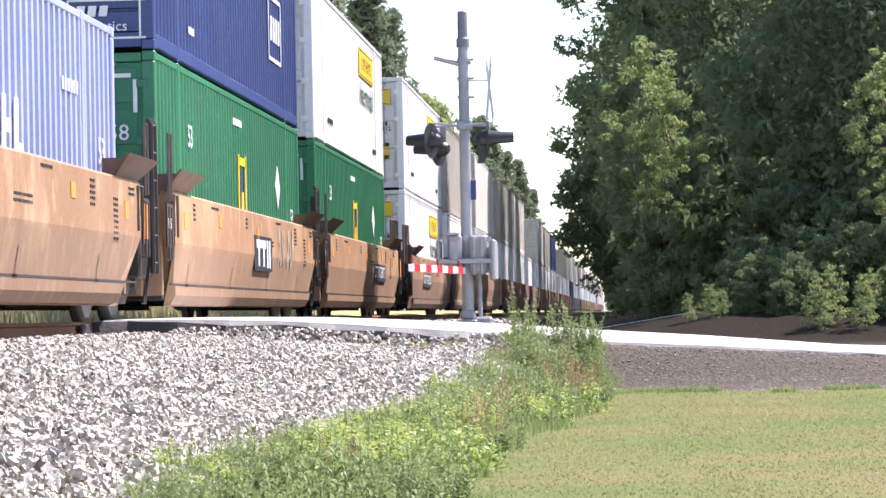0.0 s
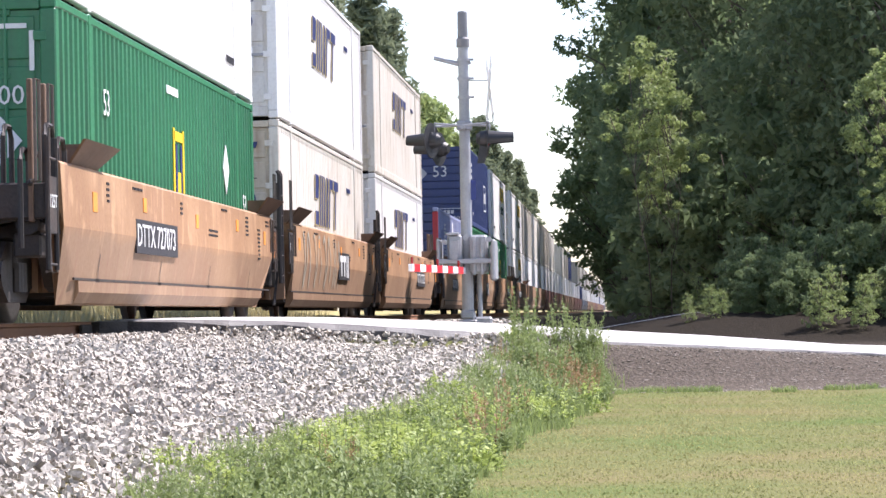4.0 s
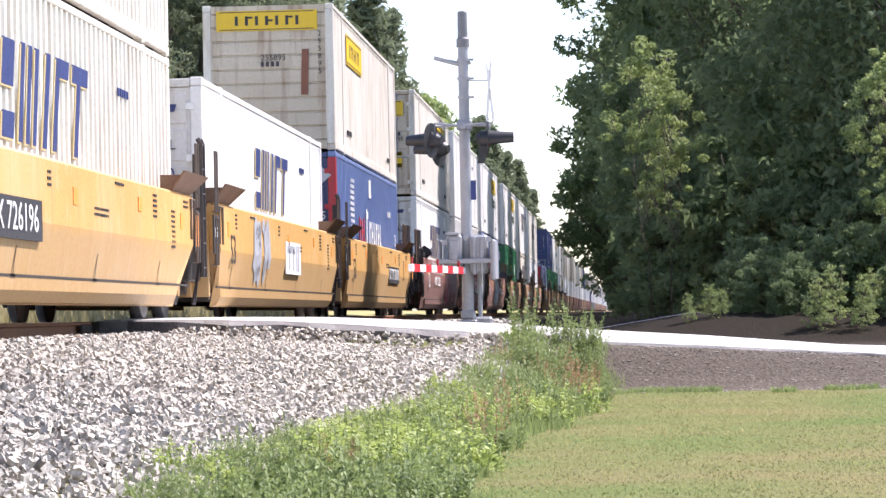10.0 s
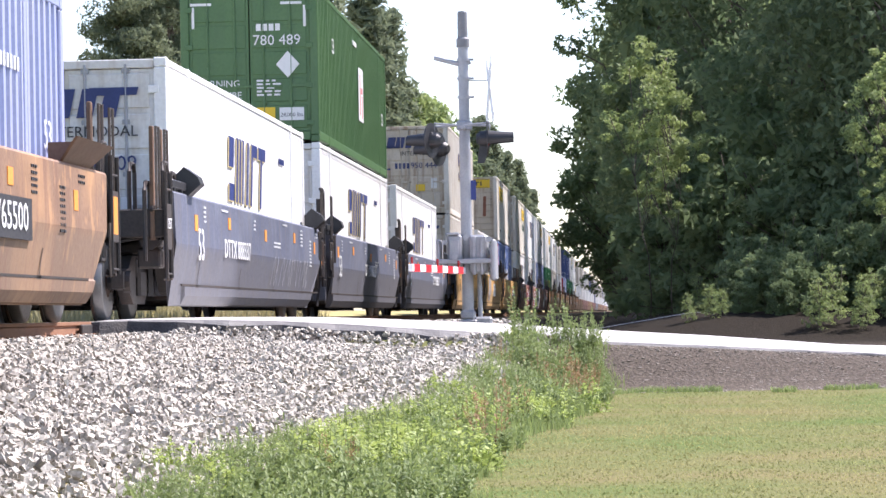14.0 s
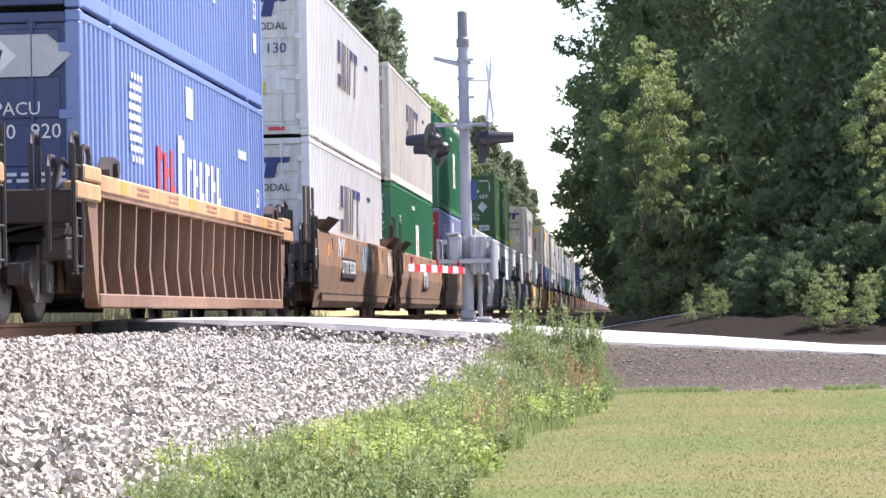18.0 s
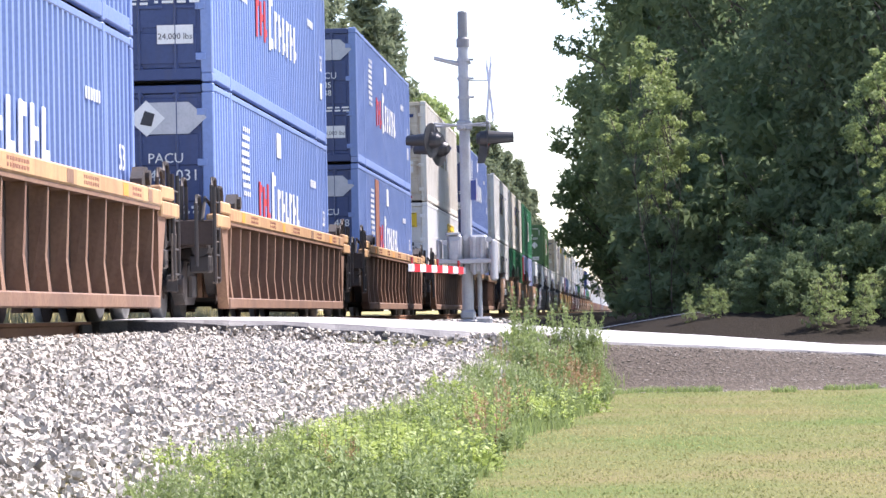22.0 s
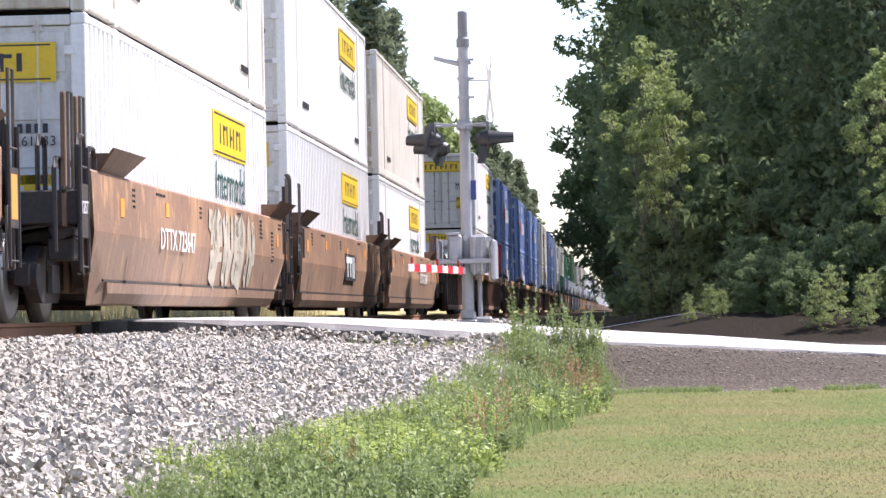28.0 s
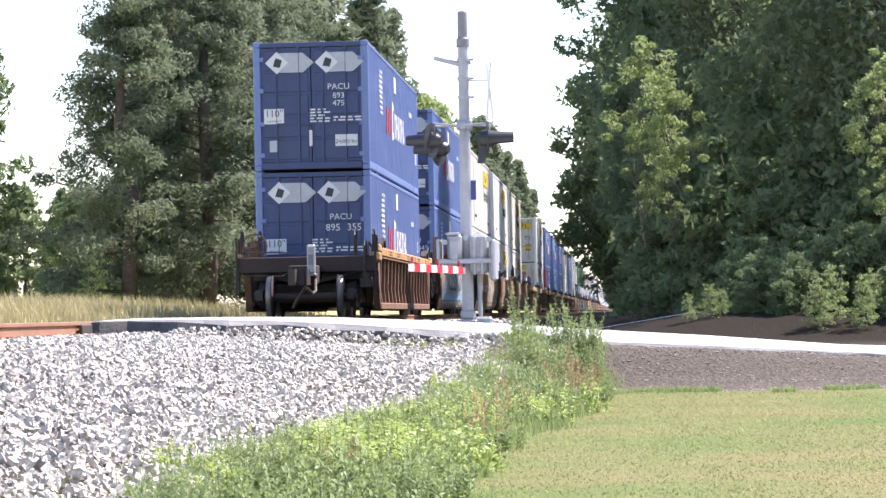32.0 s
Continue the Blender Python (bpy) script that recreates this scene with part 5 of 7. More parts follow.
def ribbed_well(c, label, detail=True):
    unit = thing("well_car", label, "freight car", "well cars of the train")
    TRAIN.append((unit, c, 0.0))
    for s in (1, -1):
        a, b = min(s * 1.40, s * 1.55), max(s * 1.40, s * 1.55)
        part("top_chord", shared(("top_chord", s), M_CHORD, lambda: Geo().box(a, b, -0.35, CL + 0.35, 1.33, 1.52, 0.02)), None, unit, "worn yellow-brown top chord")
        part("chord_flange", shared(("flange", s), M_RIBBED, lambda: Geo().box(min(s * 1.36, s * 1.53), max(s * 1.36, s * 1.53), -0.3, CL + 0.3, 1.285, 1.33)), None, unit)
        # the shade of chord and ribs is in this plate's colour
        part("side_plate", shared(("side_plate", s), M_PLATE_SHADED, lambda: Geo().box(min(s * 1.305, s * 1.325), max(s * 1.305, s * 1.325), -0.3, CL + 0.3, 0.2, 1.3)), None, unit)
        part("bottom_sill", shared(("bottom_sill", s), M_RIBBED, lambda: Geo().box(min(s * 1.34, s * 1.52), max(s * 1.34, s * 1.52), -0.3, CL + 0.3, 0.14, 0.29, 0.015)), None, unit)
        part("end_chord", shared(("end_chord", s, 1), M_CHORD, lambda: Geo().box(a, b, CL + 0.35, CL + 1.7, 1.22, 1.40, 0.02)), None, unit)
        part("end_chord", shared(("end_chord", s, 0), M_CHORD, lambda: Geo().box(a, b, -1.7, -0.35, 1.22, 1.40, 0.02)), None, unit)
        if s > 0:
            for u_, w_, m_ in ((1.1, 0.34, M_DECALO), (6.2, 0.34, M_DECALO), (10.6, 0.36, M_RIBBED), (13.9, 0.34, M_DECALO), (15.6, 0.3, M_RIBBED)):
                part("chord_patch", shared(("chord_patch", w_), m_, lambda: Geo().box(1.545, 1.553, -w_ / 2, w_ / 2, 1.355, 1.49)), None, unit, at=(0, u_, 0))
            tagged(side_bars(unit, "small_print", M_DECALT, CHORD_PRINT, x=1.553, key="chord_print"), kind="stuff")
        for i in range(16):
            if s < 0 and i % 5:
                continue
            part("rib", shared(("rib", s), M_RIBBED, lambda: g_rib(s)), None, unit, at=(0, 0.05 + i * (CL - 0.1) / 15, 0))
        part("corner_gusset", shared(("gusset", s), M_RIBBED, lambda: Geo().prism([(-0.3, 1.28), (-0.95, 1.28), (-0.72, 0.9), (-0.45, 0.3), (-0.3, 0.15)], "x", min(s * 1.36, s * 1.5), max(s * 1.36, s * 1.5))), None, unit)
        part("corner_gusset", shared(("gusset2", s), M_RIBBED, lambda: Geo().prism([(CL + 0.3, 1.28), (CL + 0.95, 1.28), (CL + 0.72, 0.9), (CL + 0.45, 0.3), (CL + 0.3, 0.15)], "x", min(s * 1.36, s * 1.5), max(s * 1.36, s * 1.5))), None, unit)
        for y in (0.35, CL - 0.95):
            part("container_lock", shared(("lock", s), M_STEEL, lambda: Geo().prism([(0, 1.5), (0.62, 1.5), (0.62, 1.6), (0.42, 1.74), (0.2, 1.74), (0, 1.6)], "x", min(s * 1.38, s * 1.52), max(s * 1.38, s * 1.52)).tube(
                [(s * 1.36, 0.31, 1.62), (s * 1.57, 0.31, 1.62)], 0.09, 10)), None, unit, at=(0, y, 0))
        for y in (0.0, CL):
            part("guide_beam", shared(("guide_beam", s, y), M_CHORD, lambda: Geo().box(a, b, (y + 0.3) if y else -1.3, (y + 1.3) if y else -0.3, 1.42, 1.58, 0.02)), None, unit)
    part("underframe", shared("underframe", M_STEEL, g_floor_beams), None, unit)
    for y in (0.0, CL):
        part("bulkhead", shared(("bulkhead", y), M_RIBBED, lambda: g_bulkhead(y)), None, unit)
        part("end_platform", shared(("end_platform", y), M_PLATE_SHADED, lambda: g_end_platform(y)), None, unit)
        part("coupler", shared(("coupler", y), M_STEEL, lambda: g_coupler(y)), None, unit)
        end_rails(unit, y, False)
    truck(unit, -1.0)
    truck(unit, CL + 1.0)
    part("brake_wheel", shared("brake_wheel", M_RIBBED, g_brake_wheel), None, unit, at=(-1.15, -1.45, 1.58))
    return unit


# ---------- the train, from its last car forwards ----------
# rear end of each unit's container along the track at 16 s
UNIT_Y = [-254.1, -230.9, -208.1, -188.9, -169.6, -146.3, -123.4, -100.1, -77.1, -54.1, -31.1, -8.0, 15.2, 34.4, 53.3, 76.4, 95.5, 114.6, 137.9, 157.0, 176.0,
          199.4, 218.5, 237.7, 260.8, 280.4, 299.9, 323.2, 342.3, 361.3, 384.3]
for k in range(36):
    UNIT_Y.append(UNIT_Y[-1] + (23.2 if k % 3 == 2 else 19.1))
WORDS = {id(BR): "weathered brown smooth-sided well car", id(OR): "faded orange-brown smooth-sided well car",
         id(YE): "bright yellow smooth-sided well car", id(RB): "red-brown smooth-sided well car", id(SL): "dark slate-blue smooth-sided well car"}


def car(paint, units, number, flap="plate", plate=True):
    out = []
    for j, u in enumerate(units):
        w = WORDS[id(paint)]
        graf = {1: " covered in blue and white graffiti", 21: " with red and white graffiti", 22: " with silver and red graffiti", 23: " with silver graffiti"}.get(u, "")
        out.append(smooth_well(UNIT_Y[u], paint, w + graf, j == 0, j == len(units) - 1, flap, number if j != 1 or paint is SL else None, plate, u, u < FULL))
    return out


WELL = {0: ribbed_well(UNIT_Y[0], "rusty brown ribbed well car at the train's end")}
WELL[1] = car(BR, [1], "646340")[0]
WELL[2], WELL[3], WELL[4] = car(BR, [2, 3, 4], "723647", "plate", False)
for u in range(5, 12):
    WELL[u] = ribbed_well(UNIT_Y[u], "rusty brown ribbed well car with yellow top chord")
WELL[12], WELL[13], WELL[14] = car(BR, [12, 13, 14], "765500")
WELL[15], WELL[16], WELL[17] = car(SL, [15, 16, 17], "888337", "guide", False)
WELL[18], WELL[19], WELL[20] = car(YE, [18, 19, 20], "726196")
WELL[21], WELL[22], WELL[23] = car(RB, [21, 22, 23], "55282", "guide", False)
WELL[24], WELL[25], WELL[26] = car(OR, [24, 25, 26], "727073")
WELL[27], WELL[28], WELL[29] = car(OR, [27, 28, 29], "729171")
WELL[30], WELL[31], WELL[32] = car(BR, [30, 31, 32], "721330")
far_paint = [BR, RB, SL, BR, BR, RB, OR, BR, RB, SL, BR, RB]
for k in range(33, 67, 3):
    for j, w in enumerate(car(far_paint[(k // 3) % 12], [q for q in (k, k + 1, k + 2) if q < 67], None)):
        WELL[k + j] = w

TXT = {C_WHITE: "white", C_CREAM: "stained cream", C_GREY: "grey-white", C_BLUE: "blue", C_PALE: "faded pale blue", C_SOFT: "sun-bleached blue", C_GREEN: "green", C_OLIVE: "olive green",
       C_NAVY: "navy blue", C_TAN: "tan"}


def load(u, level, kind, number="000 000", paint=None, rear="doors", posts=None, marks=True):
    """Puts a container of one kind on a unit: level 0 in the well, 1 on top."""
    y, z = UNIT_Y[u], CZ + level * (CH + 0.022)
    style = {"blue": "corrugated", "green": "corrugated", "swift_c": "corrugated", "hunt_c": "corrugated", "navy": "corrugated"}.get(kind, "smooth")
    paint = paint or {"blue": C_BLUE, "green": C_GREEN, "swift": C_WHITE, "swift_c": C_GREY, "hunt": C_WHITE, "hunt_c": C_GREY, "navy": C_NAVY}[kind]
    what = {"blue": "with white wording and striped disc", "green": "with white markings on its doors", "swift": "with a slanted blue company mark",
            "swift_c": "with a slanted blue company mark", "hunt": "with a yellow company panel", "hunt_c": "with a yellow company panel", "navy": "with white markings"}[kind]
    lab = f"{TXT[paint]} {'corrugated ' if style == 'corrugated' else ''}container {what}"
    ob = container(paint, style, rear, y, z, lab, u < FULL, posts)
    if u >= FULL or not marks:
        return ob
    if kind == "blue":
        marks_blue(ob, number, None if level == 0 else False, rear == "nose")
    elif kind.startswith("swift"):
        marks_swift(ob, number)
    elif kind.startswith("hunt"):
        marks_hunt(ob, number, rear == "nose", u != 20)
    elif kind == "green":
        marks_green(ob, number, warning=(u == 13), patch=(u in (24, 28, 29)))
    else:
        marks_navy(ob)
    return ob


load(0, 0, "blue", "895 355"), load(0, 1, "blue", "893 475")
load(1, 0, "blue", "898 845"), load(1, 1, "blue", "898 935")
load(2, 0, "hunt_c", "261 633", C_WHITE), load(2, 1, "hunt", "241 633", C_CREAM)
load(3, 0, "hunt_c", "251 207", C_WHITE), load(3, 1, "hunt", "258 189", C_WHITE)
load(4, 0, "hunt", "256 370"), load(4, 1, "hunt", "259 189", C_CREAM)
load(6, 0, "hunt", "268 182", rear="nose"), load(6, 1, "hunt", "257 134")
load(7, 0, "blue", "888 410", posts=C_RED, rear="nose"), load(7, 1, "blue", "881 725")
load(8, 0, "blue", "842 031", C_SOFT), load(8, 1, "blue", "896 850", C_SOFT)
load(9, 0, "blue", "884 458", C_SOFT), load(9, 1, "blue", "985 338", C_SOFT)
load(10, 0, "hunt_c", "263 040", C_WHITE), load(10, 1, "swift_c", "952 654", C_CREAM)
load(11, 0, "blue", "880 920"), load(11, 1, "blue", "890 036")
load(12, 0, "swift_c", "949 292"), load(12, 1, "swift_c", "950 130")
load(13, 0, "green", "765 111"), load(13, 1, "swift_c", "951 208", C_CREAM)
load(14, 0, "blue", "884 003", C_PALE, posts=C_RED), load(14, 1, "green", "781 153")
load(15, 0, "swift", "951 309")
load(16, 0, "swift", "953 049"), load(16, 1, "green", "780 489", C_OLIVE)
load(17, 0, "swift", "952 440")
load(18, 0, "swift_c", "950 918", C_CREAM), load(18, 1, "swift_c", "950 444", C_CREAM)
load(19, 0, "swift", "951 820")
load(20, 0, "blue", "882 515", posts=C_RED), load(20, 1, "hunt", "255 895", C_CREAM, rear="nose")
load(21, 0, "swift", "951 945"), load(21, 1, "hunt", "259 755", C_CREAM)
load(22, 0, "swift_c", "950 415", C_GREY), load(22, 1, "swift", "954 027")
load(23, 0, "blue", "881 310", C_PALE), load(23, 1, "hunt", "258 630")
load(24, 0, "green", "780 500"), load(24, 1, "hunt", "303 654")
load(25, 0, "swift", "951 600", C_CREAM), load(25, 1, "swift", "952 210")
load(26, 0, "swift", "953 310"), load(26, 1, "swift", "954 880", C_CREAM)
load(27, 0, "blue", "883 116", C_PALE, posts=C_RED, rear="nose")
load(28, 0, "green", "781 458"), load(28, 1, "navy", "784 053", rear="nose")
load(29, 0, "green", "780 210"), load(29, 1, "hunt", "257 720")
load(30, 0, "hunt", "259 041"), load(30, 1, "hunt", "258 812")
FAR_LOADS = [("hunt", "swift"), ("hunt", "swift"), ("swift_c", "swift_c"), ("hunt_c", "swift_c"), ("hunt", None), ("swift_c", "swift_c"), ("hunt", "hunt"), ("swift_c", "navy"),
             ("hunt", None), ("hunt_c", None), ("swift_c", "hunt"), ("navy", "swift"), ("swift_c", "swift_c"), ("hunt_c", "hunt"), ("swift_c", "hunt")]
for u in range(31, 67):
    lo, hi = FAR_LOADS[(u - 31) % 15]
    load(u, 0, lo)
    if hi:
        load(u, 1, hi, paint=(C_TAN if u % 2 else C_CREAM) if hi != "navy" else None)


# paint stripe on one bleached blue box, spray paint on the cars, the rear-end device, the racks
def find_container(u, level):
    return [ob for ob, y, z in TRAIN if ob.name.startswith("shipping") and y == UNIT_Y[u] and (z > 2) == bool(level)][0]


bars(find_container(9, 0), "rust_stripe", M_DECALT, "side", [(4.9, 1.5, 1.0, 2.5, 0)], "rust-brown vertical stripe")
graffiti(WELL[1], 0.2, 11.4, 0.3, 1.05, [M_DECALC], 31, "broad pale blue spray-painted ground", 11, 0.15, 0.1, 0.007)
graffiti(WELL[1], 0.6, 10.8, 0.65, 1.48, [M_DECALW, M_DECALK], 4, "large blue and white spray-painted graffiti", 9, 0.06)
graffiti(WELL[1], 11.0, 15.6, 0.45, 1.45, [M_DECALK, M_DECALY], 5, "black and yellow spray-painted graffiti", 4, 0.07)
graffiti(WELL[2], 7.5, 12.5, 0.5, 1.4, [M_FAINT], 6, "faint grey spray-painted graffiti", 4, 0.09)
graffiti(WELL[12], 7.5, 10.0, 0.9, 1.45, [M_DECALC], 7, "pale blue spray-painted squiggle", 2, 0.035)
graffiti(WELL[12], 2.5, 4.0, 1.15, 1.5, [M_DECALW], 8, "white spray-painted squiggle", 2, 0.03)
graffiti(WELL[12], 14.6, 15.6, 0.9, 1.45, [M_DECALW], 18, "white spray-painted squiggle", 2, 0.03)
graffiti(WELL[19], 3.5, 5.5, 0.6, 1.4, [M_DECALS], 9, "grey spray-painted patch", 2, 0.12)
graffiti(WELL[21], 9.0, 15.0, 0.3, 1.45, [M_GRAFR, M_DECALW], 10, "tall red and white spray-painted graffiti", 5, 0.065)
graffiti(WELL[21], 2.5, 8.0, 1.15, 1.5, [M_DECALW], 11, "white spray-painted script", 10, 0.009)
graffiti(WELL[22], 2.5, 9.5, 0.3, 1.45, [M_GRAFR, M_DECALW], 12, "tall red and white spray-painted graffiti", 6, 0.065)
graffiti(WELL[22], 11.0, 15.6, 0.3, 1.45, [M_DECALS, M_DECALW], 13, "silver bubble-letter graffiti", 3, 0.16)
graffiti(WELL[23], 6.0, 9.5, 0.3, 1.35, [M_DECALS, M_DECALW], 14, "silver bubble-letter graffiti", 3, 0.15)
graffiti(WELL[25], 1.0, 8.0, 0.5, 1.45, [M_FAINT], 15, "faint pale spray-painted scrawl", 4, 0.022)
graffiti(WELL[15], 9.0, 14.5, 0.5, 0.95, [M_DECALS], 16, "faint chalk scrawl", 5, 0.008)
graffiti(WELL[28], 10.5, 13.0, 0.8, 1.4, [M_FAINT], 17, "faint grey scrawl", 2, 0.02)

eot = part("rear_end_device", Geo().box(0.12, 0.29, -2.72, -2.52, 0.95, 1.56, 0.025).box(0.15, 0.26, -2.75, -2.68, 1.42, 1.52, 0.01).box(0.1, 0.31, -2.7, -2.54, 0.88, 0.95, 0.02), M_GALV, WELL[0], "white end-of-train device on the coupler")
part("hose", Geo().tube([(0.2, -2.6, 0.95), (0.05, -2.8, 0.6), (-0.12, -2.75, 0.35), (-0.2, -2.7, 0.2)], 0.035, 7), M_STEEL, WELL[0])
part("device_mark", Geo().box(0.15, 0.26, -2.728, -2.718, 1.12, 1.34), M_DARKGALV, eot)


def rack_load(u):
    """Blue portal racks with bundles of grey-white sheeting between them, in the otherwise empty well."""
    ob = thing("rack_load", "blue steel racks holding grey-white bundled sheeting in a well car", "cargo", group="loads of the train")
    TRAIN.append((ob, UNIT_Y[u], CZ))
    for y, zt in ((0.5, 1.85), (13.0, 1.7)):
        part("rack", Geo().box(1.02, 1.18, y - 0.08, y + 0.08, 0, zt, 0.01).box(-1.18, -1.02, y - 0.08, y + 0.08, 0, zt, 0.01).box(-1.02, 1.02, y - 0.07, y + 0.07, zt - 0.45, zt - 0.3, 0.01).prism(
            [(0.55, zt - 0.45), (0.7, zt - 0.45), (1.05, 0.7), (1.05, 0.9)], "y", y - 0.05, y + 0.05), M_RACK, ob)
        part("rack_cap", Geo().box(1.0, 1.2, y - 0.1, y + 0.1, zt, zt + 0.1, 0.02), M_REDS, ob)
    rnd = random.Random(21)
    for i in range(9):
        y = 1.5 + i * 1.25
        g = Geo()
        top = 2.0 - 0.07 * i + rnd.uniform(-0.12, 0.15)
        n = 7
        prof = [(-1.05, 0)] + [(-1.05 + 2.1 * k / (n - 1), top * rnd.uniform(0.75, 1.0)) for k in range(n)] + [(1.05, 0)]
        g.prism(prof, "y", y, y + 1.2 + rnd.uniform(0, 0.3))
        part("bundle", g, M_TARP, ob, "crumpled grey-white sheeting")
    part("rail_frame", Geo().tube([(0.9, 1.5, 1.75), (0.9, 4.5, 1.8), (0.7, 6.5, 1.5)], 0.03, 6).tube([(0.9, 4.5, 1.8), (0.9, 4.5, 1.2)], 0.03, 6).tube([(0.9, 3.0, 1.78), (0.9, 3.0, 1.2)], 0.03, 6), M_GALV, ob)
    return ob


rack_load(5)
# ---------- the crossing signal ----------
MX, MY = -2.23, 43.6
MZ = -0.14


def signal():
    base = MZ
    ob = thing("crossing_signal", "grey level-crossing signal mast with hooded lamps and lowered gate", "crossing signal",
               at=Matrix.Translation((MX, MY, base)))
    top = 4.5
    part("mast", Geo().tube([(0, 0, 0), (0, 0, top - 0.5)], [0.085, 0.075], 16), M_GALV, ob)
    part("mast_cap", Geo().tube([(0, 0, top - 0.52), (0, 0, top - 0.4), (0, 0, top - 0.38), (0, 0, top - 0.02), (0, 0, top)], [0.095, 0.095, 0.075, 0.07, 0.06], 16), M_DARKGALV, ob, "darker tapered top sleeve")
    part("base_flange", Geo().box(-0.13, 0.13, -0.13, 0.13, -0.4, 0.06, 0.02).box(-0.105, 0.105, -0.105, 0.105, 0.06, 0.2, 0.03), M_GALV, ob)
    part("conduit", Geo().tube([(0.17, 0.1, -0.1), (0.17, 0.1, 0.85)], 0.035, 10).box(0.08, 0.34, 0.0, 0.22, -0.1, 0.1, 0.03), M_GALV, ob)
    # bell arm and bands
    part("bell", Geo().tube([(-0.06, 0, 3.74), (-0.42, 0, 3.84)], 0.036, 10).tube([(-0.02, 0, 3.72), (0.1, 0, 3.78)], 0.04, 8), M_GALV, ob, "short slanted arm near the top")
    for z in (3.8, 3.53, 3.26):
        part("band", Geo().tube([(0, 0, z - 0.02), (0, 0, z + 0.02)], 0.095, 14).box(0.05, 0.15, -0.03, 0.03, z - 0.015, z + 0.015), M_GALV, ob)
    part("crossbuck_bracket", Geo().box(0.08, 0.34, -0.01, 0.01, 3.49, 3.505), M_GALV, ob)
    # crossbuck, seen nearly edge-on from along the track
    cb = Matrix.Translation((0.37, 0, 3.36)) @ Matrix.Rotation(radians(8), 4, "Z")
    for a in (45, -45):
        part("crossbuck_blade", Geo().box(-0.006, 0.006, -0.6, 0.6, -0.11, 0.11, 0.002), M_WHITE, ob, "white crossbuck board", at=cb @ Matrix.Rotation(radians(a), 4, "X") @ Matrix.Translation((0.008 if a > 0 else -0.008, 0, 0)))
    # cross arm along the track, with a lamp pair for each approach
    part("cross_arm", Geo().tube([(-0.42, -0.12, 2.84), (0.0, 0, 2.86)], 0.018, 8).tube([(0, 0, 2.86), (0.38, -0.1, 2.84)], 0.018, 8).tube([(0, -0.55, 2.8), (0, 0.55, 2.8)], 0.028, 8).box(-0.11, 0.11, -0.11, 0.11, 2.78, 2.92, 0.02), M_GALV, ob)

    def lamp(x, y, z, s, turn):
        m = Matrix.Translation((x, y, z)) @ Matrix.Rotation(radians(turn), 4, "Z")
        lp = part("lamp", Geo().tube([(0, 0, 0), (s * 0.015, 0, 0)], 0.25, 28), M_BLACK, ob, "round black lamp backing", at=m)
        n = 18
        vs = []
        for dx, rr in ((0.0, 0.115), (0.38, 0.085)):
            for q in (0, 0.006):
                for k in range(n):
                    a = math.pi * (-0.25 + 1.5 * k / (n - 1))
                    vs.append((s * dx, (rr - q) * math.cos(a), (rr - q) * math.sin(a)))
        g = Geo().add(vs, [(k, k + 1, 2 * n + k + 1, 2 * n + k) for k in range(n - 1)] + [(n + k, 3 * n + k, 3 * n + k + 1, n + k + 1) for k in range(n - 1)] +
                      [(2 * n + k, 2 * n + k + 1, 3 * n + k + 1, 3 * n + k) for k in range(n - 1)])
        part("hood", g, M_BLACK, lp, "long black lamp hood")
        part("housing", Geo().tube([(-s * 0.15, 0, 0), (-s * 0.1, 0, 0), (0, 0, 0)], [0.06, 0.1, 0.12], 18), M_BLACK, lp)
        part("lens", Geo().tube([(s * 0.016, 0, 0), (s * 0.04, 0, 0)], [0.115, 0.09], 20), M_LENS, lp, "dark red lens")
    lamp(-0.44, -0.5, 2.62, -1, -22)
    lamp(-0.40, 0.5, 2.55, -1, -22)
    lamp(0.34, -0.5, 2.63, 1, 4)
    lamp(0.296, 0.5, 2.69, 1, 4)
    part("lamp_bracket", Geo().prism([(0.2, 2.28), (0.3, 2.28), (0.4, 2.56), (0.24, 2.56)], "y", -0.53, -0.47), M_BLACK, ob)
    for x in (-0.40, 0.38):
        part("lamp_stem", Geo().tube([(x, -0.5, 2.62), (x, -0.5, 2.86), (0, -0.5, 2.82)], 0.016, 8), M_GALV, ob)
    part("small_sign", Geo().box(0.06, 0.15, -0.03, -0.02, 1.78, 2.06, 0.002), M_SIGNB, ob, "small blue notice plate")
    # gate machine
    part("gate_machine", Geo().box(-0.27, -0.06, -0.25, 0.25, 0.72, 1.28, 0.03).box(0.05, 0.3, -0.25, 0.25, 0.72, 1.27, 0.03).box(-0.29, -0.1, -0.28, 0.28, 1.27, 1.31, 0.01), M_GALV, ob)
    part("machine_cover", Geo().box(-0.24, -0.1, -0.275, -0.25, 0.85, 1.2, 0.01).box(0.09, 0.14, -0.29, -0.25, 0.7, 1.25, 0.01).box(0.2, 0.25, -0.29, -0.25, 0.7, 1.25, 0.01), M_GALV, ob)
    part("counterweight_arm", Geo().box(-0.42, 0.42, -0.34, -0.28, 0.86, 0.93, 0.01).box(0.36, 0.42, -0.36, 0.5, 0.62, 1.2, 0.02).box(-0.42, -0.37, -0.34, 0.45, 0.82, 1.22, 0.02), M_GALV, ob)
    part("counterweight", Geo().box(0.3, 0.41, 0.5, 0.9, 0.62, 1.15, 0.03), M_GALV, ob)
    for x, z in ((-0.3, 1.17), (0.33, 1.2), (-0.16, 0.95), (0.0, 1.23)):
        part("bolt", Geo().tube([(x, -0.38, z), (x, -0.28, z)], 0.04, 8), M_GALV, ob)
    # gate arm: comes out over the road towards the near side
    L = 4.2
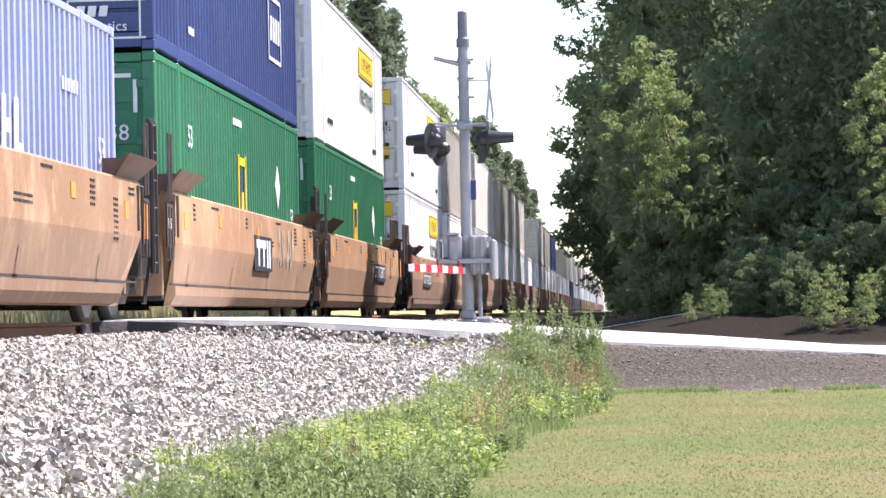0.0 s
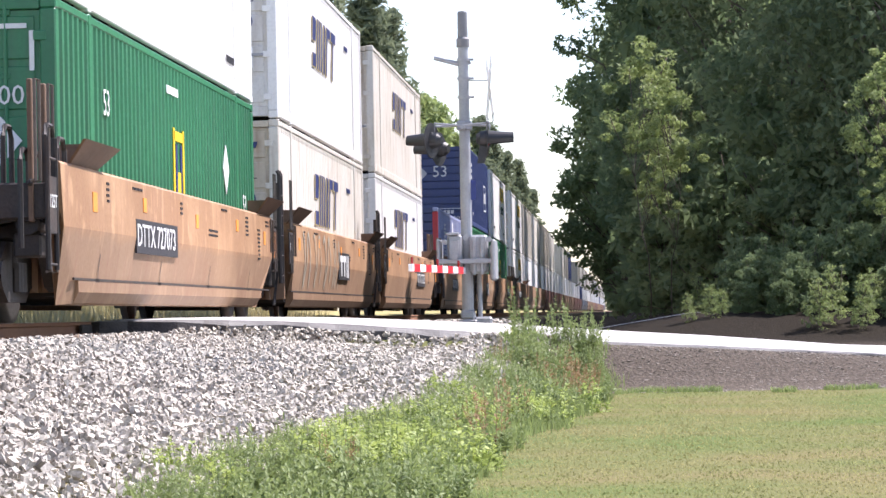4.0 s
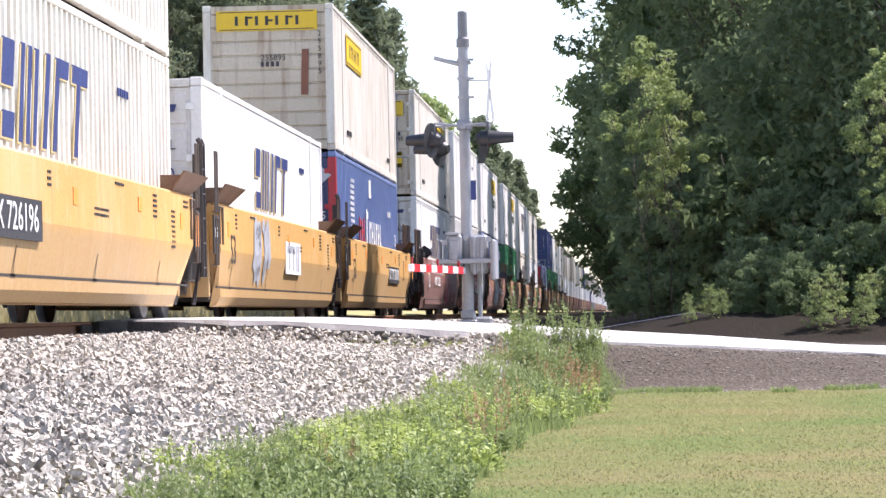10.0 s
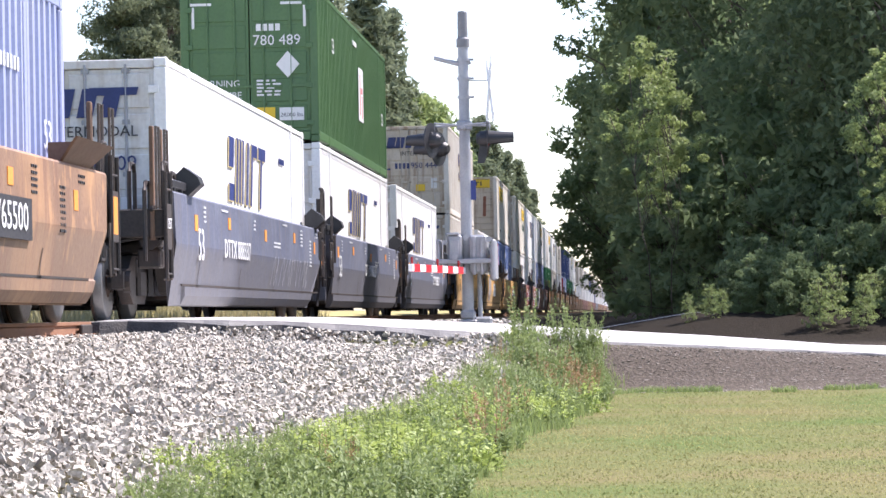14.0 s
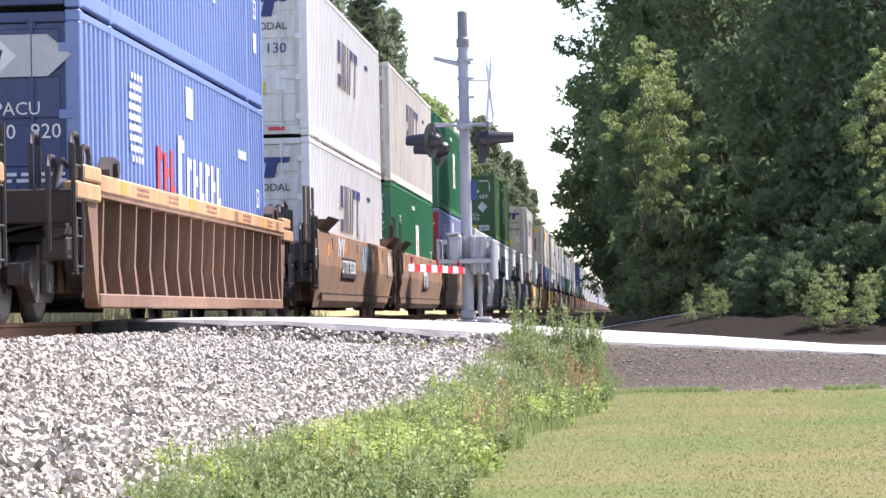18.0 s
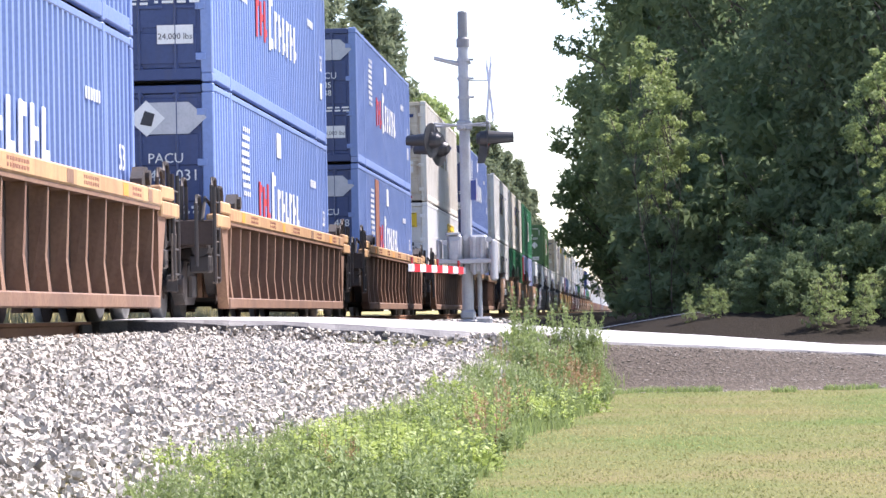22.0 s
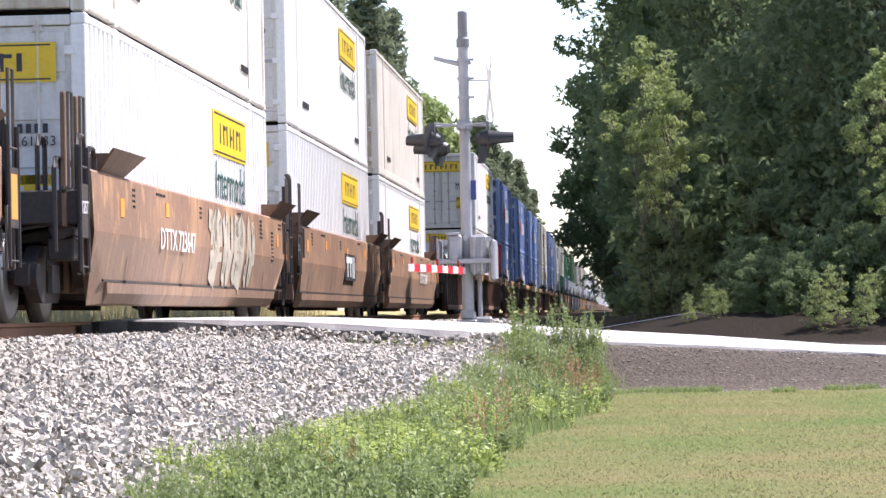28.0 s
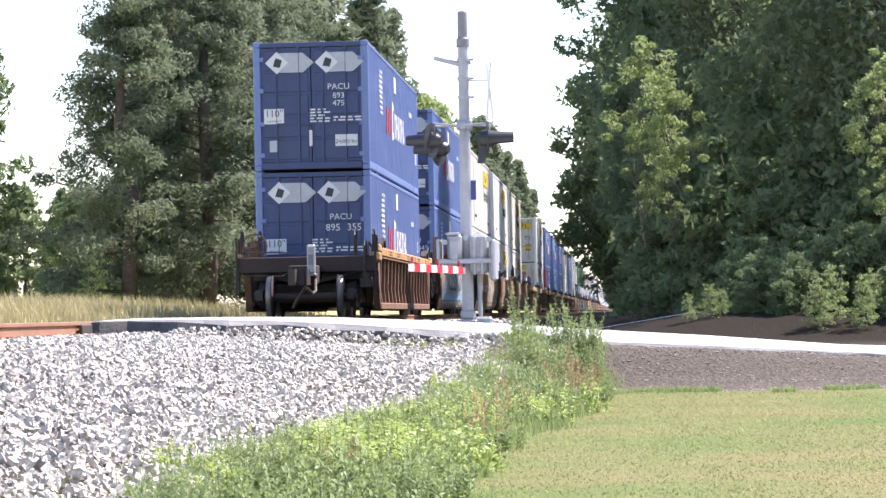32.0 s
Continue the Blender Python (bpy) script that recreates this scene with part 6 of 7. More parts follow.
    arm = part("gate_arm", Geo().box(-0.03, 0.03, -L, -0.3, -0.047, 0.047, 0.005), M_WHITE, ob, "white gate arm with red stripes", at=Matrix.Translation((0.0, 0, 0.76)) @ Matrix.Rotation(radians(-7.2), 4, "Z"))
    n = 5
    for i in range(n):
        a = -0.5 - i * 0.8
        g = Geo().add([(0.034, a, -0.049), (0.034, a - 0.4, -0.049), (0.034, a - 0.4, 0.049), (0.034, a, 0.049), (-0.034, a, -0.049), (-0.034, a - 0.4, -0.049), (-0.034, a - 0.4, 0.049), (-0.034, a, 0.049)],
                      [(0, 1, 2, 3), (4, 7, 6, 5), (0, 4, 5, 1), (3, 2, 6, 7), (0, 3, 7, 4), (1, 5, 6, 2)])
        part("stripe", g, M_REDS, arm)
    for a in (-0.7, -2.3, -4.1):
        part("arm_lamp", Geo().tube([(0, a, 0.05), (0, a, 0.09), (0, a, 0.14)], [0.012, 0.02, 0.016], 10), M_LENS, arm)
    return ob


signal()


# ---------- plants ----------
def rng(seed):
    return np.random.default_rng(seed)


def cards(P, size, r, aspect=1.6, solid=False):
    """Small leaves at points P with random turns: bent diamonds close by, single blades elsewhere."""
    n = len(P)
    a = r.normal(size=(n, 3))
    a /= np.linalg.norm(a, axis=1)[:, None]
    b = r.normal(size=(n, 3))
    b -= (b * a).sum(1)[:, None] * a
    b /= np.linalg.norm(b, axis=1)[:, None]
    s = size * r.uniform(0.6, 1.3, n)[:, None]
    if solid:
        c = np.cross(a, b) * s * 0.15
        V = np.stack([P - a * s * aspect / 2, P + b * s / 2 + c, P + a * s * aspect / 2, P - b * s / 2 + c], 1).reshape(-1, 3)
        return V, np.arange(4 * n).reshape(-1, 4)
    V = np.stack([P - a * s * aspect / 2 - b * s * 0.25, P - a * s * aspect * 0.2 + b * s * 0.7, P + a * s * aspect * 0.75], 1).reshape(-1, 3)
    return V, np.arange(3 * n).reshape(-1, 3)


def limb(g, p0, p1, r0, r1, r, bend=0.12, seg=5):
    p0, p1 = np.array(p0), np.array(p1)
    d = np.linalg.norm(p1 - p0)
    pts = [p0 + (p1 - p0) * t + r.normal(size=3) * bend * d * 0.25 * math.sin(math.pi * t) for t in np.linspace(0, 1, seg)]
    g.tube(pts, list(np.linspace(r0, r1, seg)), 6 if r0 > 0.05 else 3)
    return pts


def broad_tree(seed, height, spread, leaves, leaf_mat, low=0.15, leaf=0.16, clumps=70, thick=0.028):
    """A tapered trunk with limbs that end in clumps of leaves; returns trunk and crown meshes."""
    r = rng(seed)
    g = Geo()
    tp = limb(g, (0, 0, -0.2), (r.normal() * 0.4, r.normal() * 0.4, height * 0.85), thick * height, 0.2 * thick * height, r, 0.1, 8)
    cent, rad = [], []
    for i in range(clumps):
        t = low + (1 - low) * (i + r.uniform()) / clumps
        z = height * t
        w = spread * (math.sin(math.pi * min(1, (t - low) / (1 - low) * 0.85 + 0.15)) ** 0.6) * r.uniform(0.35, 1.05)
        an = r.uniform(0, 2 * math.pi)
        c = np.array([w * math.cos(an), w * math.sin(an), z + r.normal() * 0.3])
        cent.append(c)
        rad.append(r.uniform(0.4, 1.0) * spread * 0.3)
        if i % 3 == 0:
            k = min(len(tp) - 1, max(1, int(t * 0.75 * len(tp))))
            limb(g, tp[k], c, 0.2 * thick * height, 0.012, r, 0.25, 4)
    cent, rad = np.array(cent), np.array(rad)
    pick = r.integers(0, clumps, leaves)
    d = r.normal(size=(leaves, 3))
    d /= np.linalg.norm(d, axis=1)[:, None]
    P = cent[pick] + d * (rad[pick] * r.uniform(0.25, 1.0, leaves) ** 0.5)[:, None] * np.array([1, 1, 0.7])
    V, F = cards(P, leaf, r)
    return g.mesh("trunk", M_BARK, True), array_mesh("crown", V, F, leaf_mat)


def pine_tree(seed, height, spread, leaves, mat, leaf=0.3, start=0.25):
    r = rng(seed)
    g = Geo()
    limb(g, (0, 0, -0.2), (r.normal() * 0.3, r.normal() * 0.3, height), 0.02 * height, 0.02, r, 0.05, 8)
    cent, rad = [], []
    n = int(height * 6)
    for i in range(n):
        t = start + (1 - start) * (i + r.uniform()) / n
        an = r.uniform(0, 2 * math.pi)
        w = spread * (1.05 - t) ** 0.7 * r.uniform(0.5, 1.1)
        tip = np.array([w * math.cos(an), w * math.sin(an), height * t + 0.1 * w])
        limb(g, (0, 0, height * t - 0.1 * w), tip, 0.03, 0.01, r, 0.2, 3)
        for q in (0.5, 0.75, 1.0):
            cent.append(tip * np.array([q, q, 1]) + r.normal(size=3) * 0.15)
            rad.append(r.uniform(0.4, 0.9))
    cent, rad = np.array(cent), np.array(rad)
    pick = r.integers(0, len(cent), leaves)
    d = r.normal(size=(leaves, 3))
    d /= np.linalg.norm(d, axis=1)[:, None]
    P = cent[pick] + d * (rad[pick] * r.uniform(0.2, 1.0, leaves) ** 0.5)[:, None] * np.array([1, 1, 0.6])
    V, F = cards(P, leaf, r, 2.6)
    return g.mesh("trunk", M_BARK, True), array_mesh("crown", V, F, mat)


def tree_thing(name, meshes, label, x, y, scale=1.0, turn=0.0, group=""):
    ob = thing(name, label, "tree", group, at=Matrix.Translation((x, y, float(ground_z(x, y)))) @ Matrix.Rotation(turn, 4, "Z") @ Matrix.Scale(scale, 4))
    part("trunk", meshes[0], None, ob)
    part("crown", meshes[1], None, ob)
    return ob


M_GRAVEL2 = material("loose_gravel", (0.13, 0.11, 0.09), (0.33, 0.29, 0.245), 0.9, 0, 6, 40, 0.2, island=0.8, spec=0.1)
BROAD = [broad_tree(11, 12.0, 2.8, 48000, M_LEAF, 0.02, 0.092, 330, 0.016), broad_tree(12, 14.0, 3.0, 50000, M_LEAFD, 0.01, 0.094, 380, 0.016),
         broad_tree(13, 12.5, 2.9, 46000, M_LEAF, 0.2, 0.092, 300, 0.014)]
FARB = [broad_tree(14, 12.0, 2.9, 8500, M_LEAF, 0.02, 0.26, 200, 0.018), broad_tree(15, 14.0, 3.2, 9000, M_LEAF, 0.01, 0.26, 220, 0.018), broad_tree(16, 12.5, 3.0, 15000, M_LEAF, 0.17, 0.18, 200, 0.016)]
YOUNG = [broad_tree(21, 6.0, 0.95, 5200, M_LEAFB, 0.5, 0.055, 60, 0.0025), broad_tree(22, 13.0, 3.6, 18000, M_LEAFB, 0.1, 0.2, 180, 0.015), broad_tree(23, 2.0, 0.7, 2300, M_LEAFB, 0.05, 0.045, 90, 0.008)]
PINES = [pine_tree(31, 18.0, 3.9, 62000, M_NEEDLE, 0.072, 0.05), pine_tree(32, 15.0, 3.5, 58000, M_NEEDLE, 0.072, 0.05)]
FARP = [pine_tree(33, 19.0, 3.4, 10000, M_NEEDLE, 0.21, 0.1), pine_tree(34, 21.0, 3.8, 10000, M_NEEDLE, 0.21, 0.1)]
# wood on the near side of the line, beyond the road
r_ = rng(5)
# (9.8, 58) and (13.5, 61) stand out of view, added for their shade
RIGHT = [(2.35, 100, 2), (5.6, 55, 1), (4.6, 63, 0), (9.8, 58, 0), (3.6, 70, 1)]
FARR = [(7.4, 64, 1), (13.5, 61, 1), (3.6, 82, 1), (6.6, 78, 0), (9.5, 74, 1), (3.6, 96, 0), (6.0, 100, 1), (3.0, 114, 1), (2.6, 116, 2), (0.1, 166, 2), (-0.3, 205, 2), (4.5, 124, 0), (4.4, 136, 1), (3.6, 147, 0), (4.0, 158, 1), (3.4, 170, 0), (3.6, 182, 1), (3.4, 196, 0), 
        (-6.9, 1900, 1), (-2.5, 1700, 1), (15, 62, 0), (14, 80, 1)]
# hidden close-set row, added so its shade falls on the far train
SHADE_TREE = broad_tree(17, 13.0, 3.4, 2600, M_LEAF, 0.03, 0.5, 120, 0.018)
for k in range(36):
    y = 213 * 1.042 ** k
    tree_thing("broadleaf_tree", SHADE_TREE, "leafy green tree farther along the wood", 3.4 - 0.005 * (y - 213), y, r_.uniform(1.25, 1.5), r_.uniform(0, 6.28), "trees of the wood")
for x, y, k in RIGHT:
    tree_thing("broadleaf_tree", BROAD[k], "tall leafy green tree at the edge of a dense wood", x, y, r_.uniform(0.97, 1.08) * (1.33 if y > 90 else 1.0), r_.uniform(0, 6.28), "trees of the wood")
for x, y, k in FARR:
    tree_thing("broadleaf_tree", FARB[k], "leafy green tree farther along the wood", x, y, r_.uniform(0.92, 1.12) * (1.0 if y < 120 else 1.1 if k == 2 else 1.42), r_.uniform(0, 6.28), "trees of the wood")
for x, y, s in ((0.5, 57, 0.85), (4.25, 50, 0.68), (4.4, 49, 0.4), (0.9, 56, 0.72)):
    tree_thing("young_tree", YOUNG[0], "sunlit young tree with pale green leaves", x, y, s, r_.uniform(0, 6.28), "young trees before the wood")
for x, y, s in ((2.95, 46.5, 0.36), (3.2, 46.9, 0.42), (3.65, 46.5, 0.38), (3.9, 48, 0.32), (1.25, 51.5, 0.3), (1.5, 51.8, 0.26), (1.02, 47.6, 0.2), (1.36, 47.9, 0.24), (1.55, 48.1, 0.2), (2.6, 51, 0.35), (4.6, 46, 0.34)):
    ob = tree_thing("bush", YOUNG[2], "pale green leafy bush at the wood's edge", x, y, s, r_.uniform(0, 6.28), "bushes at the wood's edge")
    ob["category"] = "bush"
UNDER = broad_tree(24, 2.6, 1.3, 5200, M_LEAF, 0.02, 0.1, 110, 0.01)
for x, y, s in ((1.6, 66, 1.0), (2.0, 58, 1.0), (3.4, 56, 1.1), (1.2, 62, 1.1), (4.6, 53, 1.0), (6.0, 51, 1.1), (2.6, 64, 1.3), (7.4, 50, 1.2), (1.6, 76, 1.1), (1.7, 88, 1.2), (1.8, 102, 1.3), (1.9, 120, 1.4), (2.5, 48.2, 0.2), (1.9, 48.6, 0.18), (4.0, 60, 1.5), (5.6, 58, 1.5), (2.0, 145, 1.5), (1.9, 49.8, 0.3), (2.3, 49.2, 0.36), (2.75, 48.6, 0.34), (3.3, 49.2, 0.42), (3.8, 49.4, 0.5), (4.3, 49.0, 0.5), (2.1, 51.0, 0.45), (3.0, 51.2, 0.5), (4.4, 47.6, 0.4)):
    ob = tree_thing("undergrowth_bush", UNDER, "dark green bush under the trees of the wood", x, y, s, r_.uniform(0, 6.28), "bushes at the wood's edge")
    ob["category"] = "bush"
# row of trees beyond the track
LEFT = [(-15.4, 94, "p", 1, 0.9), (-13.4, 97, "p", 1, 1.02), (-16.0, 107, "p", 0, 0.86), (-12.6, 104, "p", 1, 1.0), (-16.6, 118, "b", 1, 1.1), (-13.5, 118, "p", 0, 0.95), (-18.0, 130, "p", 0, 0.9), (-15.0, 135, "q", 0, 1.0), (-17.5, 145, "q", 0, 0.9), (-15.0, 155, "q", 1, 0.9), (-14.5, 178, "q", 0, 1.02),
        (-14.5, 192, "q", 1, 0.9), (-15, 212, "y", 1, 1.15), (-15, 232, "y", 1, 1.2), (-16, 250, "y", 1, 1.25), (-15, 285, "f", 1, 1.1), (-15, 325, "q", 1, 0.98), (-15, 350, "q", 0, 1.1), (-14.5, 385, "q", 1, 0.95),
        (-14.5, 430, "q", 0, 1.1), (-14, 480, "q", 1, 0.9), (-14, 560, "f", 0, 1.0), (-14, 700, "f", 1, 1.0), (-24.5, 135, "f", 0, 0.46), (-26.0, 140, "f", 1, 0.4), (-28.5, 143, "f", 0, 0.5), (-22.6, 130, "f", 0, 0.42), (-20.8, 126, "f", 0, 0.4), (-19.3, 122, "f", 0, 0.36),
        (-22.6, 102, "f", 1, 0.72), (-21.6, 99, "f", 0, 0.55), (-16.2, 92, "k", 2, 0.8), (-18.4, 96, "k", 2, 0.6), (-17.4, 100, "k", 2, 1.1)]
for x, y, k, i, s in LEFT:
    src = {"p": PINES, "q": FARP, "b": BROAD, "y": YOUNG, "f": FARB, "k": YOUNG}[k][i]
    nm, lb = {"p": ("pine_tree", "tall dark pine tree with ragged boughs"), "q": ("pine_tree", "tall dark pine tree"), "b": ("broadleaf_tree", "dense dark green broadleaf tree"), "f": ("broadleaf_tree", "dense green broadleaf tree"),
              "y": ("young_tree", "light green leafy tree"), "k": ("bush", "light green bush")}[k]
    tree_thing(nm, src, lb + " beyond the railway", x, y, s, r_.uniform(0, 6.28), "trees beyond the track")


def scatter_stones():
    r = rng(7)
    n = 48000
    y = 13.5 + (34.75 - 13.5) * r.uniform(size=n) ** 0.9
    x = -6.9 + (toe_x(y) + 0.35 + 6.9) * r.uniform(size=n)
    far = 3000
    x[:far], y[:far] = -5.3 + 4.1 * r.uniform(size=far), 42.5 + 5 * r.uniform(size=far) ** 1.4
    z = ground_z(x, y)
    keep = ~(((y > ROAD_Y0 - 0.1 - 0.25 * (x < -5.2)) & (y < ROAD_Y1 + 0.2)) | ((np.abs(x - XC - 0.7535) < 0.1)))
    x, y, z = x[keep], y[keep], z[keep]
    n = len(x)
    base = np.array([(i, j, k) for i in (-1, 1) for j in (-1, 1) for k in (-1, 1)], float) * 0.62
    quad = np.array([(0, 1, 3, 2), (4, 6, 7, 5), (0, 4, 5, 1), (2, 3, 7, 6), (0, 2, 6, 4), (1, 5, 7, 3)])
    S = base[None] * r.uniform(0.75, 1.15, (n, 8, 1)) + r.normal(size=(n, 8, 3)) * 0.13
    S *= (0.017 + 0.019 * r.uniform(size=n) ** 1.5)[:, None, None] * np.array([1.4, 1, 0.8])
    q = r.normal(size=(n, 4))
    q /= np.linalg.norm(q, axis=1)[:, None]
    w, a, b, c = q.T
    R = np.stack([np.stack([1 - 2 * (b * b + c * c), 2 * (a * b - c * w), 2 * (a * c + b * w)], 1),
                  np.stack([2 * (a * b + c * w), 1 - 2 * (a * a + c * c), 2 * (b * c - a * w)], 1),
                  np.stack([2 * (a * c - b * w), 2 * (b * c + a * w), 1 - 2 * (a * a + b * b)], 1)], 1)
    S = np.einsum("nij,nkj->nki", R, S)
    P = np.stack([x, y, z + r.uniform(-0.01, 0.055, n) - 0.05 * step(-5.55, -5.8, x)], 1)
    rusty = x < -5.75 + 0.5 * r.uniform(size=n) ** 2
    for which, name, mat, label in ((~rusty, "ballast_stones", M_STONE, "pale grey angular crushed stones"), (rusty, "fouled_ballast", M_STONERUST, "rust-brown crushed stones beside the rail")):
        V = (S + P[:, None])[which].reshape(-1, 3)
        F = (quad[None] + 8 * np.arange(which.sum())[:, None, None]).reshape(-1, 4)
        tagged(part(name, array_mesh(name, V, F, mat), None, track, label), kind="stuff")


scatter_stones()


def scatter_gravel():
    r = rng(17)
    n = 8500
    x = -1.5 + 7.5 * r.uniform(size=n)
    y = 32.3 + 2.2 * r.uniform(size=n) ** 0.7
    P = on_ground(x, y) + np.array([0, 0, 0.002])
    base = np.array([(1, 0, 0), (-1, 0, 0), (0, 1, 0), (0, -1, 0), (0, 0, 0.8), (0, 0, -0.8)], float)
    tri = np.array([(0, 2, 4), (2, 1, 4), (1, 3, 4), (3, 0, 4), (2, 0, 5), (1, 2, 5), (3, 1, 5), (0, 3, 5)])
    S = (base[None] * r.uniform(0.6, 1.4, (n, 6, 1)) + r.normal(size=(n, 6, 3)) * 0.2) * (0.005 + 0.012 * r.uniform(size=n) ** 4)[:, None, None] * np.array([1.5, 1, 0.6])
    V = (S + P[:, None]).reshape(-1, 3)
    F = (tri[None] + 6 * np.arange(n)[:, None, None]).reshape(-1, 3)
    thing("slope_gravel", "loose brown-grey gravel on the road's slopes", "gravel", kind="stuff", data=array_mesh("slope_gravel", V, F, M_GRAVEL2))


def on_ground(x, y):
    return np.stack([x, y, ground_z(x, y)], 1)


scatter_gravel()


def blades(P, h, w, r, lean=0.5):
    """Tapered blades standing on points P."""
    n = len(P)
    a = r.uniform(0, 2 * math.pi, n)
    d = np.stack([np.cos(a), np.sin(a), np.zeros(n)], 1)
    side = np.stack([-np.sin(a), np.cos(a), np.zeros(n)], 1) * (w * r.uniform(0.6, 1.3, n))[:, None]
    hh = (h * r.uniform(0.5, 1.3, n))[:, None]
    up = np.array([0, 0, 1.0])
    k = r.uniform(0.1, lean, n)[:, None]
    m = P + up * hh * 0.55 + d * hh * k * 0.25
    t = P + up * hh + d * hh * k
    V = np.stack([P - side, P + side, m + side * 0.7, m - side * 0.7, t], 1).reshape(-1, 3)
    o = 5 * np.arange(n)[:, None]
    F = np.concatenate([o + np.array([[0, 1, 2]]), o + np.array([[0, 2, 3]]), o + np.array([[3, 2, 4]])])
    return V, F


def band(y):
    """The weeds' strip between ballast and lawn: its two wavering edges."""
    return (np.interp(y, [13, 16, 18, 20, 23, 26, 30, 34.5], [-2.3, -2.5, -2.68, -2.5, -2.15, -1.85, -1.45, -1.2]) + 0.08 * np.sin(3.1 * y),
            np.interp(y, [15, 22, 26, 34.5], [-1.0, -1.0, -0.55, -0.2]) + 0.1 * np.sin(2.3 * y + 1) + 0.06 * np.sin(6.1 * y))


def plant_grass():
    r = rng(8)
    n = 46000
    y = 13 + 20.2 * r.uniform(size=n) ** 1.0
    x = -1.4 + (y * 0.09 + 1.8) * r.uniform(size=n)
    k = (x > band(y)[1] - 0.2) & (y < 32.3 + 0.5 * np.sin(1.3 * x + 1) + 0.35 * np.sin(4.3 * x) + 0.3 * r.normal(size=n))
    x, y = x[k], y[k]
    V, F = blades(on_ground(x, y), np.full(len(x), 0.011), np.full(len(x), 0.004), r, 2.5)
    tagged(thing("lawn_grass", "short mown grass, part green and part straw", "grass", kind="stuff", data=array_mesh("lawn_grass", V, F, M_LAWN)))
    # dry grass field beyond the track
    n = 22000
    y = 44 + 60 * r.uniform(size=n)
    x = -10.0 - 14 * r.uniform(size=n)
    V, F = blades(on_ground(x, y), np.full(n, 0.42), np.full(n, 0.012), r, 0.6)
    tagged(thing("field_grass", "tall dry grass beyond the railway", "grass", kind="stuff", data=array_mesh("field_grass", V, F, M_TANGRASS)))


plant_grass()


def weed_mesh(seed, height, leaves, length, mat, spread=0.12, stems=10, width=0.16, rise=0.9):
    """Upright thin stems, each set with narrow leaves that point up and out."""
    r = rng(seed)
    g = Geo()
    V = []
    for i in range(stems):
        a, q = r.uniform(0, 2 * math.pi), spread * math.sqrt(r.uniform(0.02, 1))
        foot = np.array([math.cos(a) * q, math.sin(a) * q, -0.03])
        h = height * r.uniform(0.45, 1.05) * (1 - 0.25 * q / spread)
        top = foot + np.array([r.normal() * 0.1 * h + math.cos(a) * 0.05, r.normal() * 0.1 * h + math.sin(a) * 0.05, h])
        pts = np.array(limb(g, foot, top, 0.004, 0.0015, r, 0.12, 4))
        n = leaves // stems
        t = r.uniform(0.12, 1.0, n)
        i0 = np.clip((t * 3).astype(int), 0, 2)
        f = (t * 3 - i0)[:, None]
        P = pts[i0] * (1 - f) + pts[i0 + 1] * f
        an = r.uniform(0, 2 * math.pi, n)
        d = np.stack([np.cos(an), np.sin(an), r.uniform(0.3, 1.7, n) * rise], 1)
        d /= np.linalg.norm(d, axis=1)[:, None]
        L = (length * r.uniform(0.5, 1.3, n) * (1.15 - 0.55 * t))[:, None]
        s = np.stack([-np.sin(an), np.cos(an), r.normal(size=n) * 0.4], 1) * L * width
        V.append(np.stack([P, P + d * L * 0.5 + s, P + d * L + np.array([0, 0, -0.15]) * L, P + d * L * 0.5 - s], 1).reshape(-1, 3))
    V = np.concatenate(V)
    return g.mesh("stems", M_WEEDDRY if mat is M_WEEDDRY else M_WEED), array_mesh("leaves", V, np.arange(len(V)).reshape(-1, 4), mat)


WEEDS = [weed_mesh(41, 0.36, 460, 0.06, M_WEED, 0.15, 18), weed_mesh(42, 0.58, 520, 0.06, M_WEED, 0.14, 14), weed_mesh(43, 0.3, 460, 0.06, M_WEEDPALE, 0.18, 18, 0.24, 0.6),
         weed_mesh(44, 0.8, 560, 0.065, M_WEED, 0.12, 10), weed_mesh(45, 0.46, 420, 0.05, M_WEEDDRY, 0.13, 16)]


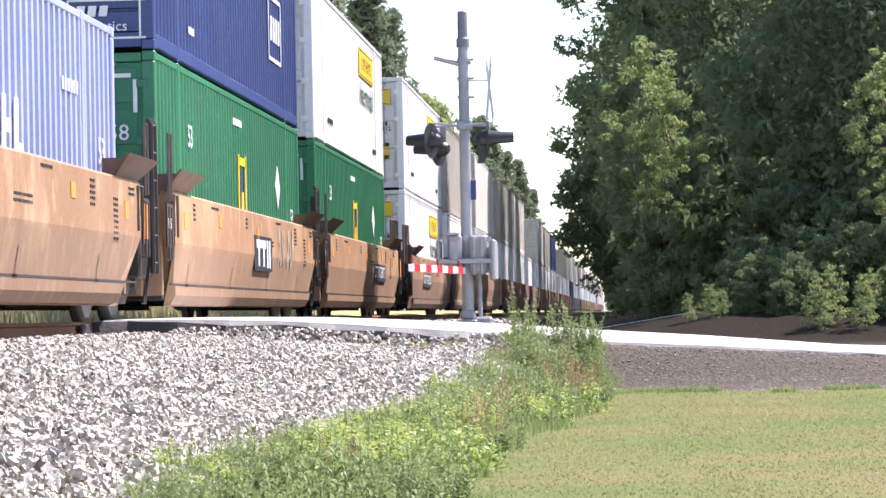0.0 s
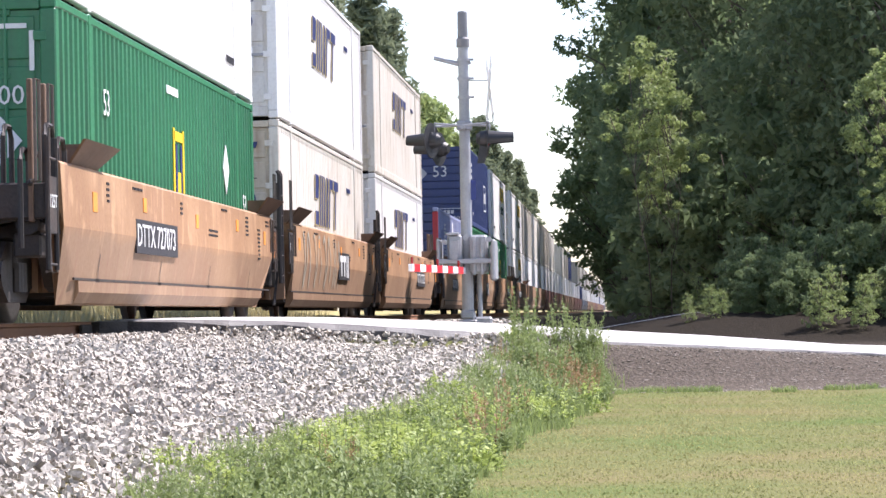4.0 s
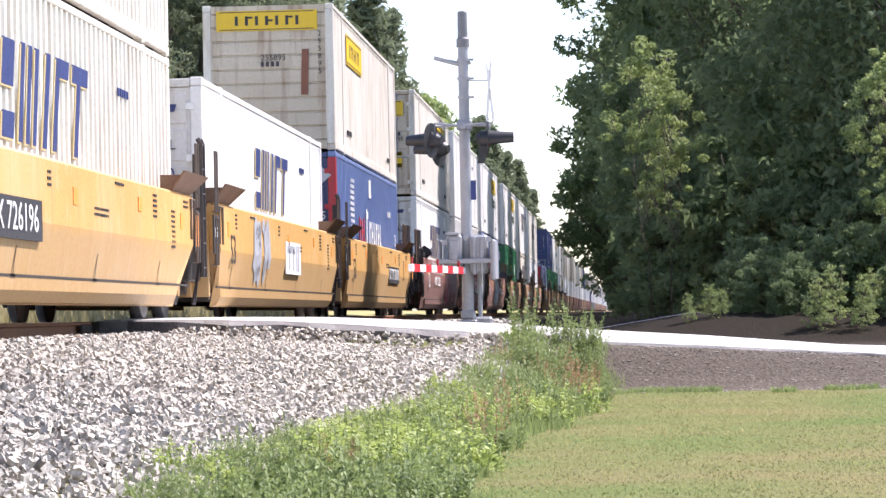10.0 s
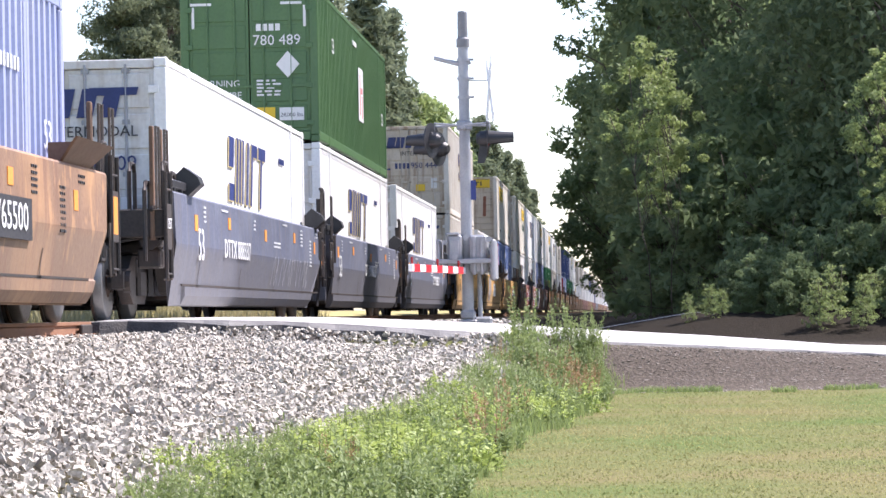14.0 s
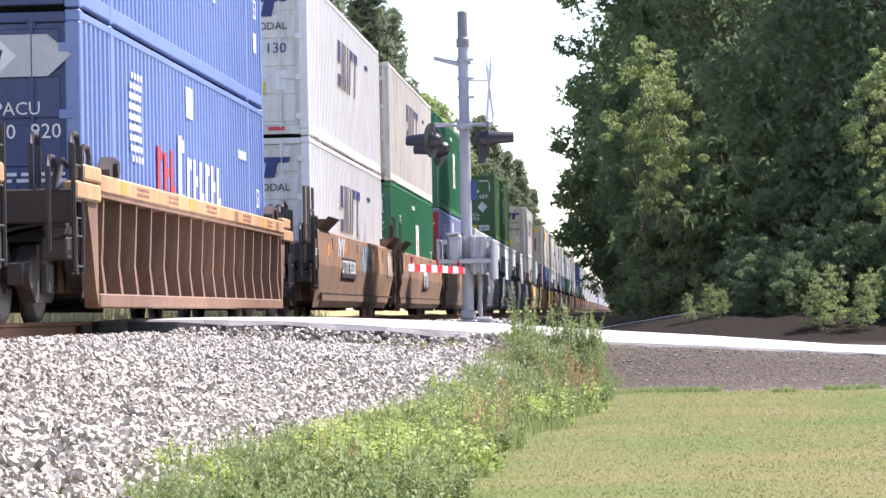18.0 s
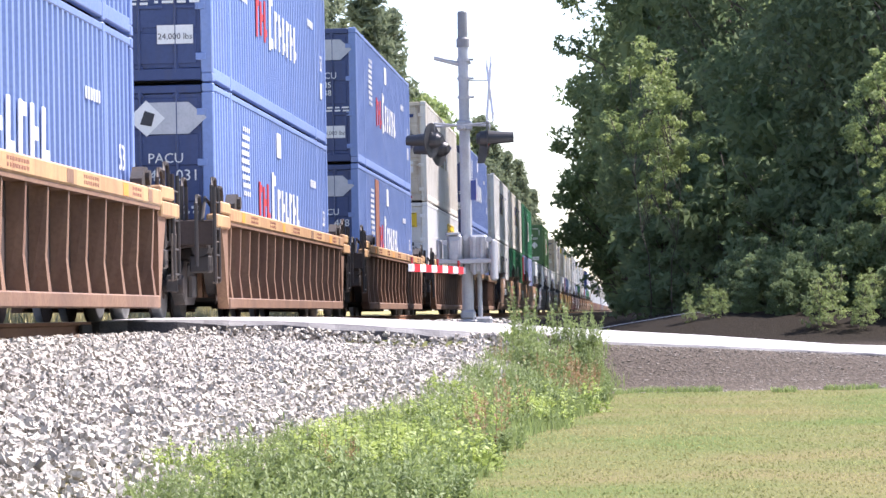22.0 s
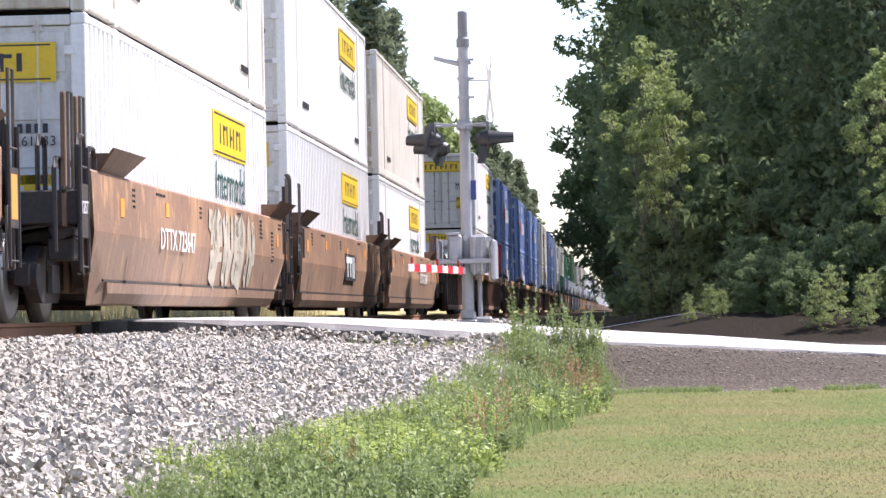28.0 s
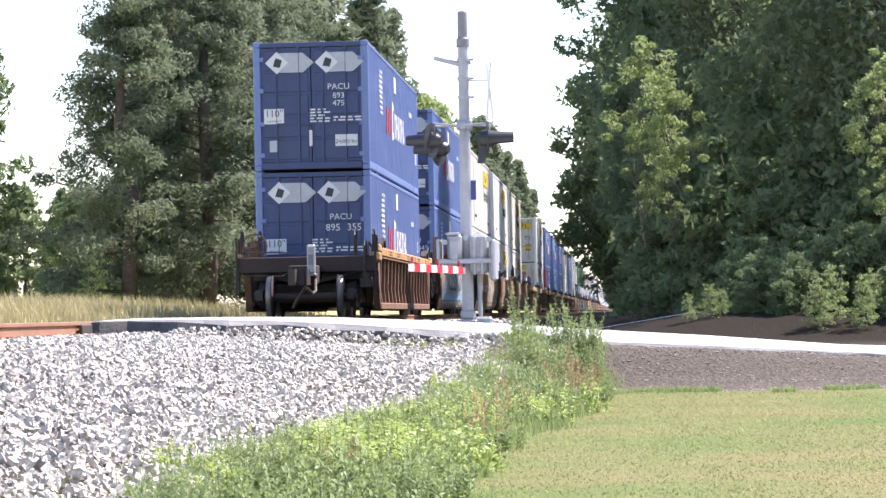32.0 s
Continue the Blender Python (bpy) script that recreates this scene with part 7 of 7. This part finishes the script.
def plant_weeds():
    r = rng(9)
    for n in range(298):
        y = 14.8 + 19.6 * r.uniform() ** 1.1
        a, b = band(y)
        x = a + (b - a) * r.uniform()
        if y < 31.3 or x < -1.15:
            pale = 0.55 if 18.5 < y < 26.5 else 0.2
            i = int(r.choice([0, 2, 4], p=[0.98 - pale, pale, 0.02]))
            s = r.uniform(0.75, 1.3) * (0.7 if x < band(y)[0] + 0.35 else 1.0)
        else:
            i = int(r.choice([0, 1, 3, 4], p=[0.25, 0.45, 0.25, 0.05]))
            s = r.uniform(0.8, 1.25) * (1.0 if x < -0.8 else 0.85)
        if n < 9:
            x, y, i, s = r.uniform(-0.68, -0.36), r.uniform(29.4, 31.4), 4, r.uniform(0.8, 1.15)
        ob = thing("weed", {4: "dry brown weed stalks at the ballast's edge"}.get(i, "leafy green weed at the ballast's edge"), "weed", "weeds along the ballast",
                   at=Matrix.Translation((x, y, float(ground_z(x, y)))) @ Matrix.Rotation(r.uniform(0, 6.28), 4, "Z") @ Matrix.Scale(s, 4))
        tagged(part("stalk", WEEDS[i][0], None, ob), kind="stuff")
        tagged(part("foliage", WEEDS[i][1], None, ob), kind="stuff")
    # grass between the weeds
    n = 32000
    y = 14 + 20.3 * r.uniform(size=n)
    a, b = band(y)
    x = a + (b - a) * (0.5 + 0.5 * np.sin(r.uniform(-1.57, 1.57, n))) + r.normal(size=n) * 0.07
    V, F = blades(on_ground(x, y), 0.05 + np.where(y < 20, 0.08, 0.13) * r.uniform(size=n) ** 1.6, np.full(n, 0.0035), r, 0.6)
    n = 5000
    x = -1.0 + 6.0 * r.uniform(size=n)
    y = 32.35 + 0.3 * np.sin(2.7 * x) + 0.15 * np.sin(7 * x) + r.normal(size=n) * 0.1
    k = np.sin(3.3 * x) + np.sin(8.1 * x + 1) > -0.2
    V2, F2 = blades(on_ground(x[k], y[k]), np.full(k.sum(), 0.06), np.full(k.sum(), 0.004), r, 0.9)
    V, F = np.concatenate([V, V2]), np.concatenate([F, F2 + len(V)])
    tagged(thing("weed_grass", "rough green grass along the ballast", "grass", kind="stuff", data=array_mesh("weed_grass", V, F, M_WEEDGRASS)))


plant_weeds()


# ---------- what moves ----------
def travel(t):
    q = t - 16.0
    return 19.59934 * q + 0.03097525 * q * q + 0.0000606 * q ** 3


def motions():
    times = [4.0 * k for k in range(9)]
    for ob, y, z in TRAIN:
        walk(ob, [(t, pose(XC, y + travel(t), z)) for t in times])


motions()
